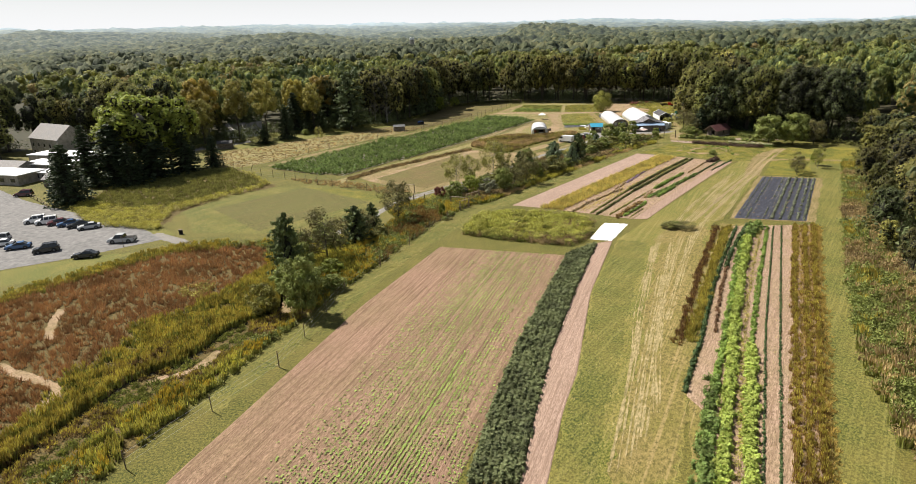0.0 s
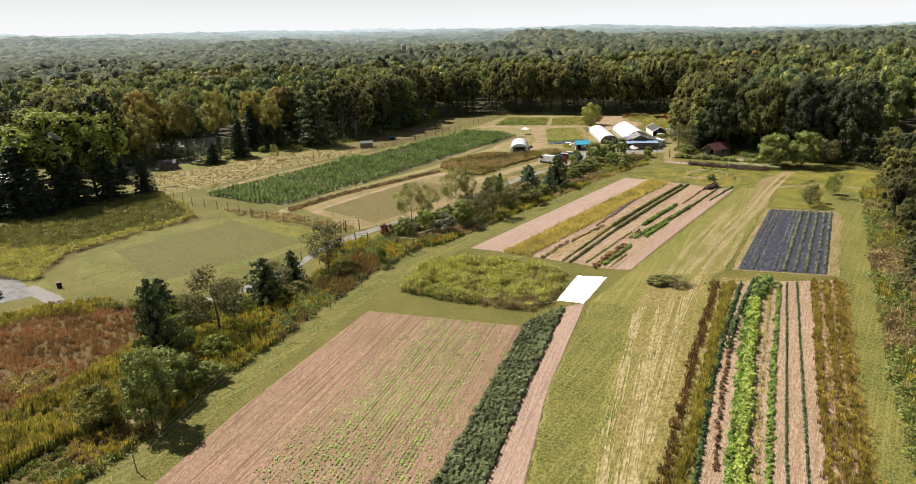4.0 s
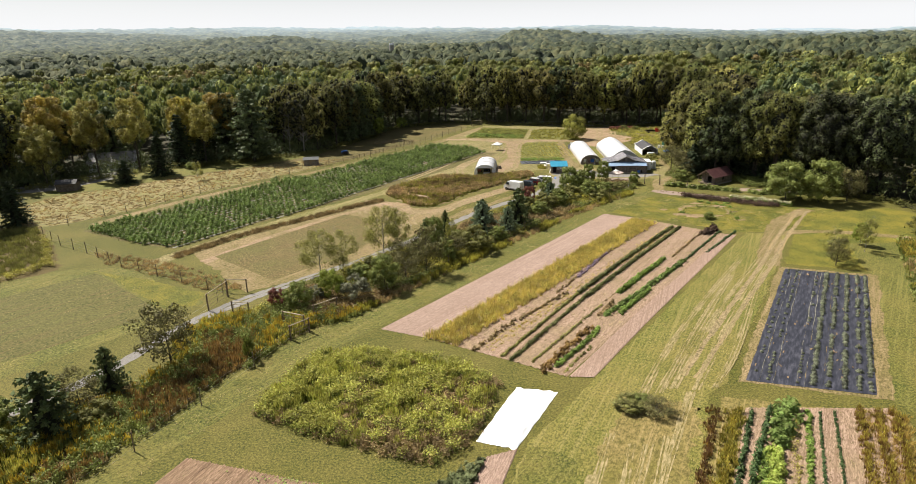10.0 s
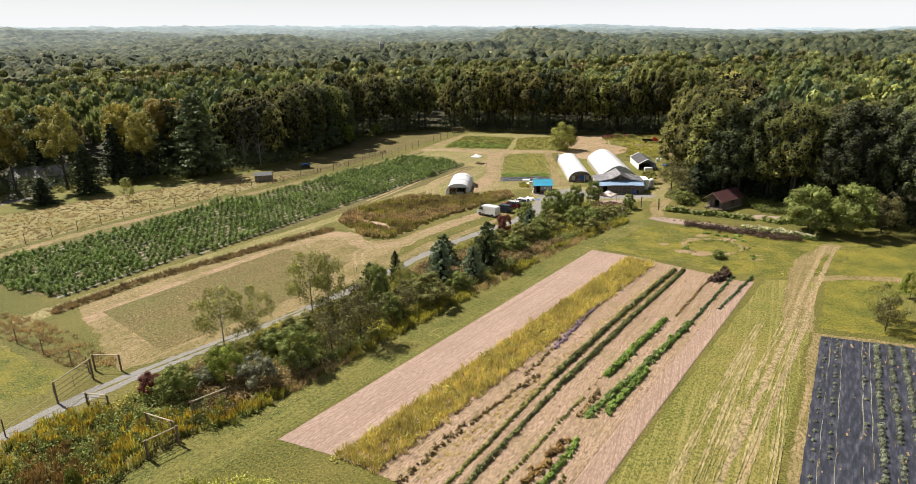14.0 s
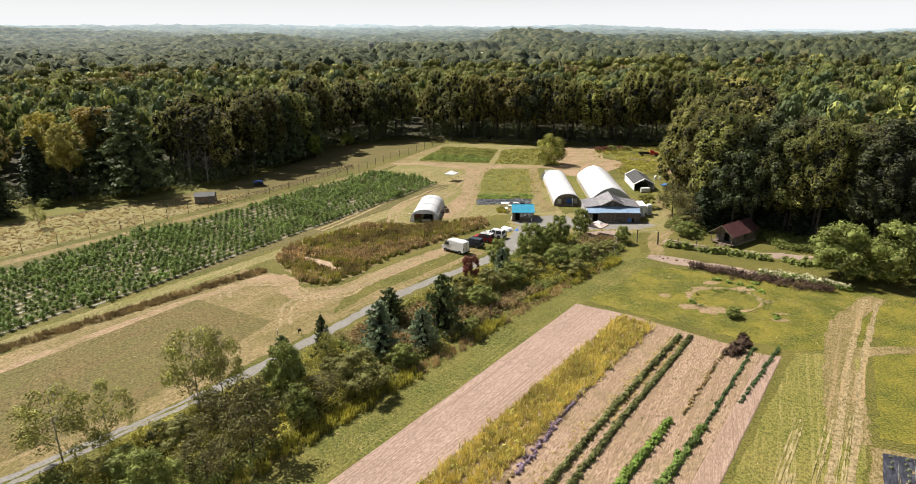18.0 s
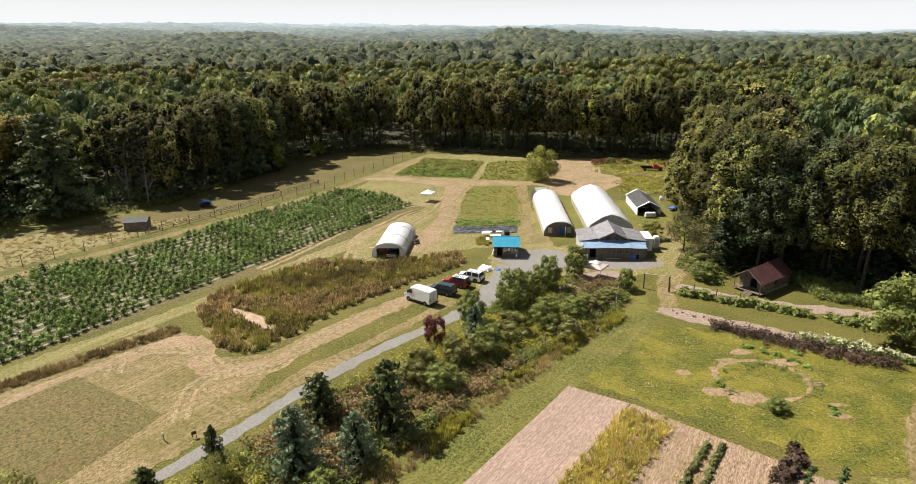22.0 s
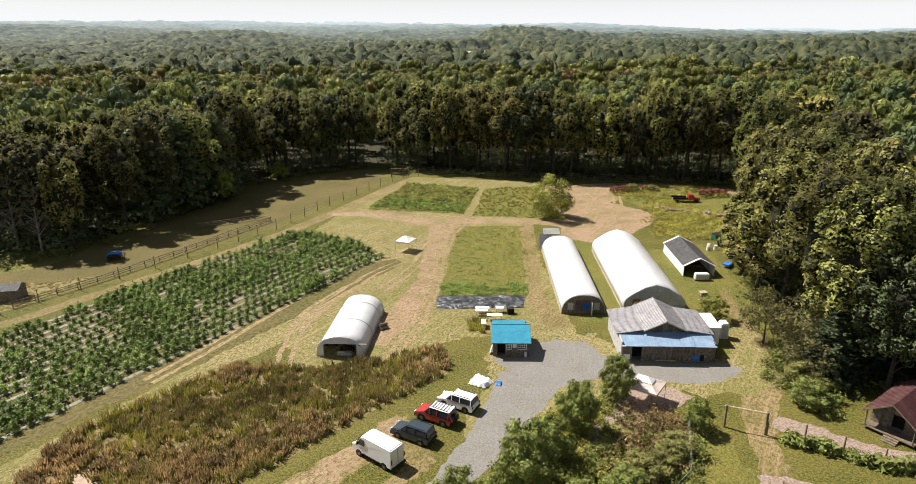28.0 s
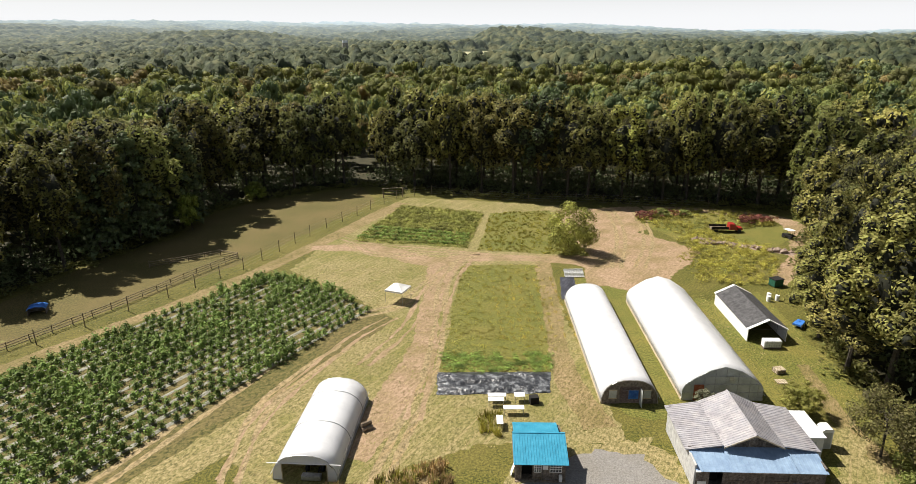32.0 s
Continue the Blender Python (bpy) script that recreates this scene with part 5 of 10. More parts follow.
for nm, mt, sd in (("shrub", M_SHRUB, 60), ("shrub_bright", M_LEAF_BRIGHT, 61), ("shrub_red", M_LEAF_RED, 62), ("shrub_silver", M_LEAF_SILVER, 63), ("shrub_yel", M_LEAF_YEL, 64), ("shrub_weed", M_BRUSH, 65)):
    TREES[nm] = (tree_mesh(nm + "_crown", sd, 4.5, 2.4, 0.1, 4200, 46, 0.15, mt, 0.3, heart=mt), limb_mesh(nm + "_stem", sd, 4.2, 0.3, 0.07, 1.6, 8, M_BARK), 4.5, 5.0)
TREES["willow"] = (tree_mesh("willow_crown", 70, 9, 4.0, -0.6, 7000, 44, 0.26, M_LEAF_YEL, 0, (0.2, 0.36)), limb_mesh("willow_stem", 70, 8, 0.4, 0.12, 3, 14, M_BARK), 9, 8.6)

# single trees and shrubs: kind, x, y, height, width, label, category
HEDGE = [
    ("young_pine", -28.5, 97.7, 11.5, 6.4, "tall dark spruce in the hedgerow scrub", "conifer"), ("young_pine", -32, 107, 8.2, 6.6, "dark broad spruce beside the lane", "conifer"),
    ("shrub", -23.5, 84, 9.0, 6.4, "dark leafy tree at the hedgerow edge", "tree"), ("shrub", -24.5, 89.5, 6.0, 8.0, "dark dense shrub mass in the hedgerow", "shrub"), ("shrub", -27.5, 100, 6.0, 6.0, "dark leafy shrub under the spruces", "shrub"),
    ("shrub_yel", -29.5, 84, 5.0, 5.2, "yellow-green bush beside the footpath", "shrub"), ("brown", -24, 106.5, 10, 9.3, "round brown-leaved tree with fine branches", "tree"), ("shrub_bright", -21.9, 99.8, 2.8, 4.4, "low light-green shrub at the lane", "shrub"),
    ("shrub", -20.5, 93, 2.6, 4.0, "low dark shrub at the grass edge", "shrub"), ("young_pine", -20.2, 116.8, 7.3, 7.4, "dark young spruce in goldenrod", "conifer"), ("young_pine", -18, 125.6, 5.6, 4.2, "slim young spruce near the lane", "conifer"),
    ("brown", -12.9, 130.8, 9.4, 8.2, "round brown-leaved tree beside the lane", "tree"), ("shrub_bright", -3.3, 132, 3.4, 1.6, "slim light-green sapling by the fence", "sapling"),
    ("shrub_red", -4.1, 149.4, 3.2, 3.0, "small dark red shrub by the gate", "shrub"), ("shrub", -0.3, 148, 4.6, 4.8, "green shrub behind the wooden gate", "shrub"), ("shrub_bright", 3.8, 151.6, 5.0, 4.8, "lime-green leafy shrub in the hedgerow", "shrub"),
    ("shrub_silver", 8.0, 150.8, 4.4, 5.0, "silvery grey-green shrub by the hedge", "shrub"), ("shrub_silver", 1.5, 151, 2.6, 3.2, "pale pinkish low shrub by the gate", "shrub"), ("shrub", 12.3, 154.6, 6.0, 5.6, "dense green shrub at the grass edge", "shrub"),
    ("thin", 0.3, 161.3, 9.0, 7.4, "sparse multi-stemmed tree with thin leaves", "tree"), ("thin_b", 4, 163.4, 8.0, 5.6, "sparse pale-stemmed young tree", "tree"), ("thin", 10.6, 170, 10.6, 7.6, "tall sparse multi-stemmed tree", "tree"), ("thin", 13, 171, 9.8, 5.6, "sparse thin-leaved tree by the lane", "tree"),
    ("brown", 18.9, 162, 8.6, 7.2, "dense brown-green thicket tree", "tree"), ("brown", 15.5, 158.5, 5.0, 5.5, "brown-green thicket shrub by the grass", "shrub"), ("shrub", 20, 171.5, 7.6, 5.2, "dark leafy tree beside the lane", "tree"), ("shrub", 22.5, 167.5, 4.6, 4.5, "dark shrub at the grass edge", "shrub"),
    ("young_pine", 18.7, 176.6, 5.8, 4.2, "dark young pine near the lane", "conifer"), ("young_pine", 22.2, 182.6, 5.6, 2.6, "slim young pine by the lane", "conifer"), ("thin", 23.4, 179.6, 5.0, 2.6, "slim brown sapling in hedgerow weeds", "sapling"), ("blue_pine", 29.8, 182.6, 7.2, 5.8, "blue-green young pine in the hedgerow", "conifer"),
    ("young_pine", 30.4, 191.8, 5.4, 5.2, "dark young pine beside the lane", "conifer"), ("blue_pine", 35.3, 184, 5.6, 4.4, "blue-green young pine at the hedge edge", "conifer"), ("young_pine", 38, 189, 8.2, 6.4, "large dark young pine in the hedgerow", "conifer"), ("shrub_weed", 28.5, 173.5, 5.0, 7.0, "mound of weedy yellow-green brush", "shrub"),
    ("shrub_weed", 25, 176.5, 3.4, 4.6, "weedy yellow-green brush mound by the lane", "shrub"), ("shrub", 33, 179, 3.2, 4.0, "low green brush at the hedge edge", "shrub"), ("shrub_red", 42.8, 208, 4.8, 3.2, "rusty red-brown young oak", "tree"), ("shrub", 48.1, 214, 5.4, 4.4, "green young tree beside the lane", "tree"),
    ("blue_pine", 48.3, 209.6, 4.8, 3.8, "grey-green young conifer by the lane", "conifer"), ("shrub", 54.3, 217.6, 7.0, 6.4, "dense dark green shrub by the lane", "shrub"), ("shrub", 61.2, 226, 6.0, 4.8, "green young tree by the yard", "tree"), ("shrub", 66.8, 231.6, 5.6, 4.6, "dense dark green rounded tree beside the yard", "tree"),
    ("shrub", 57.7, 221.5, 5.0, 5.0, "green leafy shrub in the hedgerow", "shrub"), ("shrub", 58.7, 212.4, 4.6, 5.4, "green leafy shrub near the yard", "shrub"), ("shrub", 63.2, 215.8, 3.2, 4.8, "dark green leafy shrub near the yard", "shrub"), ("shrub_weed", 66.6, 219, 2.6, 5.0, "yellow-green brush at the hedge end", "shrub"),
    ("shrub_weed", 53.3, 209, 4.0, 6.0, "weedy light-green brush in the hedgerow", "shrub"), ("shrub_weed", 46.3, 203, 4.2, 5.6, "weedy yellow-green brush mound by the lane", "shrub"), ("shrub", 73.8, 225.6, 3.6, 3.4, "leafy climber over the fence", "shrub"), ("shrub_weed", 41, 199, 4.0, 5.4, "weedy yellow-green brush mound by the lane", "shrub"),
    ("shrub", 44, 197, 3.4, 5.0, "green brush in the hedgerow weeds", "shrub"), ("shrub", 49.5, 205, 4.2, 5.4, "green leafy shrub in the hedgerow", "shrub"), ("shrub_weed", 70, 222, 2.0, 4.6, "yellow-green brush at the hedge end", "shrub"), ("shrub_weed", 60.5, 209.5, 3.0, 5.0, "weedy brush at the grass edge", "shrub"),
    ("brown", 14.6, 166, 5.2, 6.0, "brown-green thicket brush in the hedgerow", "shrub"), ("shrub_weed", 10, 164.2, 3.2, 5.2, "weedy yellow-green brush under sparse trees", "shrub"), ("brown", 24.2, 171, 4.2, 5.2, "brown-green thicket brush at the grass edge", "shrub"), ("shrub", 17.2, 169, 4.0, 4.8, "green leafy brush in the hedgerow", "shrub"), ("shrub", 7.6, 159.6, 3.0, 4.8, "green leafy brush under sparse trees", "shrub"),
    ("brown", 91, 160.6, 5.0, 4.6, "small round orchard tree on grass", "fruit tree"), ("thin_b", 92.6, 164.4, 5.6, 4.4, "small sparse orchard tree on grass", "fruit tree"), ("thin_b", 100.2, 167, 6.6, 3.6, "slim sparse orchard tree on grass", "fruit tree"), ("shrub_bright", 101.5, 170.5, 4.5, 3.4, "small leafy orchard tree on grass", "fruit tree"),
    ("shrub", 105, 204.8, 9.4, 11.5, "large rounded dark green shrub near the woods", "shrub"), ("shrub", 111.5, 202, 10.4, 11, "large rounded green shrub near the woods", "shrub"), ("brown", 119, 203, 8, 9, "thin brown-green tree near the woods", "tree"), ("willow", 72.8, 305.5, 9.8, 9.6, "large rounded willowy shrub beside the track", "shrub"),
    ("shrub", 80.6, 190.9, 1.6, 2.6, "leafy green clump beside the ring bed", "plant"), ("shrub_weed", 42.9, 118.9, 1.4, 4.2, "low olive green brush clump in the hayfield", "shrub"), ("brown", 45.6, 117.7, 1.5, 4.4, "low weedy olive brush in the hayfield", "shrub"), ("shrub", 44.4, 119.6, 1.1, 3.0, "low twiggy brown brush in the hayfield", "shrub"), 
    ("pine", -101, 158, 15, 12, "dark broad spruce by the car park", "conifer"), ("pine", -107, 164, 13, 7, "dark spruce by the car park", "conifer"), ("pine", -108, 180, 17, 9, "dark spruce behind the car park", "conifer"),
    ("maple0", -98, 191, 26, 22, "large bright green spreading tree", "tree"), ("maple0", -92, 199, 24, 19, "large bright green spreading tree by the meadow", "tree"), ("pine", -100, 180, 17, 16, "black-green broad spruce under a spreading tree", "conifer"), ("pine", -92, 186, 16, 15, "black-green broad spruce under a spreading tree", "conifer"), ("pine", -85, 193, 14, 10, "dark spruce at the meadow edge", "conifer"), ("pine", -94, 176.5, 12, 9, "dark broad spruce by the meadow", "conifer"), ("pine", -79, 201, 10, 7, "dark spruce at the meadow edge", "conifer"), ("shrub", -27.5, 92, 5.0, 6.0, "dark leafy shrub in the hedgerow", "shrub"), ("shrub", -29.5, 110, 4.5, 6.0, "dark leafy shrub beside the lane", "shrub"), ("shrub", -24.5, 113, 3.6, 5.0, "leafy shrub in hedgerow weeds", "shrub"), ("shrub_weed", -16, 119, 2.6, 4.0, "weedy brush in the hedgerow", "shrub"), ("brown", -19, 121, 5.5, 5.0, "brown-leaved young tree in the hedgerow", "tree"), ("shrub", -27, 118, 4.0, 5.0, "dark shrub by the lane", "shrub"), ("oak0", -168, 228, 19, 14, "leafy tree beside the stucco barn", "tree"), ("oak3", -178, 214, 17, 13, "leafy tree behind the low house", "tree"), ("oak0", -112, 214, 20, 12, "dark leafy tree behind the spruces", "tree"), ("dead", -36.2, 289.6, 20, 11, "bare grey dead tree at the woodland edge", "dead tree"), ("dead", -30.6, 287.8, 18, 10, "bare grey dead tree among pines", "dead tree"), ("white_pine", -45.1, 275, 24, 15, "tall broad feathery white pine over a lawn", "conifer"),
    ("white_pine", -14, 318, 22, 11, "dark feathery pine at the woodland edge", "conifer"), ("white_pine", -18, 310, 23, 11, "dark feathery pine at the woodland edge", "conifer"), ("white_pine", -9, 330, 21, 10, "dark feathery pine at the woodland edge", "conifer"), ("shrub_bright", -6.5, 326, 8, 6, "light green sapling at the woodland edge", "sapling"),
    ("shrub_bright", 1, 350.5, 5, 6, "light green shrub at the woodland edge", "shrub"), ("shrub_yel", 87, 252, 3.6, 5, "leafy shrub between barn and tunnel", "shrub"), ("shrub_silver", 76.5, 252.5, 2.6, 3.2, "leafy shrub before the tunnel end", "shrub"),
    ("brown", 91.8, 235.4, 5.5, 7, "twiggy olive brush at the wood edge", "shrub"), ("shrub_weed", 89.6, 232.6, 3.2, 5.5, "weedy olive brush beside the barn track", "shrub"), ("brown", 93, 240, 9, 9, "twiggy brown-green tree at the wood edge", "tree"), ("brown", 90.5, 244, 7.5, 7, "twiggy olive tree beside the barn track", "tree"),
    ("fine_oak4", 97, 237.5, 24, 13, "dark leafy oak behind the red-roofed shed", "tree"), ("fine_oak1", 106, 233.5, 25, 14, "dark leafy oak behind the red-roofed shed", "tree"), ("fine_oak4", 111, 224, 21, 13, "dark olive oak beside the red-roofed shed", "tree"), ("fine_oak1", 117, 214.5, 22, 13, "dark leafy oak beyond the garden rows", "tree"), ("fine_oak1", 98.2, 231, 19, 10.5, "dark leafy oak over the red-roofed shed", "tree"), ("fine_oak5", 108, 227, 18, 10, "dark grey-green oak beside the red-roofed shed", "tree"), ("fine_oak1", 102, 230.5, 22, 12, "dark leafy oak close behind the red-roofed shed", "tree"), ("fine_oak5", 113, 232, 24, 14, "dark grey-green oak behind the red-roofed shed", "tree"), ("fine_oak1", 120, 222, 24, 13, "dark leafy oak in deep shade", "tree"), ("fine_oak4", 97.5, 260, 14, 11, "olive leafy oak leaning over the shelter", "tree"), ("fine_oak4", 99.5, 269, 15, 11, "olive leafy oak beside the shelter", "tree"), ("shrub", 88, 229.5, 3.0, 5, "dark weedy brush beside the track", "shrub"), 
]
# dark conifers added to fill the gap under the oaks with shade
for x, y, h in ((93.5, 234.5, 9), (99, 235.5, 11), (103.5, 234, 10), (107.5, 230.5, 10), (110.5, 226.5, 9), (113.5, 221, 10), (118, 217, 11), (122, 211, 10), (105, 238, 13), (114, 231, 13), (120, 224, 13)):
    HEDGE.append(("pine", x, y, h, h * 0.85, "black-green conifer added to darken the shade under oaks", "conifer"))
for k, x, y, h, w, lb, ct in HEDGE:
    add_tree(k, x, y, h, w, lb, ct)
for k, x, y in (("maple1", -72, 288), ("oak2", -62, 290), ("maple1", -66, 285), ("white_pine", -57, 284), ("pine", -69, 272), ("thin", -98, 246), ("maple1", -104, 268), ("oak4", -112, 262), ("white_pine", -92, 272), ("oak2", -52, 292), ("thin", -107, 250)):
    h = {"w": 21, "o": 20, "m": 17, "t": 15, "p": 17}[k[0]] * rng.uniform(0.9, 1.1)
    add_tree(k, x, y, h, h * 0.66, {"w": "tall feathery white pine over a lawn", "o": "tall tree with yellowing leaves over a lawn", "m": "tree with golden-green autumn leaves", "t": "thin-leaved grey tree beside the drive", "p": "dark spruce between yellowing trees"}[k[0]], {"w": "conifer", "p": "conifer"}.get(k[0], "tree"))

for k, x, y, h, w, lb, ct in (("golden", -58.4, 285.5, 24, 15, "tall tree with orange-gold autumn leaves over a lawn", "tree"), ("golden", -69.9, 280.1, 23, 12, "tall tree with orange-gold autumn leaves and a bare stem", "tree"), ("golden", -103.5, 259, 26, 15, "tall golden-leaved tree over the drive", "tree"),
                              ("yellowing", -87, 252.2, 25, 12, "tall yellow-green tree over a lawn", "tree"), ("yellowing", -78.3, 260.7, 25, 13, "tall yellow-green tree with a bare stem", "tree"), ("yellowing", -97.5, 242.5, 19, 11, "leaning yellow-green tree by the drive", "tree"),
                              ("pine", -68.5, 254.6, 13.5, 7.6, "black-green spruce on a lawn", "conifer"), ("pine", -74.4, 243.6, 7, 6.4, "dark round spruce on a lawn", "conifer"), ("pine", -64.3, 276.5, 8, 6.5, "dark spruce under golden trees", "conifer"), ("pine", -106, 252.5, 9, 11, "dark broad spruce behind the drive", "conifer"),
                              # the trees at x -61 and -52 are added to cast shade on the lawn
                              ("yellowing", -61, 272.5, 21, 10, "yellow-green tree added to shade a lawn", "tree"), ("oak5", -52, 283.5, 22, 11, "grey-green tree added to shade a lawn", "tree"), ("thin_b", -53.5, 245.3, 6, 3.6, "small half-bare sapling in rough grass", "sapling"), ("pine", -93.6, 216.4, 8, 6.5, "dark spruce at the meadow edge", "conifer"), ("shrub", -63, 264, 2.4, 4.0, "low dark shrub on a shaded lawn", "shrub")):
    add_tree(k, x, y, h, w, lb, ct)

# woodland edge, tree by tree, in rows behind one another
EDGE = CLEARING[2:36]
edge_rows = ((2.5, 7.2), (8.5, 6.4), (15.0, 7.0))
KINDS = ("oak0", "oak1", "oak3", "oak4", "oak0", "oak5", "oak3", "oak2")
for depth, gap in edge_rows:
    for (xa, ya), (xb, yb) in zip(EDGE, EDGE[1:]):
        d = Vector((xb - xa, yb - ya, 0))
        nrm = Vector((-d.y, d.x, 0)).normalized()
        for s in along((xa, ya), (xb, yb), gap, 0.2, 1.0):
            x, y = s[0] + nrm.x * depth, s[1] + nrm.y * depth
            if inside(np.array([x]), np.array([y]), CLEARING)[0]:
                continue
            near_right = x > 60 and y < 175
            if -110 < x < (-28 if depth < 10 else -40) and y < 292 - 0.06 * abs(x + 50):
                continue
            left = -45 < x < 0 and y < 345
            k = KINDS[rng.integers(0, 8)]
            h = rng.uniform(19, 28)
            if left and rng.uniform() < 0.75:
                k, h = ("oak0", "oak3", "oak3", "oak5")[rng.integers(0, 4)], rng.uniform(21, 26)
            if near_right:
                h = rng.uniform(6, 11) if depth < 4 else rng.uniform(9, 15)
            if 90 < x < 135 and 176 < y < 300:
                h = (rng.uniform(21, 26) if y > 205 else rng.uniform(13, 18)) if depth < 4 else rng.uniform(20, 26)
                # lighter leaf kinds on the sunlit left, darker ones to paint the shaded right
                k = ("oak4", "oak3", "oak3", "oak0", "oak4")[rng.integers(0, 5)] if x < 103 else ("oak1", "oak4", "oak5", "oak0")[rng.integers(0, 4)]
            if 118 < x and 160 < y < 205:
                h = rng.uniform(8, 14)
            w = min(h * 0.5, 12.5) * rng.uniform(0.9, 1.25)
            if near_right:
                w = h * 0.62
            fore = k[0] == "o" and x > 85 and 205 < y < 300 and depth < 10
            add_tree("fine_" + k if fore else "back_" + k if depth > 4 and k[0] == "o" else k, x, y, h, w, {"p": "tall dark spruce in the woodland edge", "w": "tall feathery white pine in the woodland edge", "o": "tall leafy oak in the woodland edge"}[k[0]] if k != "oak2" else "tall tree with yellowing leaves in the woodland edge", "conifer" if k in ("pine", "white_pine") else "tree", "woodland edge")


q = np.concatenate([along((xa, ya), (xb, yb), 0.8, 0.5, 1.2) for (xa, ya), (xb, yb) in zip(CLEARING[5:38], CLEARING[6:39])])
scatter("undergrowth", weed_set(4, 40, 0.7, 1.0, 0.2), q, rng.uniform(1.2, 2.4, len(q)), [M_LEAF], "dark leafy undergrowth along the woodland foot", "undergrowth", tall=rng.uniform(0.5, 1.8, len(q)))
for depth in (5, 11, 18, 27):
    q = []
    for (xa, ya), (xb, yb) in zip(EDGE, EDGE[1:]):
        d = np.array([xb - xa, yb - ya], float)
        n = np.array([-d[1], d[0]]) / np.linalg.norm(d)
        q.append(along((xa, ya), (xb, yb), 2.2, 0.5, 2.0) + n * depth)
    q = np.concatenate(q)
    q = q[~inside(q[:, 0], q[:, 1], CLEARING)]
    # deeper leaf colour than the foot row, to paint the shade under crowns
    scatter("undergrowth", weed_set(4, 100, 0.7, 1.0, 0.1), q, rng.uniform(3.0, 5.0, len(q)), [M_LEAF_DEEP], "leafy undergrowth inside the woodland edge, darkened as shade", "undergrowth", tall=rng.uniform(2.5, 6.5, len(q)))


# woods behind the edge, joined
def crown_proto(seed, n, leaf, lobes=6, rz=0.3, m=0, k=0.86, size=(0.3, 0.46), heart=None):
    """A crown one metre wide and one metre tall in all: a few rounded masses of leaf sprays over closed leafy hearts."""
    r = np.random.default_rng(seed)
    cloud, cs = crown_cloud(n, 0.5, rz, 1 - rz, lobes, leaf, r, drop=0.9, m=m, size=size, reach=(0.3, 0.62), shell=(0.84, 1.08))
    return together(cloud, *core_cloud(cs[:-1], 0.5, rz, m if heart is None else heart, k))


GLADES = [[(62, 880), (128, 880), (205, 1300), (180, 1420), (70, 1410)], [(150, 470), (185, 470), (190, 505), (150, 505)], [(215, 440), (250, 440), (250, 480), (210, 470)], [(-135, 470), (-110, 470), (-110, 490), (-135, 490)],
          [(-410, 640), (-360, 640), (-360, 690), (-410, 690)], [(-120, 900), (-60, 900), (-60, 940), (-120, 940)]]


def wood_points(rmin, rmax, spacing, seed, half=41):
    """Uneven places in the fan that the flight overlooks."""
    r = np.random.default_rng(seed)
    side = rmax * math.sin(radians(half))
    gx, gy = np.meshgrid(np.arange(-side, side, spacing), np.arange(rmin * math.cos(radians(half)), rmax, spacing * 0.87))
    gx[::2] += spacing / 2
    p = np.stack([gx.ravel(), gy.ravel()], 1) + r.uniform(-0.42, 0.42, (gx.size, 2)) * spacing
    rad, az = np.hypot(p[:, 0], p[:, 1]), np.abs(np.arctan2(p[:, 0], p[:, 1]))
    p = p[(rad > rmin) & (rad < rmax) & (az < radians(half))] + [40, 60]
    p = p[~inside(p[:, 0], p[:, 1], CLEARING)]
    for poly in GLADES:
        p = p[~inside(p[:, 0], p[:, 1], poly)]
    return p


def away(p, poly, d):
    """The points that lie farther than d from the polygon's edge."""
    m = np.full(len(p), 1e9)
    n = len(poly)
    for i in range(n):
        a, b = np.array(poly[i], float), np.array(poly[(i + 1) % n], float)
        t = np.clip(((p - a) @ (b - a)) / ((b - a) @ (b - a)), 0, 1)
        m = np.minimum(m, np.linalg.norm(p - a - t[:, None] * (b - a), axis=1))
    return m > d


def wood(name, label, p, protos, seed, h0, h1, wide, mats, sink):
    """A stretch of woods: clusters of taller and lower, greener and yellower trees."""
    r = np.random.default_rng(seed)
    n = np.array([noise.noise((x * 0.012, y * 0.012, 5.5)) for x, y in p])
    h = (h0 + (h1 - h0) * (r.uniform(0, 1, len(p)) * 0.65 + 0.35 * np.clip(n + 0.5, 0, 1)))
    w = h * wide * r.uniform(0.75, 1.3, len(p))
    ob = scatter(name, protos, p, w, mats, label, "woodland", z=rise(p[:, 0], p[:, 1]) - sink, tall=h)
    ob.data.polygons.foreach_set("use_smooth", [True] * len(ob.data.polygons))
    return ob


WOODS = [M_LEAF, M_LEAF_DEEP, M_LEAF_OLIVE, M_LEAF_YEL, M_LEAF_LIGHT, M_LEAF_GREY, M_LEAF_RUSSET]
MIX = (0, 1, 2, 4, 5, 0, 0, 1, 6, 4)
p = wood_points(60, 400, 9.8, 1)
p = p[away(p, CLEARING, 19)]
# hearts take the deeper green (1) to paint shade inside the crowns
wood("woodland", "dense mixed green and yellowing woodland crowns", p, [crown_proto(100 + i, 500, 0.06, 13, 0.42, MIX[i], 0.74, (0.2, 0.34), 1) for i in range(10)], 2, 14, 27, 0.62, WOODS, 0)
wood("far_woodland", "far woodland canopy of mixed greens", wood_points(400, 640, 13, 3), [crown_proto(120 + i, 190, 0.06, 6, 0.36, MIX[i], 0.82) for i in range(10)], 4, 11, 27, 0.72, WOODS, 1)

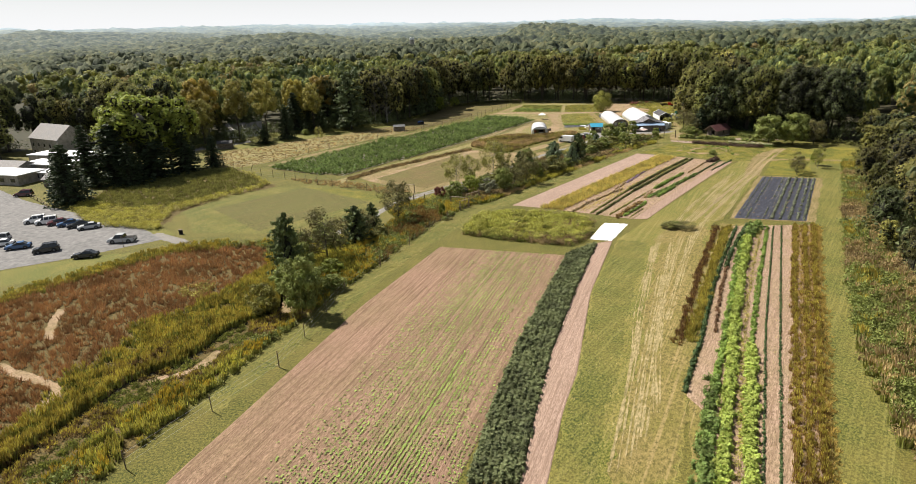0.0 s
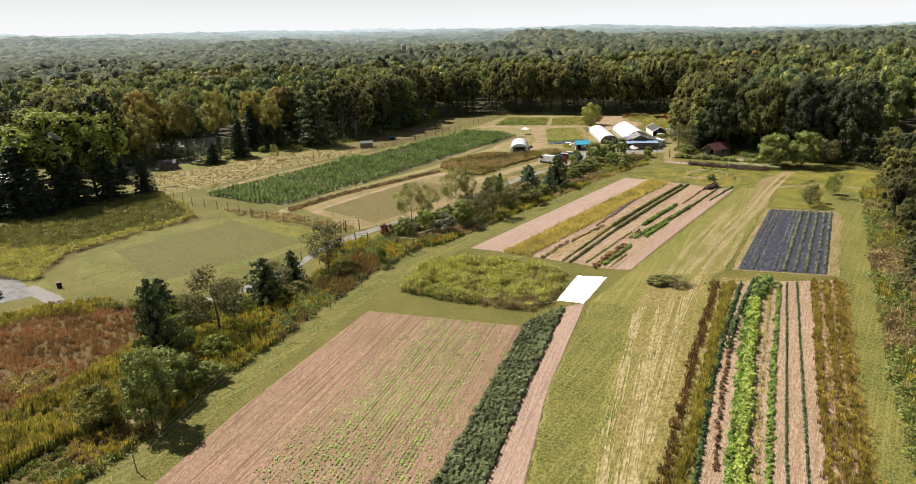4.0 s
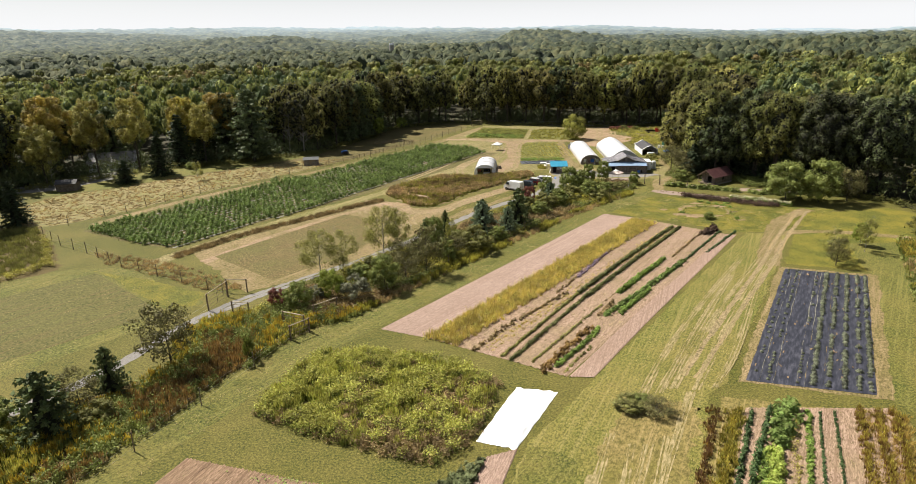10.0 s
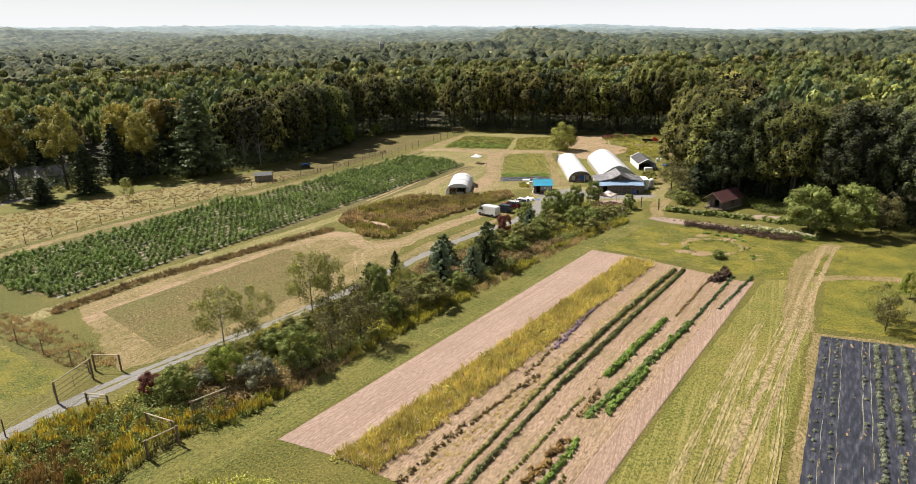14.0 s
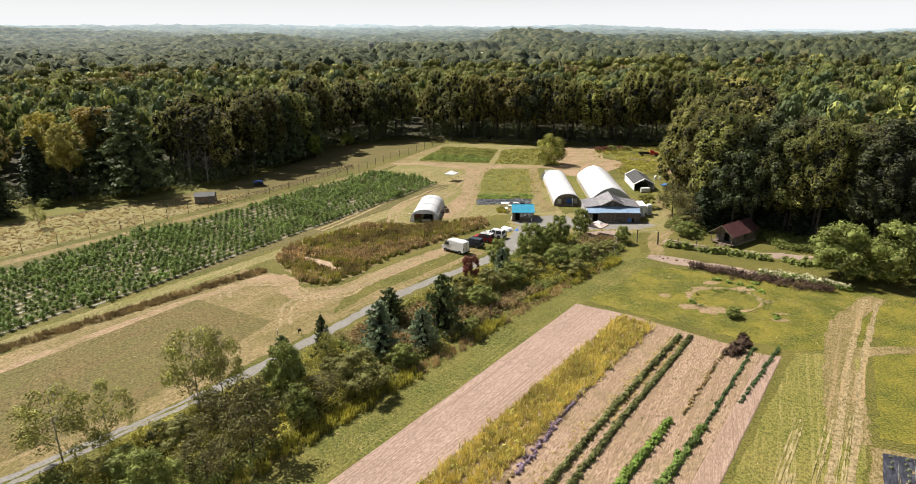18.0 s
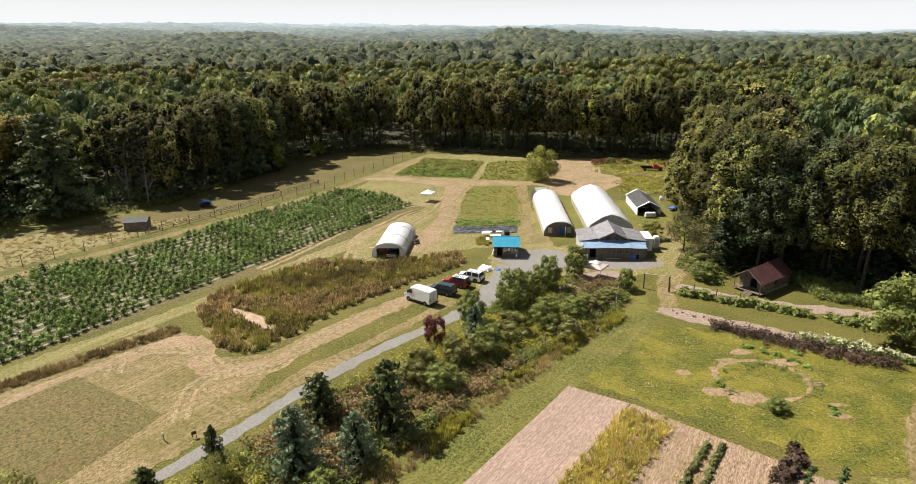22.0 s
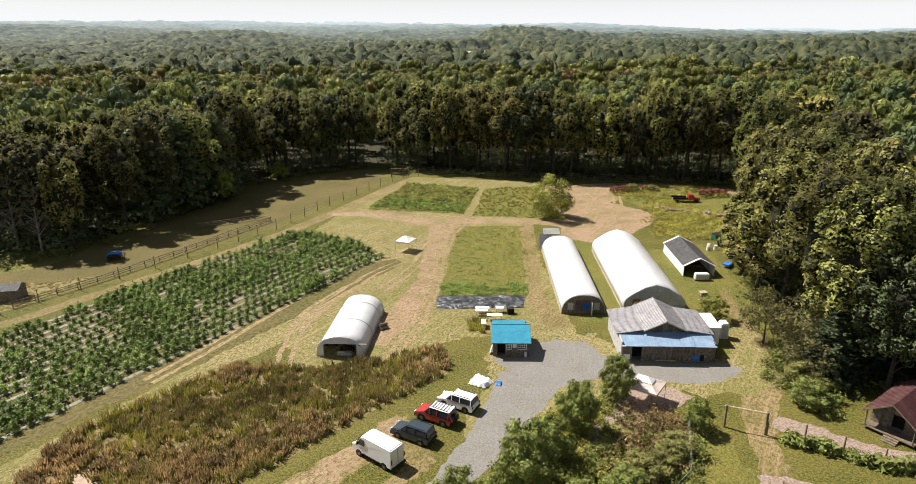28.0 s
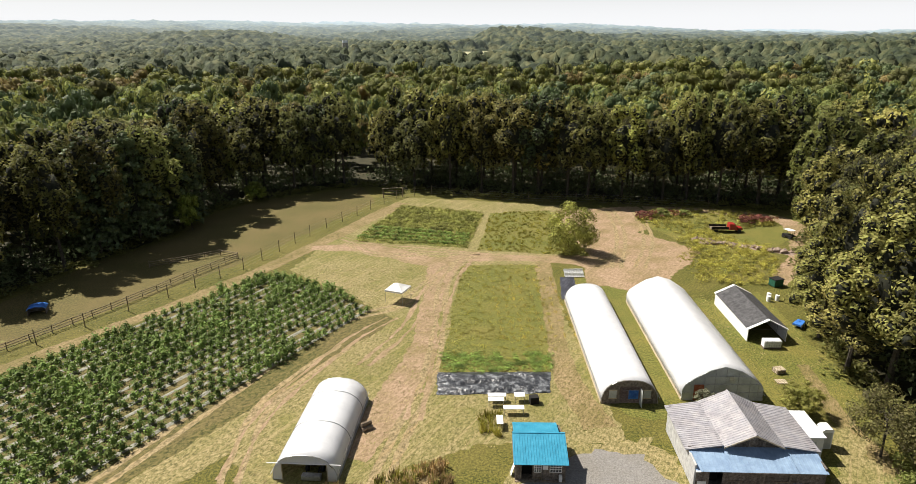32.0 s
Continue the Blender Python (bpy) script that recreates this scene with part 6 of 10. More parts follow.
p = fill([(70, 96), (58, 70), (40, 30), (22, -20), (4, -60), (110, -60), (150, 180), (126, 176), (100, 140)], 1 / 50)
p = p[away(p, CLEARING, 9)]
# deeper green hearts again, as painted inner shade
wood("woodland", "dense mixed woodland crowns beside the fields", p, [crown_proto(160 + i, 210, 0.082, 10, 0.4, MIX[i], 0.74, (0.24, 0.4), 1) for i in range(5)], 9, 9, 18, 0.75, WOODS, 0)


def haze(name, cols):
    """Far woods whose painted bluish haze glow grows with the distance from the farm."""
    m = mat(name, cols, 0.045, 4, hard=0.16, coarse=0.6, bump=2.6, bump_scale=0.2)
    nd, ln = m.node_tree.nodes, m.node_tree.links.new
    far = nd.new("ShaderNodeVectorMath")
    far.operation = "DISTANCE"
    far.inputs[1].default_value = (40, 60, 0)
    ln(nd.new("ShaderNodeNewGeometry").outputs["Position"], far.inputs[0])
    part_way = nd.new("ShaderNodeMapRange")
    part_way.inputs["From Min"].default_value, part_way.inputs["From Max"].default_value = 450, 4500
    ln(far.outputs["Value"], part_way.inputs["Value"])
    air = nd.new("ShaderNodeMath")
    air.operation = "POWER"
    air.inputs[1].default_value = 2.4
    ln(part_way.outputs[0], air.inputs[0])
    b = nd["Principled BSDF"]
    # emission stands in for the haze in the air
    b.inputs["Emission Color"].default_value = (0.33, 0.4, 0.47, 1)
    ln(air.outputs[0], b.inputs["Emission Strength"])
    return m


M_HAZE_GLOW = haze("haze_glow_woods", [(0.012, 0.02, 0.01), (0.046, 0.058, 0.026), (0.112, 0.112, 0.05)])


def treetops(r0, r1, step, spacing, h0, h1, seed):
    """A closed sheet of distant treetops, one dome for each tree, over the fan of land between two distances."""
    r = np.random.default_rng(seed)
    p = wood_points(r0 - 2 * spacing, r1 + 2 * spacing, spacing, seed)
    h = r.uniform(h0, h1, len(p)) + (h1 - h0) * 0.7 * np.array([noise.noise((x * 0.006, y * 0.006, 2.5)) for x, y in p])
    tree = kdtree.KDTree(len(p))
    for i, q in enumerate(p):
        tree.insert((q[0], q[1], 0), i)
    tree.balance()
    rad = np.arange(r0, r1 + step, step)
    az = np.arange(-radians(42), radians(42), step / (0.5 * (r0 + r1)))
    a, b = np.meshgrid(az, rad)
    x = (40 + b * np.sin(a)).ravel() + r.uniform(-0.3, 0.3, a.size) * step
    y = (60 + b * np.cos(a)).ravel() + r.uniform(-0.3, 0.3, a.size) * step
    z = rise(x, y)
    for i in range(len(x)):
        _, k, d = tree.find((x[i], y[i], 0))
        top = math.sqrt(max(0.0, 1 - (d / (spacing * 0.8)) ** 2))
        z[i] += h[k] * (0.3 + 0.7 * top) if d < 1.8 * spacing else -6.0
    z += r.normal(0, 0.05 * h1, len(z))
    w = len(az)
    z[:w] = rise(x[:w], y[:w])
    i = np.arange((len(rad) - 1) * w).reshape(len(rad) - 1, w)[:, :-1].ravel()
    ob = raw("backdrop", np.stack([x, y, z], 1), np.stack([i, i + 1, i + w + 1, i + w], 1), [M_HAZE_GLOW])
    return tagged(ob, "blue-green wooded hills with painted haze glow on the horizon", "woodland", kind="structure")


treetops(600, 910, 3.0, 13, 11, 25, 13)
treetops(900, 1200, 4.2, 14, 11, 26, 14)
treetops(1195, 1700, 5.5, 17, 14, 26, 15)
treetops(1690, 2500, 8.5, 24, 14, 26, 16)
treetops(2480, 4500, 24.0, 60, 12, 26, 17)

# ---- low plants ----
GRASS_T = tuft_set(5, 20, 1.0, 0.55)
WEED_T = weed_set(5, 30)
GOLD_T = weed_set(5, 22, 0.55, 1.0, 0.15, 0, 1, 34, 0.08)
BUSH_T = weed_set(5, 52, 0.55, 1.0, 0.15)


def spire_set(n, stems, plumes):
    """Upright leafy stems with feathery plumes at their tops."""
    out = []
    for _ in range(n):
        v, f = blades(plumes, 0.5, 0.35, 0.13, 0.42)
        out.append(together((*blades(stems, 0.85, 0.3, 0.14, 0.4), 0), (v + [0, 0, 0.55], f, 1)))
    return out


SPIRE_T = spire_set(6, 20, 13)
FLUFF_T = weed_set(6, 60, 0.52, 0.95, 0.105, 0, 1, 42, 0.09)
# goldenrod block beside the white row cover
GOLDBLOCK = [(6.8, 134), (15, 132.5), (23, 130), (29, 124.3), (25.5, 113.5), (20.8, 110), (9.8, 114.2), (1, 119.5), (2.5, 127)]
q = fill(GOLDBLOCK, 3.6)
back = (q[:, 1] - 122) / 12
dry = np.clip(0.25 - 0.45 * back + 0.02 * (q[:, 0] - 14), 0.04, 0.8) > rng.uniform(size=len(q)) + 0.5 * np.array([noise.noise((x * 0.2, y * 0.2, 5.9)) for x, y in q])
gold, rest = q[~dry], q[dry]
fluffy = np.array([noise.noise((x * 0.35, y * 0.35, 8.1)) for x, y in gold]) > -0.08
scatter("goldenrod", FLUFF_T, gold[fluffy], rng.uniform(1.1, 1.7, fluffy.sum()), [M_FRESHWEED, M_BUD], "bushy bright yellow-green goldenrod stand", "wildflowers", tall=rng.uniform(0.9, 1.5, fluffy.sum()))
gold = gold[~fluffy]
scatter("goldenrod", SPIRE_T, gold, rng.uniform(0.9, 1.3, len(gold)), [M_FRESHWEED, M_BUD], "tall yellow-green flowering goldenrod stand", "wildflowers", tall=rng.uniform(0.8, 1.3, len(gold)) * (1.05 + 0.6 * np.array([noise.noise((x * 0.3, y * 0.3, 1.7)) for x, y in gold])))
scatter("weeds", BUSH_T, rest, rng.uniform(0.8, 1.2, len(rest)), [M_BROWNWEED], "dried brown and green weeds", "weeds", tall=rng.uniform(0.6, 1.2, len(rest)))
# dense cover strip
def strip_row(name, line, gap, side, size, tall, protos, mats, label, category="crop row"):
    """One row of plants along a bent line."""
    q = np.concatenate([along(a, b, gap, 0.5, side) for a, b in zip(line, line[1:])])
    return scatter(name, protos, q, rng.uniform(*size, len(q)), mats, label, category, tall=rng.uniform(*tall, len(q)))


def clump_set(n, k, leaf, top=None, shape=0.8):
    """Dense low plants, one metre wide and tall: leaves all round a closed leafy heart."""
    out = []
    for _ in range(n):
        d = rng.normal(size=(k, 3))
        d[:, 2] = np.abs(d[:, 2])
        d /= np.linalg.norm(d, axis=1)[:, None]
        c = d * [0.45, 0.45, 0.9] * rng.uniform(0.75, 1.1, (k, 1))
        c[:, :2] *= 1 - (1 - shape) * c[:, 2:3]
        sets = [(*leaves(c, leaf * rng.uniform(0.6, 1.3, k), d * 0.8 + [0, 0, 0.4], 0.6, long=2.0), 0), *core_cloud(np.array([[0, 0, 0.3, 1.0]]), 0.3, 0.42)]
        out.append(together(*sets))
    return out


CLUMP_T = clump_set(5, 34, 0.22)
for k in range(7):
    f = (k + 0.5) / 7
    line = [tuple(Vector(a).lerp(Vector(b), f)) for a, b in zip(COVER_L[:5], COVER_R[:5])]
    strip_row("cover_crop", line, 0.17, 0.14, (0.6, 0.95), (0.4, 0.85), CLUMP_T, [M_COVERLEAF], "dense grey-green cover crop row", "cover crop")
# lower beds, from the hayfield to the wood edge: row, size, height, makes
strip_row("dark_flowers", [(27.6, 70.5), (33.7, 82.3), (40.5, 96), (52.2, 117.9)], 0.3, 0.3, (0.5, 0.9), (0.5, 1.1), SPIRE_T, [M_RUSTROW, M_SEED], "rusty and dark brown seeding flower row")
strip_row("weeds", [(29.6, 71.1), (35.4, 82.2), (43.6, 98.1), (54.2, 117.6)], 0.16, 0.4, (0.7, 1.0), (0.6, 1.1), SPIRE_T, [M_WEED, M_OCHRE], "weedy golden-green row")
strip_row("dark_green_crop", [(24.6, 59.6), (30.5, 70.3), (39, 87.5), (47.5, 102.9), (55.9, 117.3)], 0.3, 0.1, (0.45, 0.75), (0.5, 0.9), CLUMP_T, [M_DARKROW], "dark green crop row")
strip_row("brown_crop", [(33.6, 73.2), (39.5, 85.5), (45, 96.4)], 0.45, 0.12, (0.5, 0.7), (0.4, 0.7), CLUMP_T, [M_SEED], "dried dark brown crop row")
strip_row("dark_green_crop", [(45, 96.4), (48.4, 102.8), (58, 117.5)], 0.75, 0.06, (0.8, 1.05), (1.0, 1.4), CLUMP_T, [M_DARKROW], "dark green spiky crop row")
strip_row("green_crop", [(20.6, 44), (29, 62)], 0.14, 0.4, (0.7, 1.0), (0.8, 1.2), CLUMP_T, [M_CROP], "dense tall dark green row")
strip_row("green_crop", [(29, 62), (32.8, 68.8), (41.1, 85.3), (51.2, 105.3), (54.5, 111)], 0.17, 0.22, (0.5, 0.8), (0.5, 0.9), CLUMP_T, [M_GREENROW], "leafy yellow-green row")
strip_row("lime_crop", [(22.2, 44), (31.3, 63.1), (37.2, 75.5), (46, 93.1), (55.2, 110.6)], 0.1, 0.3, (0.7, 1.0), (0.8, 1.2), CLUMP_T, [M_LIME], "bright lime-green feathery row")
strip_row("bush_crop", [(55.8, 111.2), (60.2, 118.2)], 0.2, 0.45, (1.0, 1.5), (1.2, 1.8), CLUMP_T, [M_CROP], "tall dark green bush row")
strip_row("weeds", [(23.7, 44), (38.5, 75.4), (50, 97.5), (60.6, 116.9)], 0.35, 0.22, (0.4, 0.7), (0.3, 0.6), WEED_T, [M_WEED], "drying weedy row")
strip_row("lime_crop", [(24.9, 44), (36.6, 69.2)], 0.1, 0.32, (0.7, 1.0), (0.7, 1.0), CLUMP_T, [M_LIME], "bright light-green row")
strip_row("green_crop", [(36.8, 69.6), (44.8, 85), (62, 117.2)], 0.17, 0.14, (0.45, 0.7), (0.35, 0.6), CLUMP_T, [M_GREENROW], "mid-green row")
for line in ([(26.0, 44), (41.3, 75.1), (63.1, 117)], [(27.6, 44), (43.2, 75), (64.7, 116.9)]):
    strip_row("green_crop", line, 0.2, 0.05, (0.28, 0.45), (0.25, 0.45), CLUMP_T, [M_DARKROW], "thin dark green row on pale soil")
for line in ([(29.0, 44), (45.1, 74.8), (54.2, 92.3), (67.6, 117.2)], [(30.3, 44), (46.7, 74.7), (56, 92.2), (69.2, 116.8)], [(31.5, 44), (48, 74.6), (57.3, 92), (70.9, 116.4)]):
    strip_row("brown_crop", line, 0.2, 0.24, (0.5, 0.85), (0.5, 1.1), SPIRE_T, [M_RUSTROW, M_OCHRE], "tall dried rusty-brown crop row")
    strip_row("straw_grass", [(x + 0.75, y - 0.3) for x, y in line], 0.19, 0.35, (0.6, 0.9), (0.3, 0.7), GRASS_T, [M_GOLDGRASS], "golden-brown grass between dried rows", "grass")

# upper beds: lines parallel to the bare field, at the distance s across from its right edge
def qline(s, t0=0.0, t1=1.0, near=(19.5, 137.2), far=(65.0, 193.0)):
    k = s / 22.0
    a = Vector(near).lerp(Vector((37.4, 125.8)), k)
    b = Vector(far).lerp(Vector((81.6, 178.8)), k)
    return (tuple(a.lerp(b, t0)), tuple(a.lerp(b, t1)))


q = np.concatenate([along(*qline(s, 0.0, 0.98), 0.24, 0.5, 0.3) for s in (0.5, 1.2, 1.9, 2.6, 3.6, 4.3, 5.0)])
scatter("straw_grass", GRASS_T, q, rng.uniform(0.8, 1.2, len(q)), [M_STRAW], "tall golden straw-coloured grass strip", "grass", tall=rng.uniform(0.6, 1.3, len(q)))
q = np.concatenate([along(*qline(s, 0.0, 0.98), 1.9, 0.5, 0.3) for s in (0.6, 1.6, 2.5, 3.4, 4.3, 5.0)])
scatter("weeds", WEED_T, q, rng.uniform(0.7, 1.1, len(q)), [M_WEED], "yellow-green weeds in golden grass", "weeds", tall=rng.uniform(0.6, 1.0, len(q)))
q = np.concatenate([along(*qline(s, 0.02, 0.96), 0.4, 0.5, 0.25) for s in (8.6, 9.3, 10.0)])
scatter("straw_grass", GRASS_T, q, rng.uniform(0.5, 0.9, len(q)), [M_STRAW], "low dry straw between the upper beds", "grass", tall=rng.uniform(0.15, 0.4, len(q)))
UPPER = [([(26.1, 132.7), (30.8, 139.4), (35.3, 144.2), (42, 151.6)], 0.3, 0.2, 0.7, M_BROWNWEED, "brown and green weedy row"), ([(44.8, 157.9), (55.3, 173.6)], 0.22, 0.16, 0.6, M_LAVENDER, "lavender-purple flowering row"), ([(40, 151), (45, 158.5)], 0.4, 0.2, 0.6, M_BROWNWEED, "brown seeding end of a flower row"),
         ([(29.7, 131.1), (43.6, 151)], 0.2, 0.08, 0.6, M_DARKWEED, "clipped grey-green row"), ([(43.6, 151), (57, 168.4), (70.7, 185.3)], 0.1, 0.12, 0.8, M_HEDGEROW, "dense clipped green hedge row"), ([(30.8, 130.1), (44.4, 149.4)], 0.2, 0.08, 0.7, M_HEDGEROW, "clipped green row"), ([(44.4, 149.4), (58.4, 167.5), (72.2, 185)], 0.1, 0.12, 0.75, M_HEDGEROW, "dense clipped grey-green hedge row"),
         ([(33.3, 129.3), (46.4, 146.4)], 0.26, 0.08, 0.5, M_DARKWEED, "low green row"), ([(47, 147.5), (61, 165)], 0.5, 0.15, 0.35, M_BROWNWEED, "low dry row"), ([(34.3, 127), (40.9, 136.1), (43, 138.8)], 0.18, 0.25, 0.85, M_RUSTROW, "rusty brown dried row"), ([(36.4, 128.1), (42.1, 135.5), (44.2, 138.7)], 0.18, 0.16, 0.7, M_GREENROW, "leafy green vegetable row"),
         ([(37.2, 126.8), (41.9, 133.2)], 0.4, 0.1, 0.55, M_DARKWEED, "patchy grey-green vegetable row"), ([(45.1, 142.4), (48.5, 147.7)], 0.25, 0.2, 0.7, M_BROWNWEED, "brown dried end of a vegetable row"), ([(50, 150.7), (62.5, 165.9)], 0.13, 0.2, 0.95, M_GREENROW, "leafy bright green vegetable row"), ([(45.8, 142.3), (53.4, 150.5), (65.7, 164.6)], 0.14, 0.18, 0.85, M_CROP, "leafy green vegetable row"),
         ([(48.1, 142.9), (55.5, 152)], 0.14, 0.18, 0.8, M_GREENROW, "leafy green vegetable row"), ([(64.3, 166.9), (75.8, 181.8)], 0.3, 0.15, 0.5, M_BROWNWEED, "low rusty dried row"), ([(65.7, 164.6), (79.4, 181.6)], 0.3, 0.1, 0.6, M_DARKROW, "mid-green vegetable row"), ([(71.5, 168.8), (82.3, 181)], 0.28, 0.1, 0.6, M_DARKROW, "mid-green vegetable row")]
for line, gap, side, sz, mt, lb in UPPER:
    strip_row("crop_row", line, gap, side, (0.5 * sz + 0.12, 0.8 * sz + 0.12), (0.55 * sz, 0.95 * sz), CLUMP_T, [mt], lb)
strip_row("purple_clump", [(75, 179.4), (79.4, 183.8)], 0.3, 0.4, (1.0, 1.4), (0.9, 1.4), CLUMP_T, [M_PURPLE], "dark purple bushy clump at the row end", "plant")

# seedlings in the big field
q = []
for i in range(56):
    f = (i + 0.5) / 56
    line = [tuple(Vector(a).lerp(Vector(b), f)) for a, b in zip([(-30.4, 42), (-28.2, 47.7), (-15.2, 85.8), (-3.6, 112.2)], [(-2.6, 42), (-0.4, 47.5), (12, 83), (19.3, 105)])]
    w = np.concatenate([along(a, b, 0.11, 0.5, 0.035) for a, b in zip(line, line[1:])])
    q.append(np.concatenate([w, np.full((len(w), 1), f)], 1))
q = np.concatenate(q)
green = np.array([noise.noise((x * 0.07, y * 0.04, 1.7)) + 0.6 * noise.noise((x * 0.4, y * 0.2, 4.7)) for x, y, _ in q])
far = np.clip((q[:, 1] - 50) / 55, 0, 1)
q = q[rng.uniform(size=len(q)) < (1.0 * np.exp(-((q[:, 2] - 0.72 + 0.08 * far) / 0.19) ** 2) + 0.12 * (q[:, 2] > 0.3)) * np.clip(1.0 + 1.0 * green, 0.15, 1) * (1 - 0.6 * far ** 3)][:, :2]
scatter("seedlings", [together((*leaves(rng.normal(size=(4, 3)) * [0.28, 0.28, 0.2] + [0, 0, 0.6], 0.6, np.array([0, 0, 2.4]), 0.7, long=1.8), 0)) for _ in range(4)], q, rng.uniform(0.15, 0.25, len(q)), [M_SEEDLING], "thin rows of bright green seedlings", "seedlings", z=np.full(len(q), 0.1), tall=rng.uniform(0.05, 0.09, len(q)))

# meadows
RUST_EDGE = [(-34.5, 104), (-37.4, 95.5), (-42.4, 86.4), (-47.9, 81.3), (-46.0, 74.7), (-50.1, 67.6), (-48.6, 58), (-50.5, 46)]
DITCH = [(-47, 44), (-45.1, 49.7), (-44.6, 53.4), (-43.7, 56.1), (-41.7, 61.7), (-40.6, 66.6), (-36.6, 69.3), (-34.5, 73.4), (-33.4, 79.0), (-29.8, 82.5), (-27.6, 85.6), (-29.1, 92.8), (-31.6, 100)]
RUSTM = [(-38, 117), *RUST_EDGE, (-66, 40), (-100, 50), (-98, 80), (-76, 92), (-67, 103), (-54, 116)]
PATHS = [band(smooth_line([(-62.6, 89.5), (-61, 84), (-58, 78.5)]), 1.6), band(smooth_line([(-66, 74), (-60.1, 71.4), (-56.4, 69.2), (-52.4, 67.4), (-49.2, 65.5), (-48.3, 63), (-48.8, 60)]), 1.3), band(smooth_line([(-25.9, 84.3), (-29.1, 94), (-30.3, 99.8)]), 1.7), band(smooth_line([(-38.6, 66.2), (-35.4, 67.6), (-33.2, 70), (-32.4, 73.6)]), 1.1), band(smooth_line(DITCH), 0.7)]
# the ditch is a flat dark strip that paints its shadow line
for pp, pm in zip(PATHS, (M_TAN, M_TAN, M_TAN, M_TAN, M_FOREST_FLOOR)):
    patch("meadow_path" if pm is M_TAN else "ditch_shade", pp, 0.03, pm, "trodden pale footpath through the meadow" if pm is M_TAN else "narrow ditch bed painted dark as its shadow line", 0.35, category="path" if pm is M_TAN else "ditch")


def off_paths(a):
    k = np.ones(len(a), bool)
    for pp in PATHS:
        k &= ~inside(a[:, 0], a[:, 1], pp)
    return k


q = fill(RUSTM, 2.0, keep=off_paths)
t = np.array([noise.noise((x * 0.06, y * 0.06, 0.3)) for x, y in q])
scatter("rust_grass", GRASS_T, q[t > -2], rng.uniform(0.9, 1.4, (t > -2).sum()), [M_RUST], "rusty red-brown tall meadow grass", "meadow grass", tall=rng.uniform(0.7, 1.2, (t > -2).sum()))
scatter("meadow_weeds", WEED_T, q[t <= -0.62], rng.uniform(0.7, 1.2, (t <= -0.62).sum()), [M_WEED], "green and yellow meadow weeds", "weeds", tall=rng.uniform(0.6, 1.1, (t <= -0.62).sum()))
NEARSCRUB = [(-16, 137), (-14, 144), (-9.8, 147), (-3, 145), (2, 147.5), (9, 146.5), (9.5, 144.2), (2.5, 140.8), (-0.5, 135.4), (-2.5, 130), (-12, 130)]
SCRUB = [(-54, 117.5), (-36, 118.5), (-27, 117.5), (-16, 124.5), (-12, 134), (-1.5, 137), (-3.2, 132), (-10.8, 113), (-21.8, 86), (-31, 60), (-36, 46), *RUST_EDGE[::-1], (-38, 115)]
q = fill(SCRUB, 2.5, keep=lambda a: off_paths(a) & (a[:, 1] > 46))
left_bank = inside(q[:, 0], q[:, 1], RUST_EDGE + DITCH)
g = q[left_bank]
dull = np.array([noise.noise((x * 0.15, y * 0.15, 7.7)) for x, y in g]) + (66 - g[:, 1]) * 0.02 > 0.12
b = g[dull]
g = g[~dull]
scatter("goldenrod", SPIRE_T, b, rng.uniform(1.0, 1.4, len(b)), [M_BROWNWEED, M_OCHRE], "fading brown and ochre goldenrod along a ditch", "wildflowers", tall=rng.uniform(0.9, 1.5, len(b)))
rim = np.concatenate([along((a[0] - 0.9, a[1] + 0.4), (c[0] - 0.9, c[1] + 0.4), 0.22, 0.4, 0.3) for a, c in zip(DITCH, DITCH[1:])])
scatter("goldenrod", SPIRE_T, rim, rng.uniform(1.0, 1.3, len(rim)), [M_SPIRE, M_OCHRE], "tall goldenrod leaning over a ditch", "wildflowers", tall=rng.uniform(1.4, 1.9, len(rim)))
scatter("goldenrod", SPIRE_T, g, rng.uniform(1.0, 1.4, len(g)), [M_SPIRE, M_OCHRE], "dense yellow-green goldenrod along a ditch", "wildflowers", tall=rng.uniform(0.9, 1.5, len(g)) * (1.0 + 0.4 * np.array([noise.noise((x * 0.2, y * 0.2, 3.7)) for x, y in g])))
q = q[~left_bank]
low = ~away(q, DITCH + DITCH[-2:0:-1], 5.5) & (q[:, 1] < 86)
g = q[low]
dull = np.array([noise.noise((x * 0.2, y * 0.2, 1.7)) for x, y in g]) > -0.05
scatter("weeds", SPIRE_T, g[dull], rng.uniform(0.9, 1.3, dull.sum()), [M_BROWNWEED, M_OCHRE], "fading brown weeds on the ditch bank", "weeds", tall=rng.uniform(0.4, 0.9, dull.sum()))
scatter("weeds", SPIRE_T, g[~dull], rng.uniform(0.9, 1.3, (~dull).sum()), [M_SHRUB, M_SPIRE], "low grass and weeds on the ditch bank", "weeds", tall=rng.uniform(0.2, 0.6, (~dull).sum()))
q = np.concatenate([q[~low], fill(NEARSCRUB, 2.6)])
t = np.array([noise.noise((x * 0.09, y * 0.09, 4.3)) for x, y in q]) + rng.normal(0, 0.12, len(q))
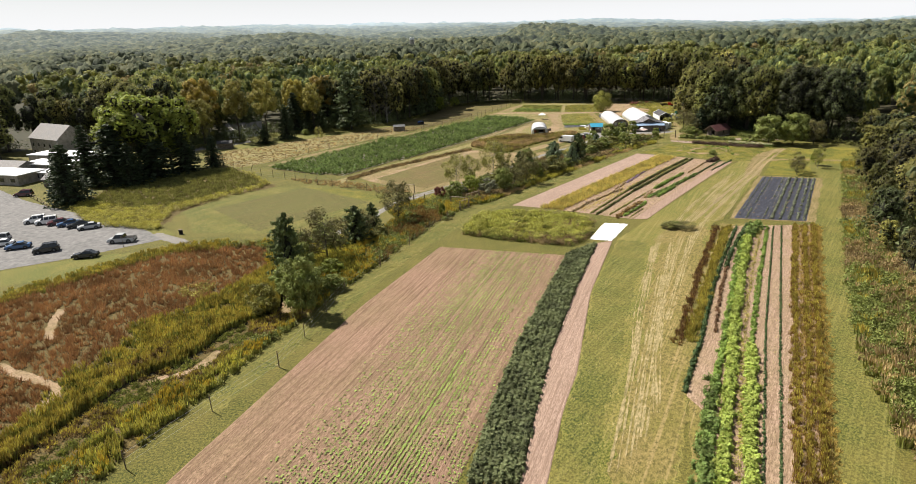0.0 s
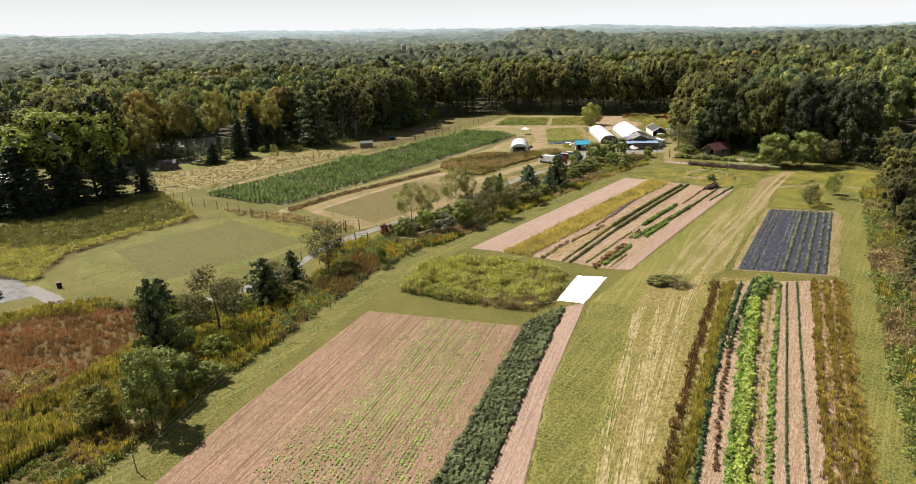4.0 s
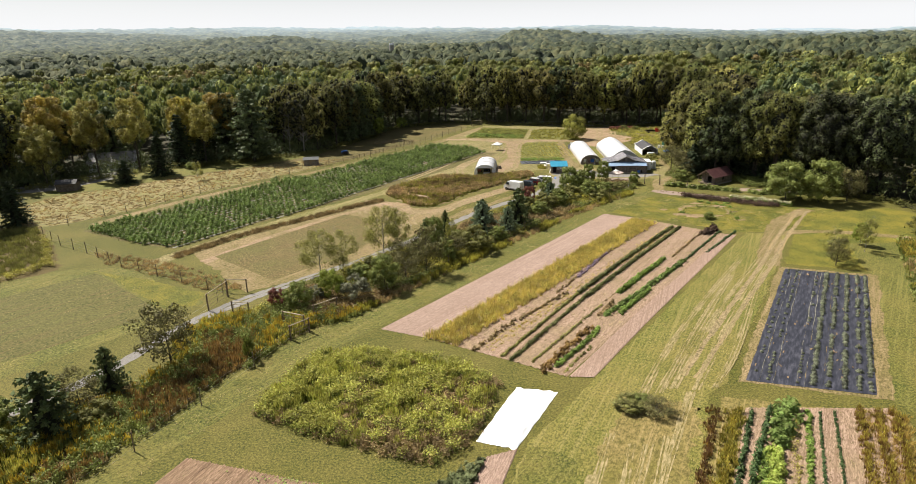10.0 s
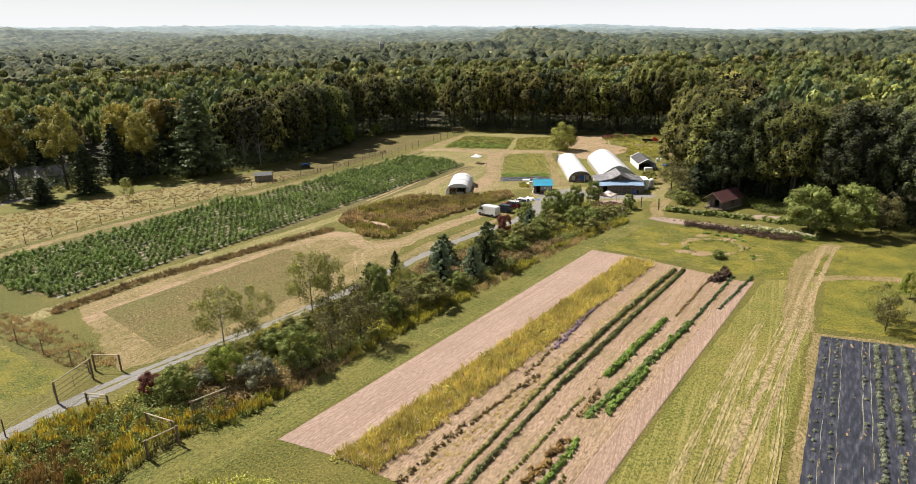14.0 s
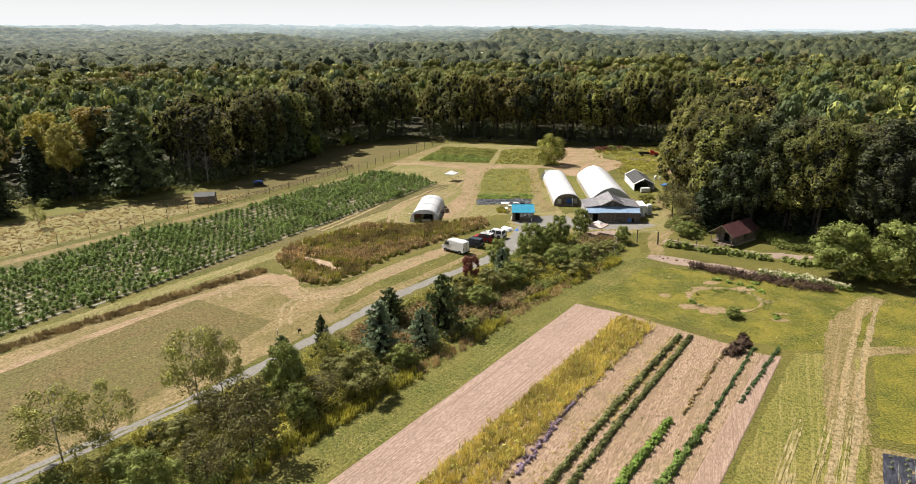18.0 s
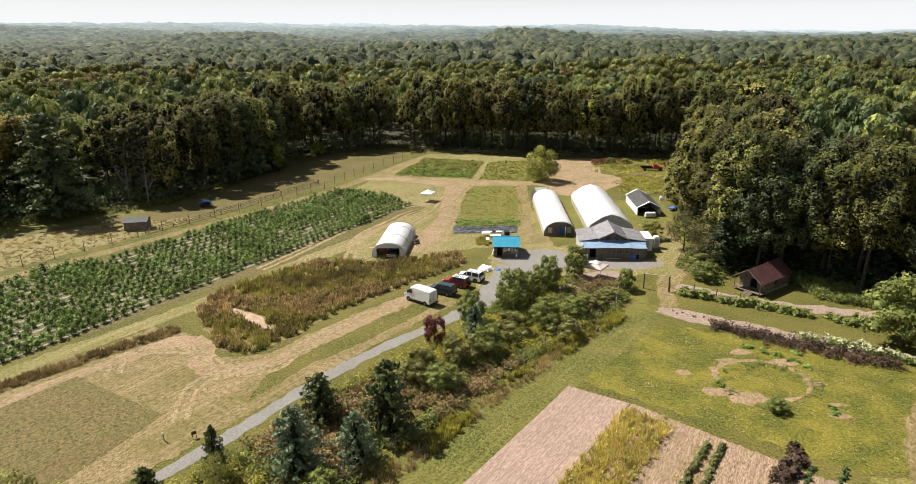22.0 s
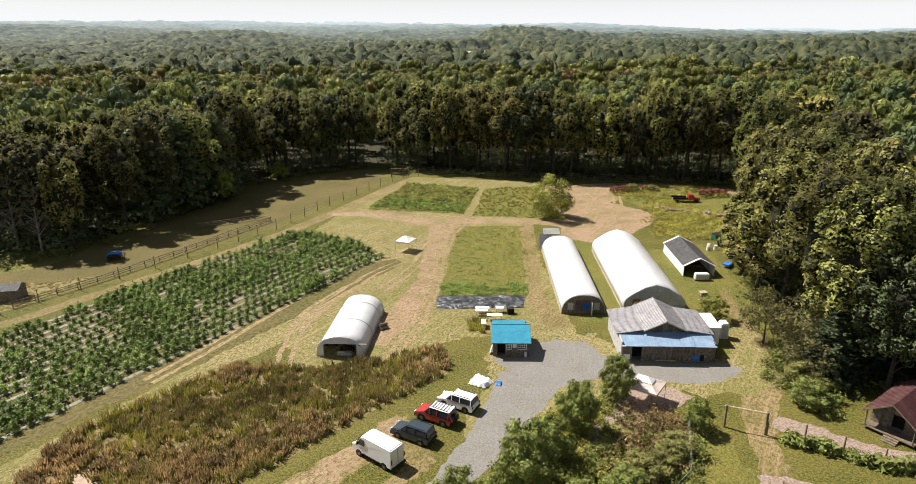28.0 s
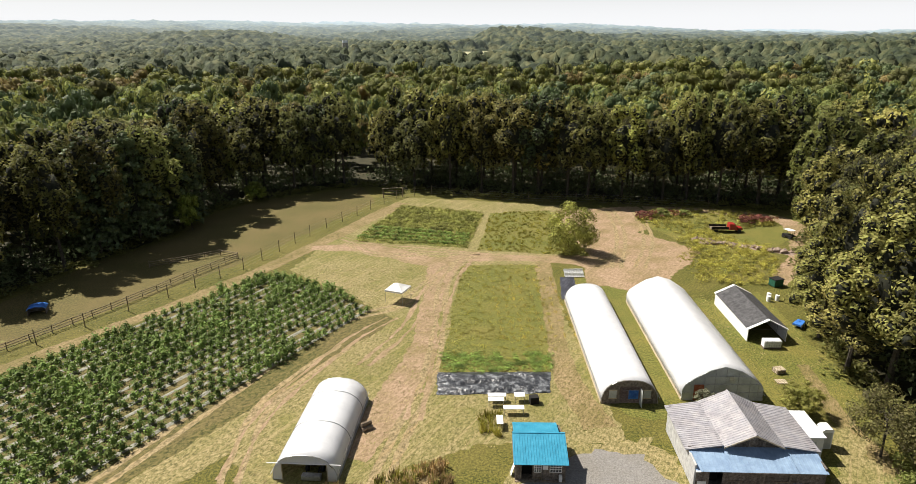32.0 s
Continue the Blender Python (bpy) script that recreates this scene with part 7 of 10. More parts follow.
for lo, hi, pr, mts, lb, nm in ((-9, -0.42, SPIRE_T, [M_BROWNWEED, M_RUSTROW], "dried brown and rusty hedgerow weeds", "weeds"), (-0.42, -0.18, BUSH_T, [M_SHRUB], "green hedgerow weeds", "weeds"), (-0.18, 0.17, SPIRE_T, [M_SPIRE, M_GOLD], "bright yellow flowering goldenrod", "goldenrod"), (0.17, 9, SPIRE_T, [M_SPIRE, M_SPIRE_TOP], "yellow-green goldenrod", "goldenrod")):
    s = q[(t > lo) & (t <= hi)]
    scatter(nm, pr, s, rng.uniform(0.9, 1.3, len(s)), mts, lb, "weeds", tall=rng.uniform(0.8, 1.5, len(s)))
LANE_HEDGE = [(-8, 146), (-2, 157), (4, 163.5), (11, 172), (22, 185.5), (30, 195), (37, 204), (45, 211.5), (51, 218.5), (57, 228), (62, 231.5), (72, 229), (76, 226), (70, 216.5), (58, 206), (47, 194), (36, 182), (25, 168), (14, 153), (7, 145), (-1, 139)]
q = fill(LANE_HEDGE, 1.9)
t = np.array([noise.noise((x * 0.08, y * 0.08, 9.3)) for x, y in q]) + rng.normal(0, 0.12, len(q))
for lo, hi, pr, mts, lb, nm in ((-9, -0.34, BUSH_T, [M_BROWNWEED], "dried brown hedgerow weeds", "weeds"), (-0.34, -0.06, BUSH_T, [M_SHRUB], "dark green hedgerow weeds", "weeds"), (-0.06, 0.16, BUSH_T, [M_WEED], "green hedgerow weeds", "weeds"), (0.16, 9, GOLD_T, [M_WEED, M_GOLD_GREEN], "yellow-green hedgerow goldenrod", "goldenrod")):
    s = q[(t > lo) & (t <= hi)]
    scatter(nm, pr, s, rng.uniform(0.9, 1.4, len(s)), mts, lb, "weeds", tall=rng.uniform(0.7, 1.4, len(s)))
q = fill(band([(9, 146.5), (26, 167.4), (48, 193), (59, 205), (70.5, 216)], 2.2), 3.0)
t = np.array([noise.noise((x * 0.12, y * 0.12, 5.3)) for x, y in q]) + rng.normal(0, 0.1, len(q))
scatter("goldenrod", SPIRE_T, q[t > -0.1], rng.uniform(0.8, 1.2, (t > -0.1).sum()), [M_WEED, M_GOLD_GREEN], "tall yellow-green weeds along the hedgerow", "weeds", tall=rng.uniform(0.6, 1.2, (t > -0.1).sum()))
scatter("brown_grass", GRASS_T, q[t <= -0.1], rng.uniform(0.8, 1.2, (t <= -0.1).sum()), [M_TANGRASS], "tall tan grass along the hedgerow", "meadow grass", tall=rng.uniform(0.5, 1.0, (t <= -0.1).sum()))
q = fill(band(smooth_line([(-92, 86), (-80, 89.5), (-72, 98), (-66, 106), (-57, 115.5), (-46, 118)]), 5.0), 2.2)
scatter("goldenrod", SPIRE_T, q, rng.uniform(0.9, 1.3, len(q)), [M_SPIRE, M_OCHRE], "yellow-green weeds between meadow and car park", "weeds", tall=rng.uniform(0.6, 1.2, len(q)))
WET = [(-97, 151), (-84, 136), (-66, 130), (-69, 145), (-52, 170), (-61, 184), (-72, 197), (-88, 196), (-99, 178)]
q = fill(WET, 1.8)
t = q[:, 0] * 0.5 + q[:, 1]
g = inside(q[:, 0], q[:, 1], [(-97, 158), (-80, 148), (-72, 150), (-54, 170), (-62, 184), (-72, 197), (-88, 196), (-99, 178)])
scatter("wet_grass", GRASS_T, q[g], rng.uniform(1.0, 1.5, g.sum()), [M_DARKWEED], "rank dark green wet-meadow grass", "meadow grass", tall=rng.uniform(0.7, 1.2, g.sum()))
scatter("goldenrod", GOLD_T, q[~g], rng.uniform(1.0, 1.5, (~g).sum()), [M_WEED, M_GOLD_GREEN], "yellow-green weeds at the meadow edge", "weeds", tall=rng.uniform(0.7, 1.2, (~g).sum()))
q = fill(POND, 2.6, keep=lambda a: ~inside(a[:, 0], a[:, 1], MUD))
t = np.array([noise.noise((x * 0.1, y * 0.1, 2.3)) for x, y in q]) + rng.normal(0, 0.12, len(q))
for lo, hi, pr, mts, tl, lb in ((-9, -0.28, SPIRE_T, [M_SPIRE, M_BROWNWEED], (0.6, 1.1), "yellow-green weeds round a dried pond"), (-0.28, -0.12, GRASS_T, [M_WEED], (1.0, 1.8), "green cattails round a dried pond"), (-0.12, 0.14, SPIRE_T, [M_SPIRE, M_TANGRASS], (0.7, 1.3), "tall tan seeding grass round a dried pond"), (0.14, 9, SPIRE_T, [M_BROWNWEED, M_REED], (0.7, 1.3), "reddish-brown tall grass round a dried pond")):
    s = q[(t > lo) & (t <= hi)]
    scatter("pond_grass", pr, s, rng.uniform(0.9, 1.4, len(s)), mts, lb, "meadow grass", tall=rng.uniform(*tl, len(s)))
q = fill([(-48, 177.5), (-37.5, 174.6), (-24, 167), (-10.5, 156.4), (-18.5, 156.6), (-26.3, 162.1), (-43.9, 171.7)], 1.5)
scatter("brown_grass", GRASS_T, q, rng.uniform(0.9, 1.3, len(q)), [M_TANGRASS], "tall tan and brown grass along the deer fence", "meadow grass", tall=rng.uniform(0.4, 0.9, len(q)))
q = fill(ROUGH, 1.0)
scatter("brown_grass", GRASS_T, q, rng.uniform(0.9, 1.4, len(q)), [M_TANGRASS], "patchy tan grass outside the deer fence", "meadow grass", tall=rng.uniform(0.2, 0.5, len(q)))
q = fill(band([(-31, 174), (-22.5, 187), (-6, 204), (5.5, 215)], 2.6), 3.5)
scatter("brown_grass", GRASS_T, q, rng.uniform(0.9, 1.3, len(q)), [M_BROWNWEED], "strip of tall brown grass beside the crop", "meadow grass", tall=rng.uniform(0.5, 1.0, len(q)))
SCRUB_R = [(79, 109), (101, 145), (114, 169), (110, 172), (97, 150), (74.6, 113), (59, 86), (48, 65), (40.6, 46), (48, 44), (56, 66), (70, 86)]
q = fill(SCRUB_R, 2.2)
t = np.array([noise.noise((x * 0.1, y * 0.1, 6.3)) for x, y in q]) + rng.normal(0, 0.1, len(q))
for lo, hi, pr, mts, lb in ((-9, -0.3, BUSH_T, [M_BROWNWEED], "brown scrub weeds at the wood edge"), (-0.3, 0.02, SPIRE_T, [M_SPIRE, M_TANGRASS], "tan seeding weeds at the wood edge"), (0.02, 0.3, BUSH_T, [M_SHRUB], "green scrub weeds at the wood edge"), (0.3, 9, SPIRE_T, [M_SHRUB, M_OCHRE], "fading goldenrod at the wood edge")):
    s = q[(t > lo) & (t <= hi)]
    scatter("scrub_weeds", pr, s, rng.uniform(1.0, 1.7, len(s)), mts, lb, "weeds", tall=rng.uniform(0.7, 1.9, len(s)))

# ---- buildings ----
def arch(w, h, n=14, flat=0.0):
    """Points of a hoop w wide and h high, from its left foot to its right foot."""
    out = []
    for i in range(n + 1):
        a = math.pi * (1 - i / n)
        c, s = math.cos(a), math.sin(a)
        out.append((w / 2 * math.copysign(abs(c) ** 0.85, c), h * s ** 0.8))
    return out


def shell(name, prof, y0, y1, material, parent, label="", t=0.04):
    """A thin roof of the given cross-section from y0 to y1."""
    bm = bmesh.new()
    ny = max(2, int((y1 - y0) / 1.5))
    rows = []
    for k, s in ((0, 1.0), (1, None)):
        grid = []
        for j in range(ny + 1):
            y = y0 + (y1 - y0) * j / ny
            ring = []
            for i, (x, z) in enumerate(prof):
                a, b = prof[max(0, i - 1)], prof[min(len(prof) - 1, i + 1)]
                d = Vector((a[1] - b[1], 0, b[0] - a[0])).normalized()
                sag = 0.0 if j % 2 == 0 else -0.02
                ring.append(bm.verts.new(Vector((x, y, z)) + d * (sag - k * t)))
            grid.append(ring)
        rows.append(grid)
    for k, grid in enumerate(rows):
        for j in range(ny):
            for i in range(len(prof) - 1):
                q = [grid[j][i], grid[j + 1][i], grid[j + 1][i + 1], grid[j][i + 1]]
                bm.faces.new(q if k == 0 else q[::-1])
    for j in range(ny):
        for i in (0, len(prof) - 1):
            bm.faces.new((rows[0][j][i], rows[0][j + 1][i], rows[1][j + 1][i], rows[1][j][i]))
    for j in (0, ny):
        for i in range(len(prof) - 1):
            bm.faces.new((rows[0][j][i], rows[0][j][i + 1], rows[1][j][i + 1], rows[1][j][i]))
    bmesh.ops.recalc_face_normals(bm, faces=bm.faces[:])
    return part(name, bm, material, parent, label, True)


def hoop(parent, prof, y, r=0.035, name="hoop"):
    bm = bmesh.new()
    tube(bm, [(x, y, z) for x, z in prof], r, 5)
    return part(name, bm, M_STEEL, parent)


def end_wall(parent, prof, y, material, x0, x1, zt, label=""):
    """An end wall under a hoop with a doorway from x0 to x1, zt high."""
    za, zb = (float(np.interp(v, [p[0] for p in prof], [p[1] for p in prof])) for v in (x0, x1))
    for pts in ([(prof[0][0], 0)] + [p for p in prof if p[0] < x0 and p[1] > 0] + [(x0, za), (x0, 0)], [(x1, 0), (x1, zb)] + [p for p in prof if p[0] > x1 and p[1] > 0] + [(prof[-1][0], 0)]):
        solid("end_panel", [(x, y, z) for x, z in pts], (0, 0.06, 0), material, parent, label)
    mid = [(x, y, z) for x, z in prof if x0 < x < x1]
    solid("transom", [(x0, y, zt), (x0, y, za)] + mid + [(x1, y, zb), (x1, y, zt)], (0, 0.06, 0), material, parent, label)


def tunnel(x, y, rz, w, h, length, label, kind):
    t = thing("hoop_house", pose(x, y, 0, 0, 0, rz), label, "greenhouse")
    prof = arch(w, h) if kind != "gothic" else [(-w / 2, 0), (-w / 2, 1.5), (-w / 2 + 0.35, 2.2), (-w * 0.36, 2.9), (-w * 0.2, h - 0.55), (0, h), (w * 0.2, h - 0.55), (w * 0.36, 2.9), (w / 2 - 0.35, 2.2), (w / 2, 1.5), (w / 2, 0)]
    shell("film_cover", prof, 0, length, M_FILM, t, "white translucent greenhouse film")
    inner = [(px * 0.985, pz * 0.985) for px, pz in prof]
    outer = [(px * 1.006, pz * 1.006 + 0.01) for px, pz in prof]
    n = max(3, int(length / 2.4))
    for i in range(n + 1):
        hoop(t, outer if kind == "low" and i % 2 == 0 else inner, length * i / n, 0.03)
    for s in (-1, 1):
        boxpart("baseboard", s * (w / 2 + 0.03) - 0.03, s * (w / 2 + 0.03) + 0.03, 0, length, 0, 0.3, M_LUMBER if kind != "low" else M_STEEL, t)
        rodpart("roll_up_bar", (s * (w / 2 + 0.06), -0.3, 0.9), (s * (w / 2 + 0.06), length + 0.3, 0.9), 0.03, M_STEEL, t)
    return t, prof


# low open tunnel with a tractor inside
t, prof = tunnel(33.75, 243.6, -6.5, 6.3, 2.85, 14.0, "low white plastic hoop house with an open front", "low")
end_wall(t, prof, 14.0 - 0.1, M_ENDFILM, -1.0, 1.0, 1.9)
solid("front_film", [(x, 0.02, z) for x, z in prof if z > 1.95] + [(2.2, 0.02, 1.95), (-2.2, 0.02, 1.95)], (0, 0.03, 0), M_FILM, t, "white film above the open front")
for s in (-1, 1):
    solid("front_wing", [(s * 3.1, 0.02, 0), (s * 3.08, 0.02, 0.9), (s * 2.8, 0.02, 1.45), (s * 2.2, 0.02, 1.95), (s * 2.2, 0.02, 0)], (0, 0.03, 0), M_FILM, t)
    rodpart("door_post", (s * 2.2, 0, 0), (s * 2.2, 0, 1.98), 0.05, M_LUMBER, t)
rodpart("lintel", (-3.6, -0.05, 1.95), (3.6, -0.05, 1.95), 0.045, M_WHITE, t)
# low white tunnel with dark end wall
t, prof = tunnel(68.45, 254.6, -3.5, 6.5, 3.05, 28.6, "long white plastic hoop house with a dark boarded end", "round")
end_wall(t, prof, 0.0, M_WOOD, -1.15, 1.15, 2.2, "dark weathered end boards")
end_wall(t, prof, 28.5, M_ENDFILM, -1.0, 1.0, 2.0)
for s in (-1, 1):
    boxpart("end_window", s * 1.95 - 0.42, s * 1.95 + 0.42, -0.05, 0.0, 0.75, 1.75, M_ENDFILM, t, "pale plastic window")
    for z in (0.72, 1.78):
        boxpart("window_trim", s * 1.95 - 0.48, s * 1.95 + 0.48, -0.07, 0.0, z - 0.04, z + 0.04, M_LUMBER, t)
boxpart("open_door", 1.12, 1.18, -0.95, 0.0, 0.05, 2.1, M_ENDFILM, t, "plastic-covered door standing open")
boxpart("earth_floor", -3.1, 3.1, 0.1, 28.4, 0.0, 0.05, M_MULCH, t)
t = thing("blue_tarp", pose(68.2, 254.45, 0, 0, 0, -3.5), "bright blue tarpaulin hung in the open tunnel end", "tarp")
bm = bmesh.new()
hang = [[bm.verts.new((0.14 * a, -0.05 - 0.05 * math.sin(1.7 * a + 0.4 * b), 0.75 + 0.16 * b)) for b in range(8)] for a in range(9)]
for a in range(8):
    for b in range(7):
        bm.faces.new((hang[a][b], hang[a + 1][b], hang[a + 1][b + 1], hang[a][b + 1]))
bmesh.ops.solidify(bm, geom=bm.faces[:], thickness=0.02)
part("sheet", bm, M_BLUETARP, t)
rodpart("line", (-0.6, -0.02, 1.87), (1.6, -0.02, 1.87), 0.02, M_STEEL, t)
# high tunnel
t, prof = tunnel(79.2, 254.6, -4.0, 9.2, 4.4, 27.5, "large white gothic high tunnel with a framed plastic end", "gothic")
end_wall(t, prof, 0.0, M_ENDFILM, -3.3, -2.2, 2.1, "grey translucent end sheet")
boxpart("end_door", -3.3, -2.2, -0.06, 0.0, 0.02, 2.1, M_RUSTY, t, "brown wooden door")
for xq in (-3.35, -2.15, -1.0, 0.2, 1.6, 3.0, 4.0):
    zt = np.interp(xq, [q[0] for q in prof[1:-1]], [q[1] for q in prof[1:-1]])
    rodpart("end_stud", (xq, -0.04, 0), (xq, -0.04, zt), 0.035, M_STEEL, t)
for zq, wq in ((1.1, 4.55), (2.15, 4.2), (3.2, 2.9)):
    rodpart("end_rail", (-wq, -0.05, zq), (wq, -0.05, zq), 0.035, M_STEEL, t)
boxpart("vent_box", 0.5, 1.15, -0.12, 0.0, 2.6, 3.2, M_STEEL, t, "square metal vent")
end_wall(t, prof, 27.4, M_ENDFILM, -1.0, 1.0, 2.0)


def sheet_roof(name, a, b, c, d, material, parent, label="", t=0.05, ribs=0, across=True):
    """A roof slab over the corners a b c d (eave left, eave right, top right, top left), with standing ribs down the slope."""
    bm = bmesh.new()
    a, b, c, d = map(Vector, (a, b, c, d))
    n = (b - a).cross(d - a).normalized()
    n = n if n.z > 0 else -n
    prism(bm, [a - n * t, b - n * t, c - n * t, d - n * t], n * t)
    bmesh.ops.recalc_face_normals(bm, faces=bm.faces[:])
    roof = part(name, bm, material, parent, label)
    for i in range(ribs):
        f = (i + 0.5) / ribs
        p, q = a.lerp(b, f), d.lerp(c, f)
        w = (b - a).normalized() * 0.025
        solid("rib", [p - w, p + w, q + w, q - w], n * 0.03, material, roof)
    return roof


def boards(parent, x0, x1, y, z0, z1, w, material, name="board", gap=0.012, skip=(), depth=0.03, top=None):
    """Upright boards along x at y; skip: openings (x0, x1, z0, z1) left free."""
    n = max(1, round((x1 - x0) / w))
    for i in range(n):
        a, b = x0 + (x1 - x0) * i / n, x0 + (x1 - x0) * (i + 1) / n - gap
        zt = top((a + b) / 2) if top else z1
        spans = [(z0, zt)]
        for sx0, sx1, sz0, sz1 in skip:
            if sx0 < (a + b) / 2 < sx1:
                spans = [s for p in spans for s in ((p[0], min(p[1], sz0)), (max(p[0], sz1), p[1])) if s[1] - s[0] > 0.02]
        for p, q in spans:
            boxpart(name, a, b, y - depth - rng.uniform(0, 0.012), y, p, q, material, parent)


# barn: raised middle bay, lower wings, blue lean-to in front
def barn():
    t = thing("barn", pose(75.9, 239.9, 0, 0, 0, -5.0), "weathered wooden barn with grey ribbed metal roof and blue lean-to", "barn")
    x0, x1, yb = -5.9, 5.9, 9.0
    boxpart("floor_slab", x0, x1, -0.05, yb, 0, 0.08, M_GRAVEL, t)
    # front lean-to wall
    ops = [(-4.6, -3.35, 0.0, 2.1), (-2.9, -1.6, 1.15, 1.95), (1.1, 2.6, 1.15, 1.95), (4.0, 4.65, 0.1, 1.0)]
    boards(t, -5.75, 5.75, 0.0, 0.08, 2.25, 0.24, M_WOOD, skip=ops)
    for a, b, c, d in ops[1:3]:
        boxpart("shutter", a + 0.03, b - 0.03, -0.01, 0.03, c + 0.02, d - 0.02, M_WOOD, t, "closed weathered shutter")
        for e, g, k, m in ((a - 0.07, b + 0.07, c - 0.08, c), (a - 0.07, b + 0.07, d, d + 0.08)):
            boxpart("shutter_trim", e, g, -0.07, -0.035, k, m, M_POST, t)
    # near-black panel stands in for the shade inside the doorway
    boxpart("door_shade_panel", -4.6, -3.35, 1.2, 1.25, 0.08, 2.1, M_DARK, t, "near-black panel painted as the shade in a doorway")
    boxpart("hatch", 4.0, 4.65, 0.02, 0.06, 0.1, 1.0, M_DARK, t, "dark low hatch")
    boxpart("blue_panel", 3.1, 3.9, -0.08, -0.045, 0.15, 0.95, M_BLUETARP, t, "dark blue panel")
    boxpart("white_panel", -5.6, -4.8, -0.09, -0.045, 0.1, 1.0, M_PALEROOF, t, "pale grey panel beside the doorway")
    boxpart("skirt_board", -1.5, 1.0, -0.1, -0.045, 0.1, 0.25, M_LUMBER, t)
    # lean-to roof in three blue sheets
    sheet_roof("lean_to_roof", (-5.9, -0.35, 2.3), (-2.7, -0.35, 2.32), (-2.7, 2.5, 2.95), (-5.9, 2.5, 2.9), M_BLUE, t, "pale blue ribbed metal", ribs=8)
    sheet_roof("lean_to_roof", (-2.75, -0.5, 2.42), (3.2, -0.5, 2.42), (3.2, 2.6, 3.1), (-2.75, 2.6, 3.1), M_BLUE, t, "pale blue ribbed metal", ribs=15)
    sheet_roof("lean_to_roof", (3.15, -0.35, 2.3), (5.95, -0.35, 2.28), (5.95, 2.5, 2.9), (3.15, 2.5, 2.95), M_BLUE, t, "pale blue ribbed metal", ribs=7)
    boxpart("fascia", -2.75, 3.2, -0.53, -0.49, 2.22, 2.4, M_WOOD, t)
    # upper front walls
    boards(t, -5.9, -2.6, 2.4, 2.3, 3.05, 0.3, M_WOOD)
    boards(t, 2.6, 5.9, 2.4, 2.3, 3.05, 0.3, M_WOOD)
    boards(t, -2.6, 2.6, 2.4, 2.6, 4.6, 0.26, M_WOOD, top=lambda x: 4.55 - abs(x) * 0.46)
    for s in (-1, 1):
        boxpart("side_wall", s * 5.85 - 0.08, s * 5.85 + 0.08, 0, yb, 0.08, 2.6 if s > 0 else 2.75, M_OLDWHITE if s < 0 else M_WOOD, t, "pale painted side wall" if s < 0 else "weathered boarded side wall")
    boxpart("back_wall", -5.85, 5.85, yb - 0.1, yb, 0.08, 3.0, M_WOOD, t)
    solid("back_gable", [(-2.6, yb - 0.1, 3.0), (2.6, yb - 0.1, 3.0), (0, yb - 0.1, 4.55)], (0, 0.1, 0), M_WOOD, t)
    # shingled roofs, in courses
    for s in (-1, 1):
        part("wing_roof", slab((s * 6.25, 2.05, 2.85), (s * 6.25, yb + 0.3, 2.85), (s * 2.5, yb + 0.3, 3.45), (s * 2.5, 2.05, 3.45), 0.08), M_GREYMETAL, t, "grey ribbed metal wing roof")
        sheet_roof("roof_sheet", (s * 6.27, 2.0, 2.9), (s * 6.27, yb + 0.33, 2.9), (s * 2.5, yb + 0.33, 3.5), (s * 2.5, 2.0, 3.5), M_GREYMETAL, t, "grey ribbed metal roofing", ribs=24)
        part("bay_roof", slab((s * 2.75, 1.75, 3.42), (s * 2.75, yb + 0.4, 3.42), (0, yb + 0.4, 4.75), (0, 1.75, 4.75), 0.08), M_GREYMETAL, t, "grey ribbed metal gable roof")
        sheet_roof("roof_sheet", (s * 2.77, 1.72, 3.47), (s * 2.77, yb + 0.42, 3.47), (0, yb + 0.42, 4.81), (0, 1.72, 4.81), M_GREYMETAL, t, "grey ribbed metal roofing", ribs=24)
        solid("barge_board", [(s * 2.78, 1.7, 3.3), (s * 2.78, 1.7, 3.46), (0, 1.7, 4.8), (0, 1.7, 4.62)], (0, 0.05, 0), M_LUMBER, t)
    rodpart("ridge_cap", (0, 1.7, 4.84), (0, yb + 0.42, 4.84), 0.08, M_GREYMETAL, t)
    boxpart("gutter", -5.95, -5.5, -0.42, -0.3, 2.25, 2.36, M_WHITE, t)
    return t


def slab(a, b, c, d, th):
    bm = bmesh.new()
    n = (Vector(b) - Vector(a)).cross(Vector(d) - Vector(a)).normalized()
    if n.z < 0:
        n = -n
    prism(bm, [Vector(p) - n * th for p in (a, b, c, d)], n * th)
    bmesh.ops.recalc_face_normals(bm, faces=bm.faces[:])
    return bm


barn()
# white cold room and tank beside the barn
t = thing("cold_room", pose(83.3, 246.2, 0, 0, 0, -5), "small white box-shaped cold room beside the barn", "shed")
boxpart("body", -1.2, 1.2, -2.2, 2.2, 0, 2.5, M_WHITE, t)
boxpart("roof", -1.35, 1.35, -2.3, 2.3, 2.504, 2.6, M_PALEROOF, t, "white flat roof")
boxpart("door", -0.5, 0.5, -2.24, -2.2, 0.1, 2.0, M_ENDFILM, t)
t = thing("portable_toilet", pose(85.8, 246.0, 0, 0, 0, -5), "pale grey portable toilet beside the barn", "toilet cabin")
boxpart("cabin", -0.55, 0.55, -0.55, 0.55, 0, 2.1, M_PALEROOF, t, bevel=0.04)
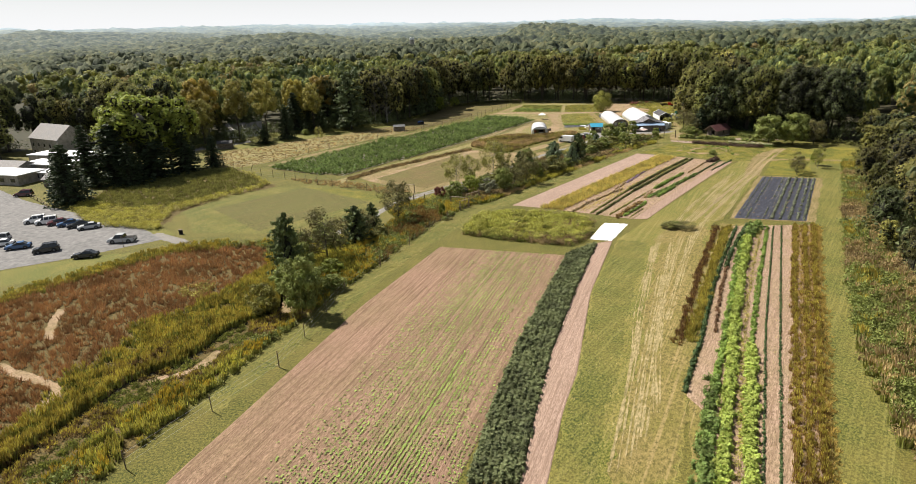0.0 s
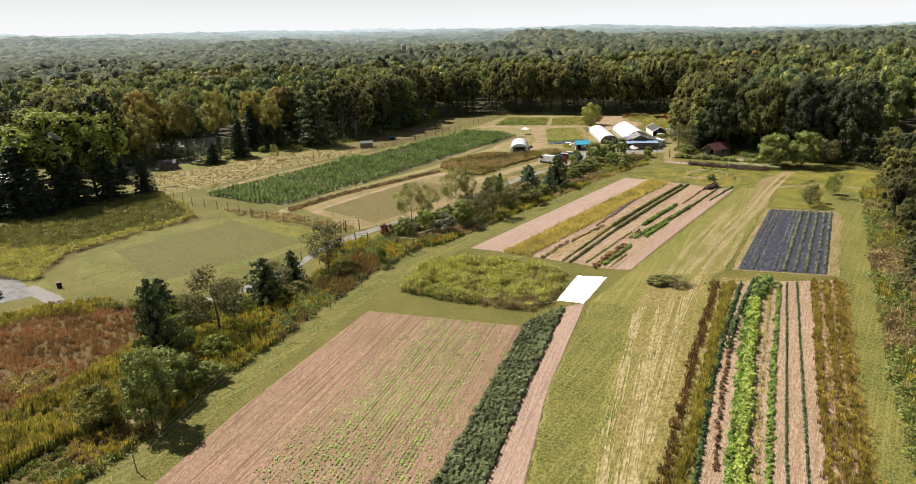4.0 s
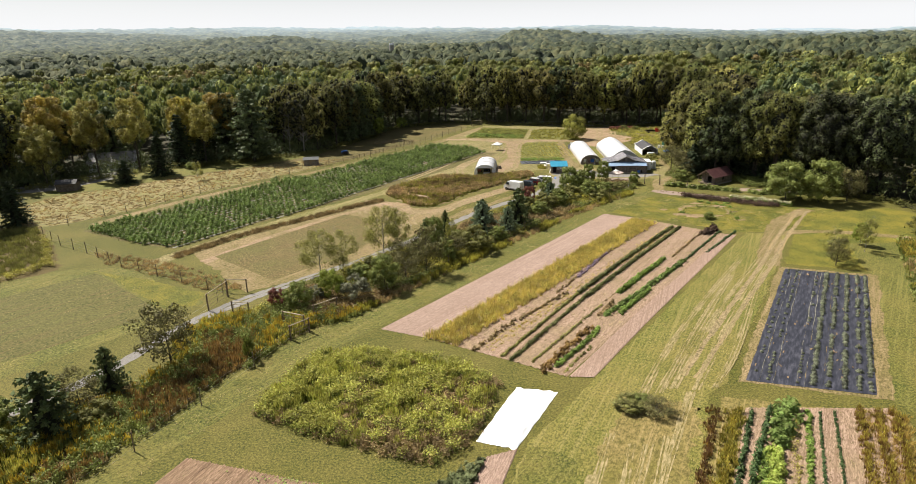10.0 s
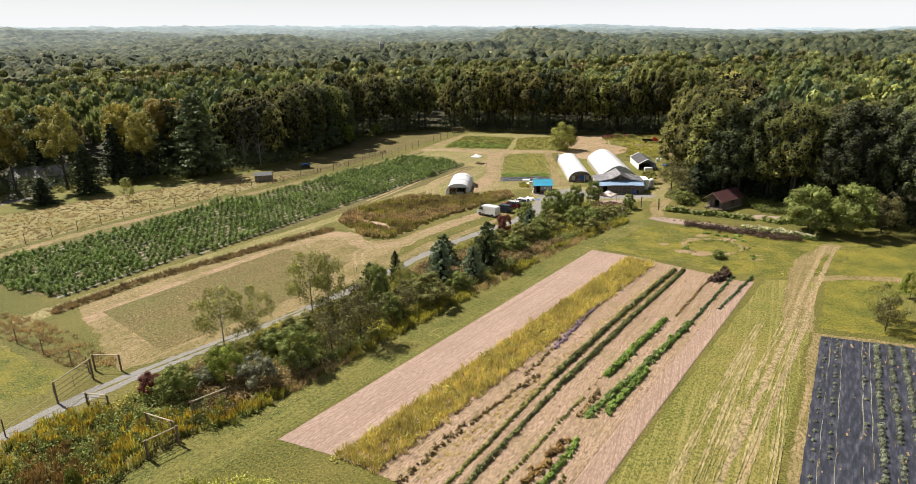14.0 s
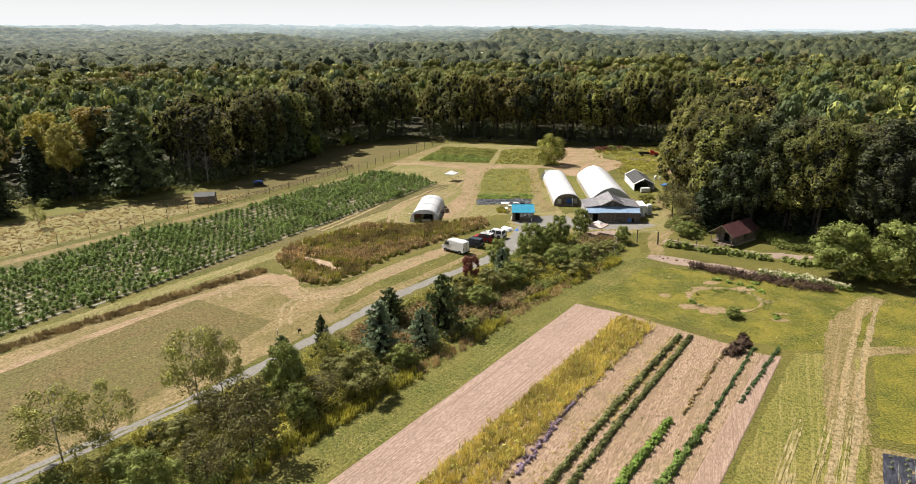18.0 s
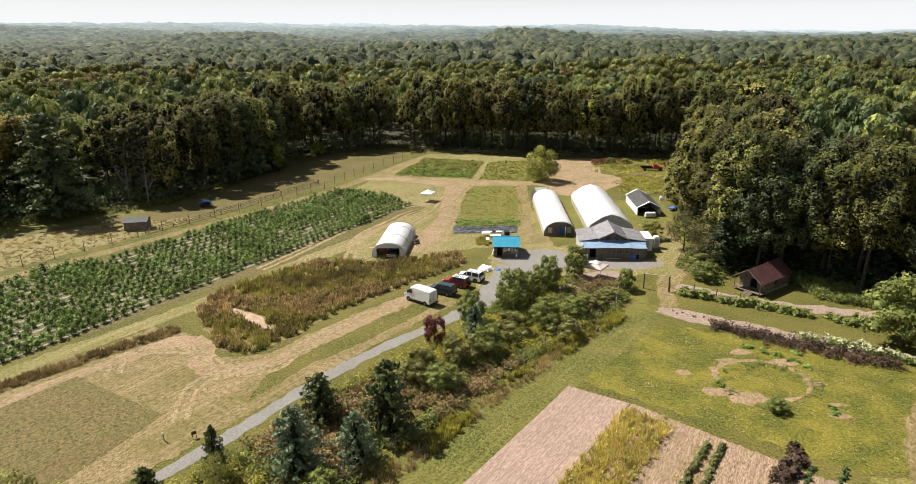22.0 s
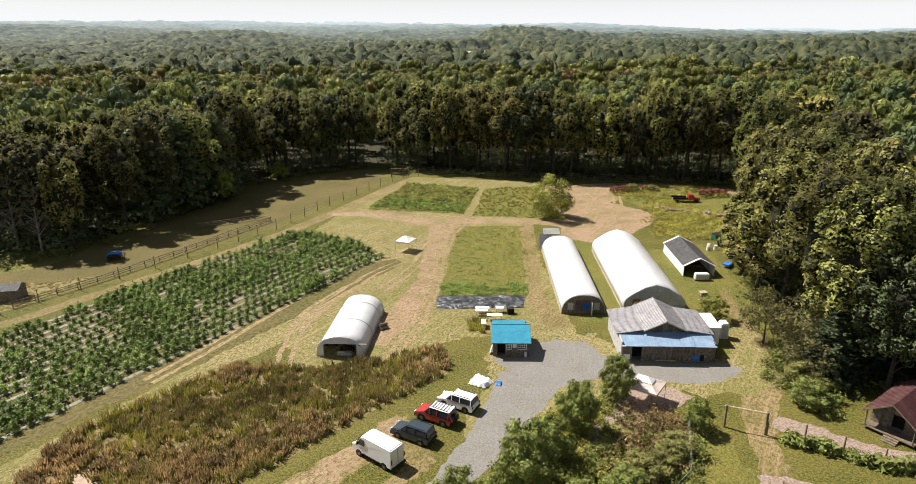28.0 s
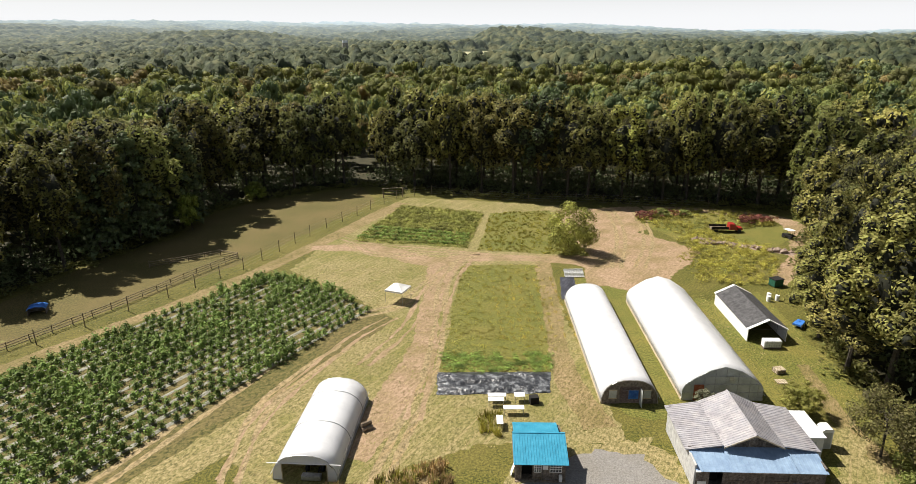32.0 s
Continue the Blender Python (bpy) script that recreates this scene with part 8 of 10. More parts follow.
solid("roof", [(-0.6, -0.6, 2.1), (-0.6, 0.6, 2.1), (-0.3, 0.6, 2.35), (0.3, 0.6, 2.35), (0.6, 0.6, 2.1), (0.6, -0.6, 2.1)][:0] or [(-0.6, -0.6, 2.104), (0.6, -0.6, 2.104), (0.35, -0.6, 2.36), (-0.35, -0.6, 2.36)], (0, 1.2, 0), M_WHITE, t)
boxpart("door", -0.4, 0.4, -0.58, -0.55, 0.1, 1.95, M_ENDFILM, t)


def window(parent, x, y, z, w, h, cols, rows):
    g = boxpart("window", x - w / 2, x + w / 2, y - 0.02, y, z, z + h, M_GLASS, parent, "dark glass panes in a white frame")
    for i in range(cols + 1):
        xx = x - w / 2 + w * i / cols
        boxpart("muntin", xx - 0.025, xx + 0.025, y - 0.05, y - 0.022, z, z + h, M_WHITE, g)
    for j in range(rows + 1):
        zz = z + h * j / rows
        boxpart("muntin", x - w / 2 - 0.02, x + w / 2 + 0.02, y - 0.054, y - 0.024, zz - 0.025, zz + 0.025, M_WHITE, g)
    return g


def farm_stand():
    t = thing("farm_shed", pose(56.1, 242.4, 0, 0, 0, -4.5), "small dark wooden shed with bright blue metal roof", "shed")
    boards(t, -2.35, 2.35, 0.0, 0.1, 2.3, 0.2, M_WOOD, skip=[(-1.7, -0.75, 0.1, 2.05)])
    for s in (-1, 1):
        boxpart("side_wall", s * 2.32 - 0.05, s * 2.32 + 0.05, 0.0, 5.6, 0.1, 2.25, M_WOOD, t)
        solid("side_gable", [(s * 2.32, 0.0, 2.25), (s * 2.32, 2.9, 3.05), (s * 2.32, 5.6, 2.3), (s * 2.32, 5.6, 2.25)], (0.05, 0, 0), M_WOOD, t)
    boxpart("back_wall", -2.3, 2.3, 5.55, 5.6, 0.1, 2.3, M_WOOD, t)
    boxpart("floor", -2.4, 2.4, -0.3, 5.6, 0.0, 0.1, M_POST, t)
    # doorway shade as a near-black panel
    boxpart("door_shade_panel", -1.7, -0.75, 0.8, 0.84, 0.1, 2.05, M_DARK, t, "near-black panel painted as the shade in a doorway")
    boxpart("door", -0.72, 0.1, -0.16, -0.1, 0.12, 2.0, M_WOOD, t, "weathered board door standing open")
    for z in (0.4, 1.0, 1.6):
        boxpart("door_batten", -0.7, 0.08, -0.2, -0.16, z, z + 0.1, M_POST, t)
    sheet_roof("front_roof", (-2.55, -0.55, 2.2), (2.6, -0.55, 2.2), (2.6, 2.95, 3.2), (-2.55, 2.95, 3.2), M_TEAL, t, "bright blue ribbed metal roof", ribs=20)
    sheet_roof("back_roof", (2.1, 5.9, 2.35), (-2.4, 5.9, 2.35), (-2.4, 3.0, 3.05), (2.1, 3.0, 3.05), M_TEAL, t, "bright blue ribbed metal roof", ribs=18)
    boxpart("roof_ridge", -2.57, 2.62, 2.88, 3.06, 3.18, 3.25, M_TEAL, t)
    window(t, -0.28, -0.2, 1.15, 0.65, 0.75, 3, 3)
    boxpart("notice_board", 0.22, 0.72, -0.06, -0.034, 1.3, 1.85, M_PALEROOF, t, "blank pale notice board")
    window(t, 1.45, -0.04, 1.05, 1.1, 0.85, 4, 3)
    boxpart("white_box", 1.75, 2.05, -0.3, -0.05, 0.1, 0.75, M_WHITE, t, "small white utility box")
    solid("leaning_sign", [(-2.75, 0.4, 0.1), (-2.75, 1.1, 0.1), (-2.45, 1.1, 1.2), (-2.45, 0.4, 1.2)], (0.04, 0, 0), M_WHITE, t)
    return t


farm_stand()


def red_shed():
    t = thing("red_roofed_shed", pose(95.0, 222.0, 0, 0, 0, 33), "weathered wooden shed with dark red metal roof and front porch", "shed")
    # the gable front faces -x in local axes; the long side runs along +x
    boxpart("porch_deck", -1.3, 0.2, -0.2, 4.6, 0.35, 0.45, M_POST, t, "weathered porch boards")
    boxpart("foundation", 0.2, 7.3, 0, 4.4, 0.0, 0.4, M_STONE, t)
    for i in range(3):
        boxpart("step", -1.6 - 0.3 * i, -1.3 - 0.3 * i + 0.02, 1.1, 2.5, 0.0, 0.33 - 0.11 * i, M_POST, t)
    for yq in (0.0, 4.4):
        rodpart("porch_post", (-1.2, yq, 0.45), (-1.2, yq, 2.5), 0.07, M_POST, t)
    n = 16
    for i in range(n):
        a, b = 4.4 * i / n, 4.4 * (i + 1) / n - 0.01
        c = (a + b) / 2
        zt = 2.45 + (2.2 - abs(c - 2.2)) * 0.72
        if 1.5 < c < 2.6:
            boxpart("board", 0.14, 0.2, a, b, 2.2, zt, M_WOOD, t)
        else:
            boxpart("board", 0.14, 0.2, a, b, 0.4, zt, M_WOOD, t)
    # near-black panel for the unlit room behind the door
    boxpart("door_shade_panel", 0.9, 0.94, 1.5, 2.6, 0.42, 2.2, M_DARK, t, "near-black panel painted as the shade in a doorway")
    for yq in (0.0, 4.34):
        boards_n = 24
        for i in range(boards_n):
            a, b = 0.2 + 7.0 * i / boards_n, 0.2 + 7.0 * (i + 1) / boards_n - 0.01
            if yq == 0.0 and 2.6 < a < 3.5:
                boxpart("board", a, b, yq, yq + 0.06, 0.4, 1.2, M_WOOD, t)
                continue
            boxpart("board", a, b, yq, yq + 0.06, 0.4, 2.5, M_WOOD, t)
    boxpart("side_window", 2.6, 3.6, 0.02, 0.05, 1.2, 2.1, M_GLASS, t, "dark side window")
    solid("back_wall", [(7.2, 0, 0.4), (7.2, 4.4, 0.4), (7.2, 4.4, 2.45), (7.2, 2.2, 4.0), (7.2, 0, 2.45)], (0.06, 0, 0), M_WOOD, t)
    boxpart("attic_window", 0.1, 0.14, 1.75, 2.6, 2.75, 3.2, M_GLASS, t)
    sheet_roof("roof", (-1.6, -0.4, 2.2), (7.6, -0.4, 2.2), (7.6, 2.2, 4.1), (-1.6, 2.2, 4.1), M_RED_ROOF, t, "dark red ribbed metal roof", ribs=18)
    sheet_roof("roof", (7.6, 4.8, 2.2), (-1.6, 4.8, 2.2), (-1.6, 2.2, 4.1), (7.6, 2.2, 4.1), M_RED_ROOF, t, "dark red ribbed metal roof", ribs=18)
    for s, ye in ((1, -0.4), (-1, 4.8)):
        solid("barge_board", [(-1.62, ye, 2.06), (-1.62, ye, 2.22), (-1.62, 2.2, 4.12), (-1.62, 2.2, 3.94)], (0.04, 0, 0), M_POST, t)
    return t


red_shed()
# storage shelter with a dark tarp roof
t = thing("storage_shelter", pose(91.6, 268.2, 0, 0, 0, -4.5), "white framed storage shelter with dark grey tarp roof", "shelter")
for s in (-1, 1):
    boxpart("side_sheet", s * 2.6 - 0.03, s * 2.6 + 0.03, 0, 12.4, 0.0, 1.9, M_WHITE, t, "white plastic side sheet")
    part("roof_tarp", slab((s * 2.75, 0.35, 1.9), (s * 2.75, 12.1, 1.9), (0, 12.1, 3.3), (0, 0.35, 3.3), 0.05), M_DARKSHINGLE, t, "dark grey tarpaulin")
    for y0, y1 in ((-0.15, 0.33), (12.12, 12.6)):
        part("roof_edge", slab((s * 2.8, y0, 1.86), (s * 2.8, y1, 1.86), (0, y1, 3.3), (0, y0, 3.3), 0.05), M_WHITE, t, "white roof edge")
    for i in range(6):
        rodpart("frame_post", (s * 2.52, 0.1 + i * 2.44, 0), (s * 2.52, 0.1 + i * 2.44, 1.9), 0.04, M_STEEL, t)
for i in range(6):
    y = 0.1 + i * 2.44
    rodpart("truss", (-2.52, y, 1.85), (2.52, y, 1.85), 0.03, M_STEEL, t)
    for s in (-1, 1):
        rodpart("rafter", (s * 2.52, y, 1.85), (0, y, 3.2), 0.03, M_STEEL, t)
boxpart("back_sheet", -2.57, 2.57, 12.35, 12.4, 0, 1.9, M_WHITE, t)
# garden shed in the pine meadow, blue coop
t = thing("garden_shed", pose(-23.4, 266.0, 0, 0, 0, 8), "small grey wooden garden shed", "shed")
boxpart("body", -2.4, 2.4, -1.4, 1.4, 0, 2.0, M_WOOD, t)
sheet_roof("roof", (-2.6, -1.7, 1.95), (2.6, -1.7, 1.95), (2.6, 0, 2.7), (-2.6, 0, 2.7), M_OLDROOF, t, "grey shingle roof", ribs=0)
sheet_roof("roof", (2.6, 1.7, 1.95), (-2.6, 1.7, 1.95), (-2.6, 0, 2.7), (2.6, 0, 2.7), M_OLDROOF, t, "grey shingle roof", ribs=0)
for s in (-1, 1):
    solid("gable", [(s * 2.38, -1.4, 2.0), (s * 2.38, 1.4, 2.0), (s * 2.38, 0, 2.6)], (0.02, 0, 0), M_WOOD, t)
boxpart("door", -0.5, 0.4, -1.44, -1.4, 0.05, 1.85, M_POST, t)
t = thing("animal_shelter", pose(-15.0, 284.2, 0, 0, 0, 20), "low animal shelter with blue tarp roof", "shelter")
for s in (-1, 1):
    boxpart("side", s * 1.2 - 0.04, s * 1.2 + 0.04, -0.9, 0.9, 0, 1.0, M_WOOD, t)
boxpart("back", -1.2, 1.2, 0.86, 0.9, 0, 1.0, M_WOOD, t)
shell("roof", [(-1.35, 0.95), (-0.9, 1.25), (0, 1.4), (0.9, 1.25), (1.35, 0.95)], -1.0, 1.0, M_BLUETARP, t, "bright blue tarp")


def canopy(x, y, rz, w, cloth, label, vent=None):
    t = thing("canopy_tent", pose(x, y, 0, 0, 0, rz), label, "canopy tent")
    k = w / 2
    for sx in (-1, 1):
        for sy in (-1, 1):
            rodpart("leg", (sx * k, sy * k, 0), (sx * k, sy * k, 2.2), 0.03, M_STEEL, t)
    bm = bmesh.new()
    c = [bm.verts.new((sx * (k + 0.05), sy * (k + 0.05), 2.2)) for sx, sy in ((-1, -1), (1, -1), (1, 1), (-1, 1))]
    d = [bm.verts.new((v.co.x, v.co.y, 1.95)) for v in c]
    top = bm.verts.new((0, 0, 3.05))
    m = [bm.verts.new(((c[i].co + c[(i + 1) % 4].co) / 2) * 0.5 + Vector((0, 0, 1.1 + 0.35 * 1.0))) for i in range(4)]
    for i in range(4):
        j = (i + 1) % 4
        bm.faces.new((c[i], c[j], m[i]))
        bm.faces.new((c[j], top, m[i]))
        bm.faces.new((top, c[i], m[i]))
        bm.faces.new((c[i], d[i], d[j], c[j]))
    bmesh.ops.recalc_face_normals(bm, faces=bm.faces[:])
    part("canopy", bm, cloth, t)
    if vent:
        bm = bmesh.new()
        c = [bm.verts.new((sx * k * 0.45, sy * k * 0.45, 2.72)) for sx, sy in ((-1, -1), (1, -1), (1, 1), (-1, 1))]
        top = bm.verts.new((0, 0, 3.2))
        for i in range(4):
            bm.faces.new((c[i], c[(i + 1) % 4], top))
        bm.faces.new(c[::-1])
        part("vent_flap", bm, vent, t, "white vent flap on top")
    return t


canopy(40.6, 285.3, -25, 3.0, M_CANVAS, "white pop-up canopy tent on the grass")
canopy(70.3, 231.3, -38, 3.2, M_PINKCANVAS, "faded pinkish pop-up canopy tent by the barn", M_CANVAS)

# ---- vehicles ----
WHEEL = {}


def wheel_mesh(r, w):
    key = (r, w)
    if key not in WHEEL:
        out = []
        for nm, r0, mt, ww in (("tyre", r, M_RUBBER, w), ("rim", r * 0.56, M_RIM, w + 0.02)):
            bm = bmesh.new()
            rod(bm, (-ww / 2, 0, 0), (ww / 2, 0, 0), r0, n=16)
            if nm == "tyre":
                bmesh.ops.bevel(bm, geom=[e for e in bm.edges if abs(e.verts[0].co.x - e.verts[1].co.x) < 1e-4], offset=0.03, segments=2, affect="EDGES")
            me = bpy.data.meshes.new(nm)
            bm.to_mesh(me)
            bm.free()
            me.materials.append(mt)
            out.append((nm, me))
        WHEEL[key] = out
    return WHEEL[key]


def loft(name, profile, w, material, parent, label="", tuck=0.0, bevel=0.05):
    """A body from its side outline (y ahead, z up), w wide, narrower towards the top by tuck."""
    bm = bmesh.new()
    zs = [p[1] for p in profile]
    z0, z1 = min(zs), max(zs)
    rows = []
    for s in (-1, 1):
        rows.append([bm.verts.new((s * (w / 2 - tuck * ((z - z0) / (z1 - z0)) ** 1.5), y, z)) for y, z in profile])
    n = len(profile)
    bm.faces.new(rows[0])
    bm.faces.new(rows[1][::-1])
    for i in range(n):
        j = (i + 1) % n
        bm.faces.new((rows[0][j], rows[0][i], rows[1][i], rows[1][j]))
    bmesh.ops.recalc_face_normals(bm, faces=bm.faces[:])
    if bevel:
        bmesh.ops.bevel(bm, geom=bm.edges[:], offset=bevel, segments=2, affect="EDGES", clamp_overlap=True)
    return part(name, bm, material, parent, label)


def vehicle(x, y, heading, kind, paint_mat, label, roof=None):
    """A parked vehicle, its nose along +y before turning."""
    t = thing({"van": "van", "pickup": "pickup_truck"}.get(kind, "car"), pose(x, y, 0, 0, 0, heading), label, {"van": "van", "pickup": "pickup"}.get(kind, "car"), "parked vehicles")
    if kind == "van":
        ln, w, r, wb = 5.5, 2.0, 0.36, 3.45
        body = [(-2.7, 0.4), (-2.72, 2.35), (-2.6, 2.5), (0.9, 2.52), (1.5, 2.4), (2.15, 1.5), (2.65, 1.15), (2.75, 0.75), (2.72, 0.4)]
        loft("body", body, w, paint_mat, t, tuck=0.14, bevel=0.11)
        loft("windscreen", [(1.5, 2.3), (1.54, 2.36), (2.14, 1.56), (2.1, 1.5)], 1.72, M_GLASS, t, "dark windscreen", 0.0, 0)
        for s in (-1, 1):
            solid("side_window", [(s * 0.95, 0.95, 1.5), (s * 0.95, 1.95, 1.5), (s * 0.92, 1.5, 2.15), (s * 0.92, 0.95, 2.15)], (s * 0.06, 0, 0), M_GLASS, t)
            boxpart("side_trim", s * 1.0 - 0.02, s * 1.0 + 0.02, -1.9, 1.2, 0.5, 0.62, M_RUBBER, t, "dark side moulding")
            boxpart("tail_light", s * 0.9 - 0.08, s * 0.9 + 0.08, -2.76, -2.7, 1.0, 1.5, M_RED_ROOF, t)
            boxpart("mirror", s * 1.1 - 0.08, s * 1.1 + 0.08, 1.75, 1.85, 1.45, 1.8, M_RUBBER, t)
            boxpart("headlight", s * 0.75 - 0.15, s * 0.75 + 0.15, 2.6, 2.72, 0.95, 1.15, M_PALEROOF, t)
        boxpart("rear_door_seam", -0.012, 0.012, -2.745, -2.7, 0.55, 2.3, M_RUBBER, t)
        boxpart("rear_bumper", -0.95, 0.95, -2.86, -2.68, 0.35, 0.55, M_RUBBER, t)
    else:
        dims = {"suv": (4.7, 1.86, 0.37, 2.75, 1.78), "sedan": (4.6, 1.78, 0.32, 2.7, 1.44), "boxy": (4.6, 1.88, 0.4, 2.69, 1.85), "pickup": (5.4, 1.95, 0.4, 3.2, 1.85)}[kind]
        ln, w, r, wb, h = dims
        q = ln / 2
        belt = 0.98 if kind == "sedan" else 1.12
        body = [(-q + 0.14, 0.3), (-q + 0.03, 0.5), (-q, 0.8), (-q + 0.07, belt - 0.05), (-q + 0.2, belt), (q - 1.25, belt + 0.02), (q - 0.6, belt - 0.07), (q - 0.18, belt - 0.22), (q, 0.68), (q - 0.03, 0.45), (q - 0.14, 0.3)]
        loft("body", body, w, paint_mat, t, tuck=0.1, bevel=0.09)
        if kind == "sedan":
            cab = [(-q + 0.55, belt - 0.02), (-q + 1.2, h - 0.03), (-q + 2.3, h), (q - 1.25, belt - 0.02)]
            top = [(-q + 1.15, h - 0.04), (-q + 1.2, h + 0.01), (-q + 2.25, h + 0.03), (-q + 2.4, h - 0.03)]
        elif kind == "pickup":
            cab = [(-0.75, belt - 0.02), (-0.6, h - 0.02), (0.85, h), (1.55, belt - 0.02)]
            top = [(-0.65, h - 0.03), (-0.6, h + 0.02), (0.8, h + 0.03), (0.95, h - 0.03)]
        else:
            cab = [(-q + 0.1, belt - 0.02), (-q + 0.3, h - 0.03), (q - 1.95, h), (q - 1.2, belt - 0.02)]
            top = [(-q + 0.25, h - 0.04), (-q + 0.3, h + 0.02), (q - 2.0, h + 0.04), (q - 1.85, h - 0.03)]
        loft("glasshouse", cab, w - 0.12, M_GLASS, t, "dark car windows", 0.18, 0.06)
        loft("roof", top, w - 0.34, roof or paint_mat, t, "white roof" if roof else "", 0.05, 0.035)
        for s in (-1, 1):
            for yy in ((-q + 0.32, -q + 1.7, q - 1.98) if kind in ("suv", "boxy") else ()):
                solid("pillar", [(s * (w / 2 - 0.06), yy - 0.06, belt - 0.02), (s * (w / 2 - 0.06), yy + 0.06, belt - 0.02), (s * (w / 2 - 0.2), yy + 0.06, h), (s * (w / 2 - 0.2), yy - 0.06, h)], (s * 0.03, 0, 0), paint_mat, t)
            boxpart("headlight", s * (w / 2 - 0.25) - 0.16, s * (w / 2 - 0.25) + 0.16, q - 0.1, q - 0.005, 0.72, 0.9, M_PALEROOF, t)
            boxpart("tail_light", s * (w / 2 - 0.14) - 0.08, s * (w / 2 - 0.14) + 0.08, -q - 0.012, -q + 0.1, 0.78, 1.02, M_RED_ROOF, t)
            if kind in ("suv", "boxy"):
                rodpart("roof_rail", (s * 0.62, -q + 0.5, h + 0.07), (s * 0.62, q - 2.1, h + 0.07), 0.025, M_RUBBER, t)
        if kind == "boxy":
            for i in range(6):
                boxpart("rack_bar", -0.6, 0.6, -q + 0.6 + i * 0.35, -q + 0.66 + i * 0.35, h + 0.08, h + 0.11, M_RUBBER, t)
            sp = new("spare_wheel", wheel_mesh(0.37, 0.24)[0][1])
            sp.parent, sp.matrix_basis = t, pose(0.2, -q - 0.12, 1.0, 0, 0, 90)
        if kind == "pickup":
            boxpart("cargo_bed", -w / 2 + 0.15, w / 2 - 0.15, -q + 0.12, -0.85, belt - 0.01, belt + 0.02, M_DARK, t, "dark open cargo bed")
        boxpart("front_bumper", -w / 2 + 0.08, w / 2 - 0.08, q - 0.06, q + 0.05, 0.32, 0.58, M_RUBBER, t)
        boxpart("rear_bumper", -w / 2 + 0.08, w / 2 - 0.08, -q - 0.06, -q + 0.05, 0.35, 0.6, M_RUBBER, t)
    for s in (-1, 1):
        for e in (-1, 1):
            rodpart("wheel_arch", (s * (w / 2 - 0.3), e * wb / 2, r + 0.02), (s * (w / 2 + 0.004), e * wb / 2, r + 0.02), r + 0.075, M_RUBBER, t, "black wheel arch", 14)
            wp = None
            for nm, me in wheel_mesh(r, 0.24):
                ob = new("wheel" if wp is None else nm, me)
                ob.parent = t if wp is None else wp
                ob.matrix_basis = pose(s * (w / 2 - 0.1), e * wb / 2, r) if wp is None else Matrix()
                wp = wp or ob
    return t


vehicle(40.5, 222.8, 50, "van", P_WHITE, "white high-roof cargo van parked on the grass")
vehicle(43.9, 225.9, 59, "suv", P_SLATE, "dark slate SUV with roof rails on the grass")
vehicle(46.3, 229.0, 59, "boxy", P_RED, "red off-road SUV with white roof and rear spare wheel", M_WHITE)
vehicle(48.8, 231.4, 58, "suv", P_WHITE, "white SUV parked on the grass")
for x, y, hd, kd, pt, lb in ((-99.5, 140.6, 118, "suv", P_WHITE, "white SUV in the car park"), (-96.0, 139.3, 118, "suv", P_WHITE, "white hatchback in the car park"), (-92.6, 138.2, 118, "sedan", P_MAROON, "maroon sedan in the car park"), (-89.5, 136.9, 118, "sedan", P_BLUE, "blue sedan in the car park"),
                             (-86.3, 135.4, 118, "sedan", P_BLACK, "black sedan in the car park"), (-83.0, 133.8, 118, "sedan", P_SILVER, "silver sedan in the car park"), (-98.5, 126.5, 105, "suv", P_SILVER, "silver SUV in the car park"), (-95.5, 123.3, 105, "sedan", P_WHITE, "white sedan in the car park"),
                             (-90.5, 121.0, 112, "sedan", P_BLUE, "dark blue sedan in the car park"), (-83.0, 118.2, 118, "suv", P_BLACK, "black SUV in the car park"), (-72.6, 113.8, 100, "sedan", P_BLACK, "small black sports car at the lawn edge"), (-70.0, 122.8, 95, "pickup", P_SILVER, "silver pickup truck leaving the car park"), (-120.5, 168.5, 100, "suv", P_MAROON, "dark red SUV by the buildings")):
    vehicle(x, y, hd, kd, pt, lb)

# ---- crop field ----
def crop_plant(seed, k=84):
    r = np.random.default_rng(seed)
    c = r.normal(size=(k, 3)) * [0.3, 0.3, 0.26] + [0, 0, 0.52]
    c[:, :2] *= (1.15 - 0.75 * np.clip(c[:, 2:3], 0, 1))
    c[:, 2] = np.clip(c[:, 2], 0.06, 1.05)
    c *= [1.1, 1.1, 0.94]
    d = c - [0, 0, 0.4]
    return together((*leaves(c, 0.155 * r.uniform(0.7, 1.3, k), d * 1.2 + [0, 0, 0.3], 0.5, r, 1.9), 0), *core_cloud(np.array([[0, 0, 0.34, 1.0], [0, 0, 0.6, 0.7]]), 0.31, 0.32))


crop_protos = [crop_plant(200 + i) for i in range(5)]
cu = np.array([math.sin(radians(33.5)), math.cos(radians(33.5))])
cn = np.array([cu[1], -cu[0]])
c0 = np.array([-33.0, 176.0])
spots, strips = [], []
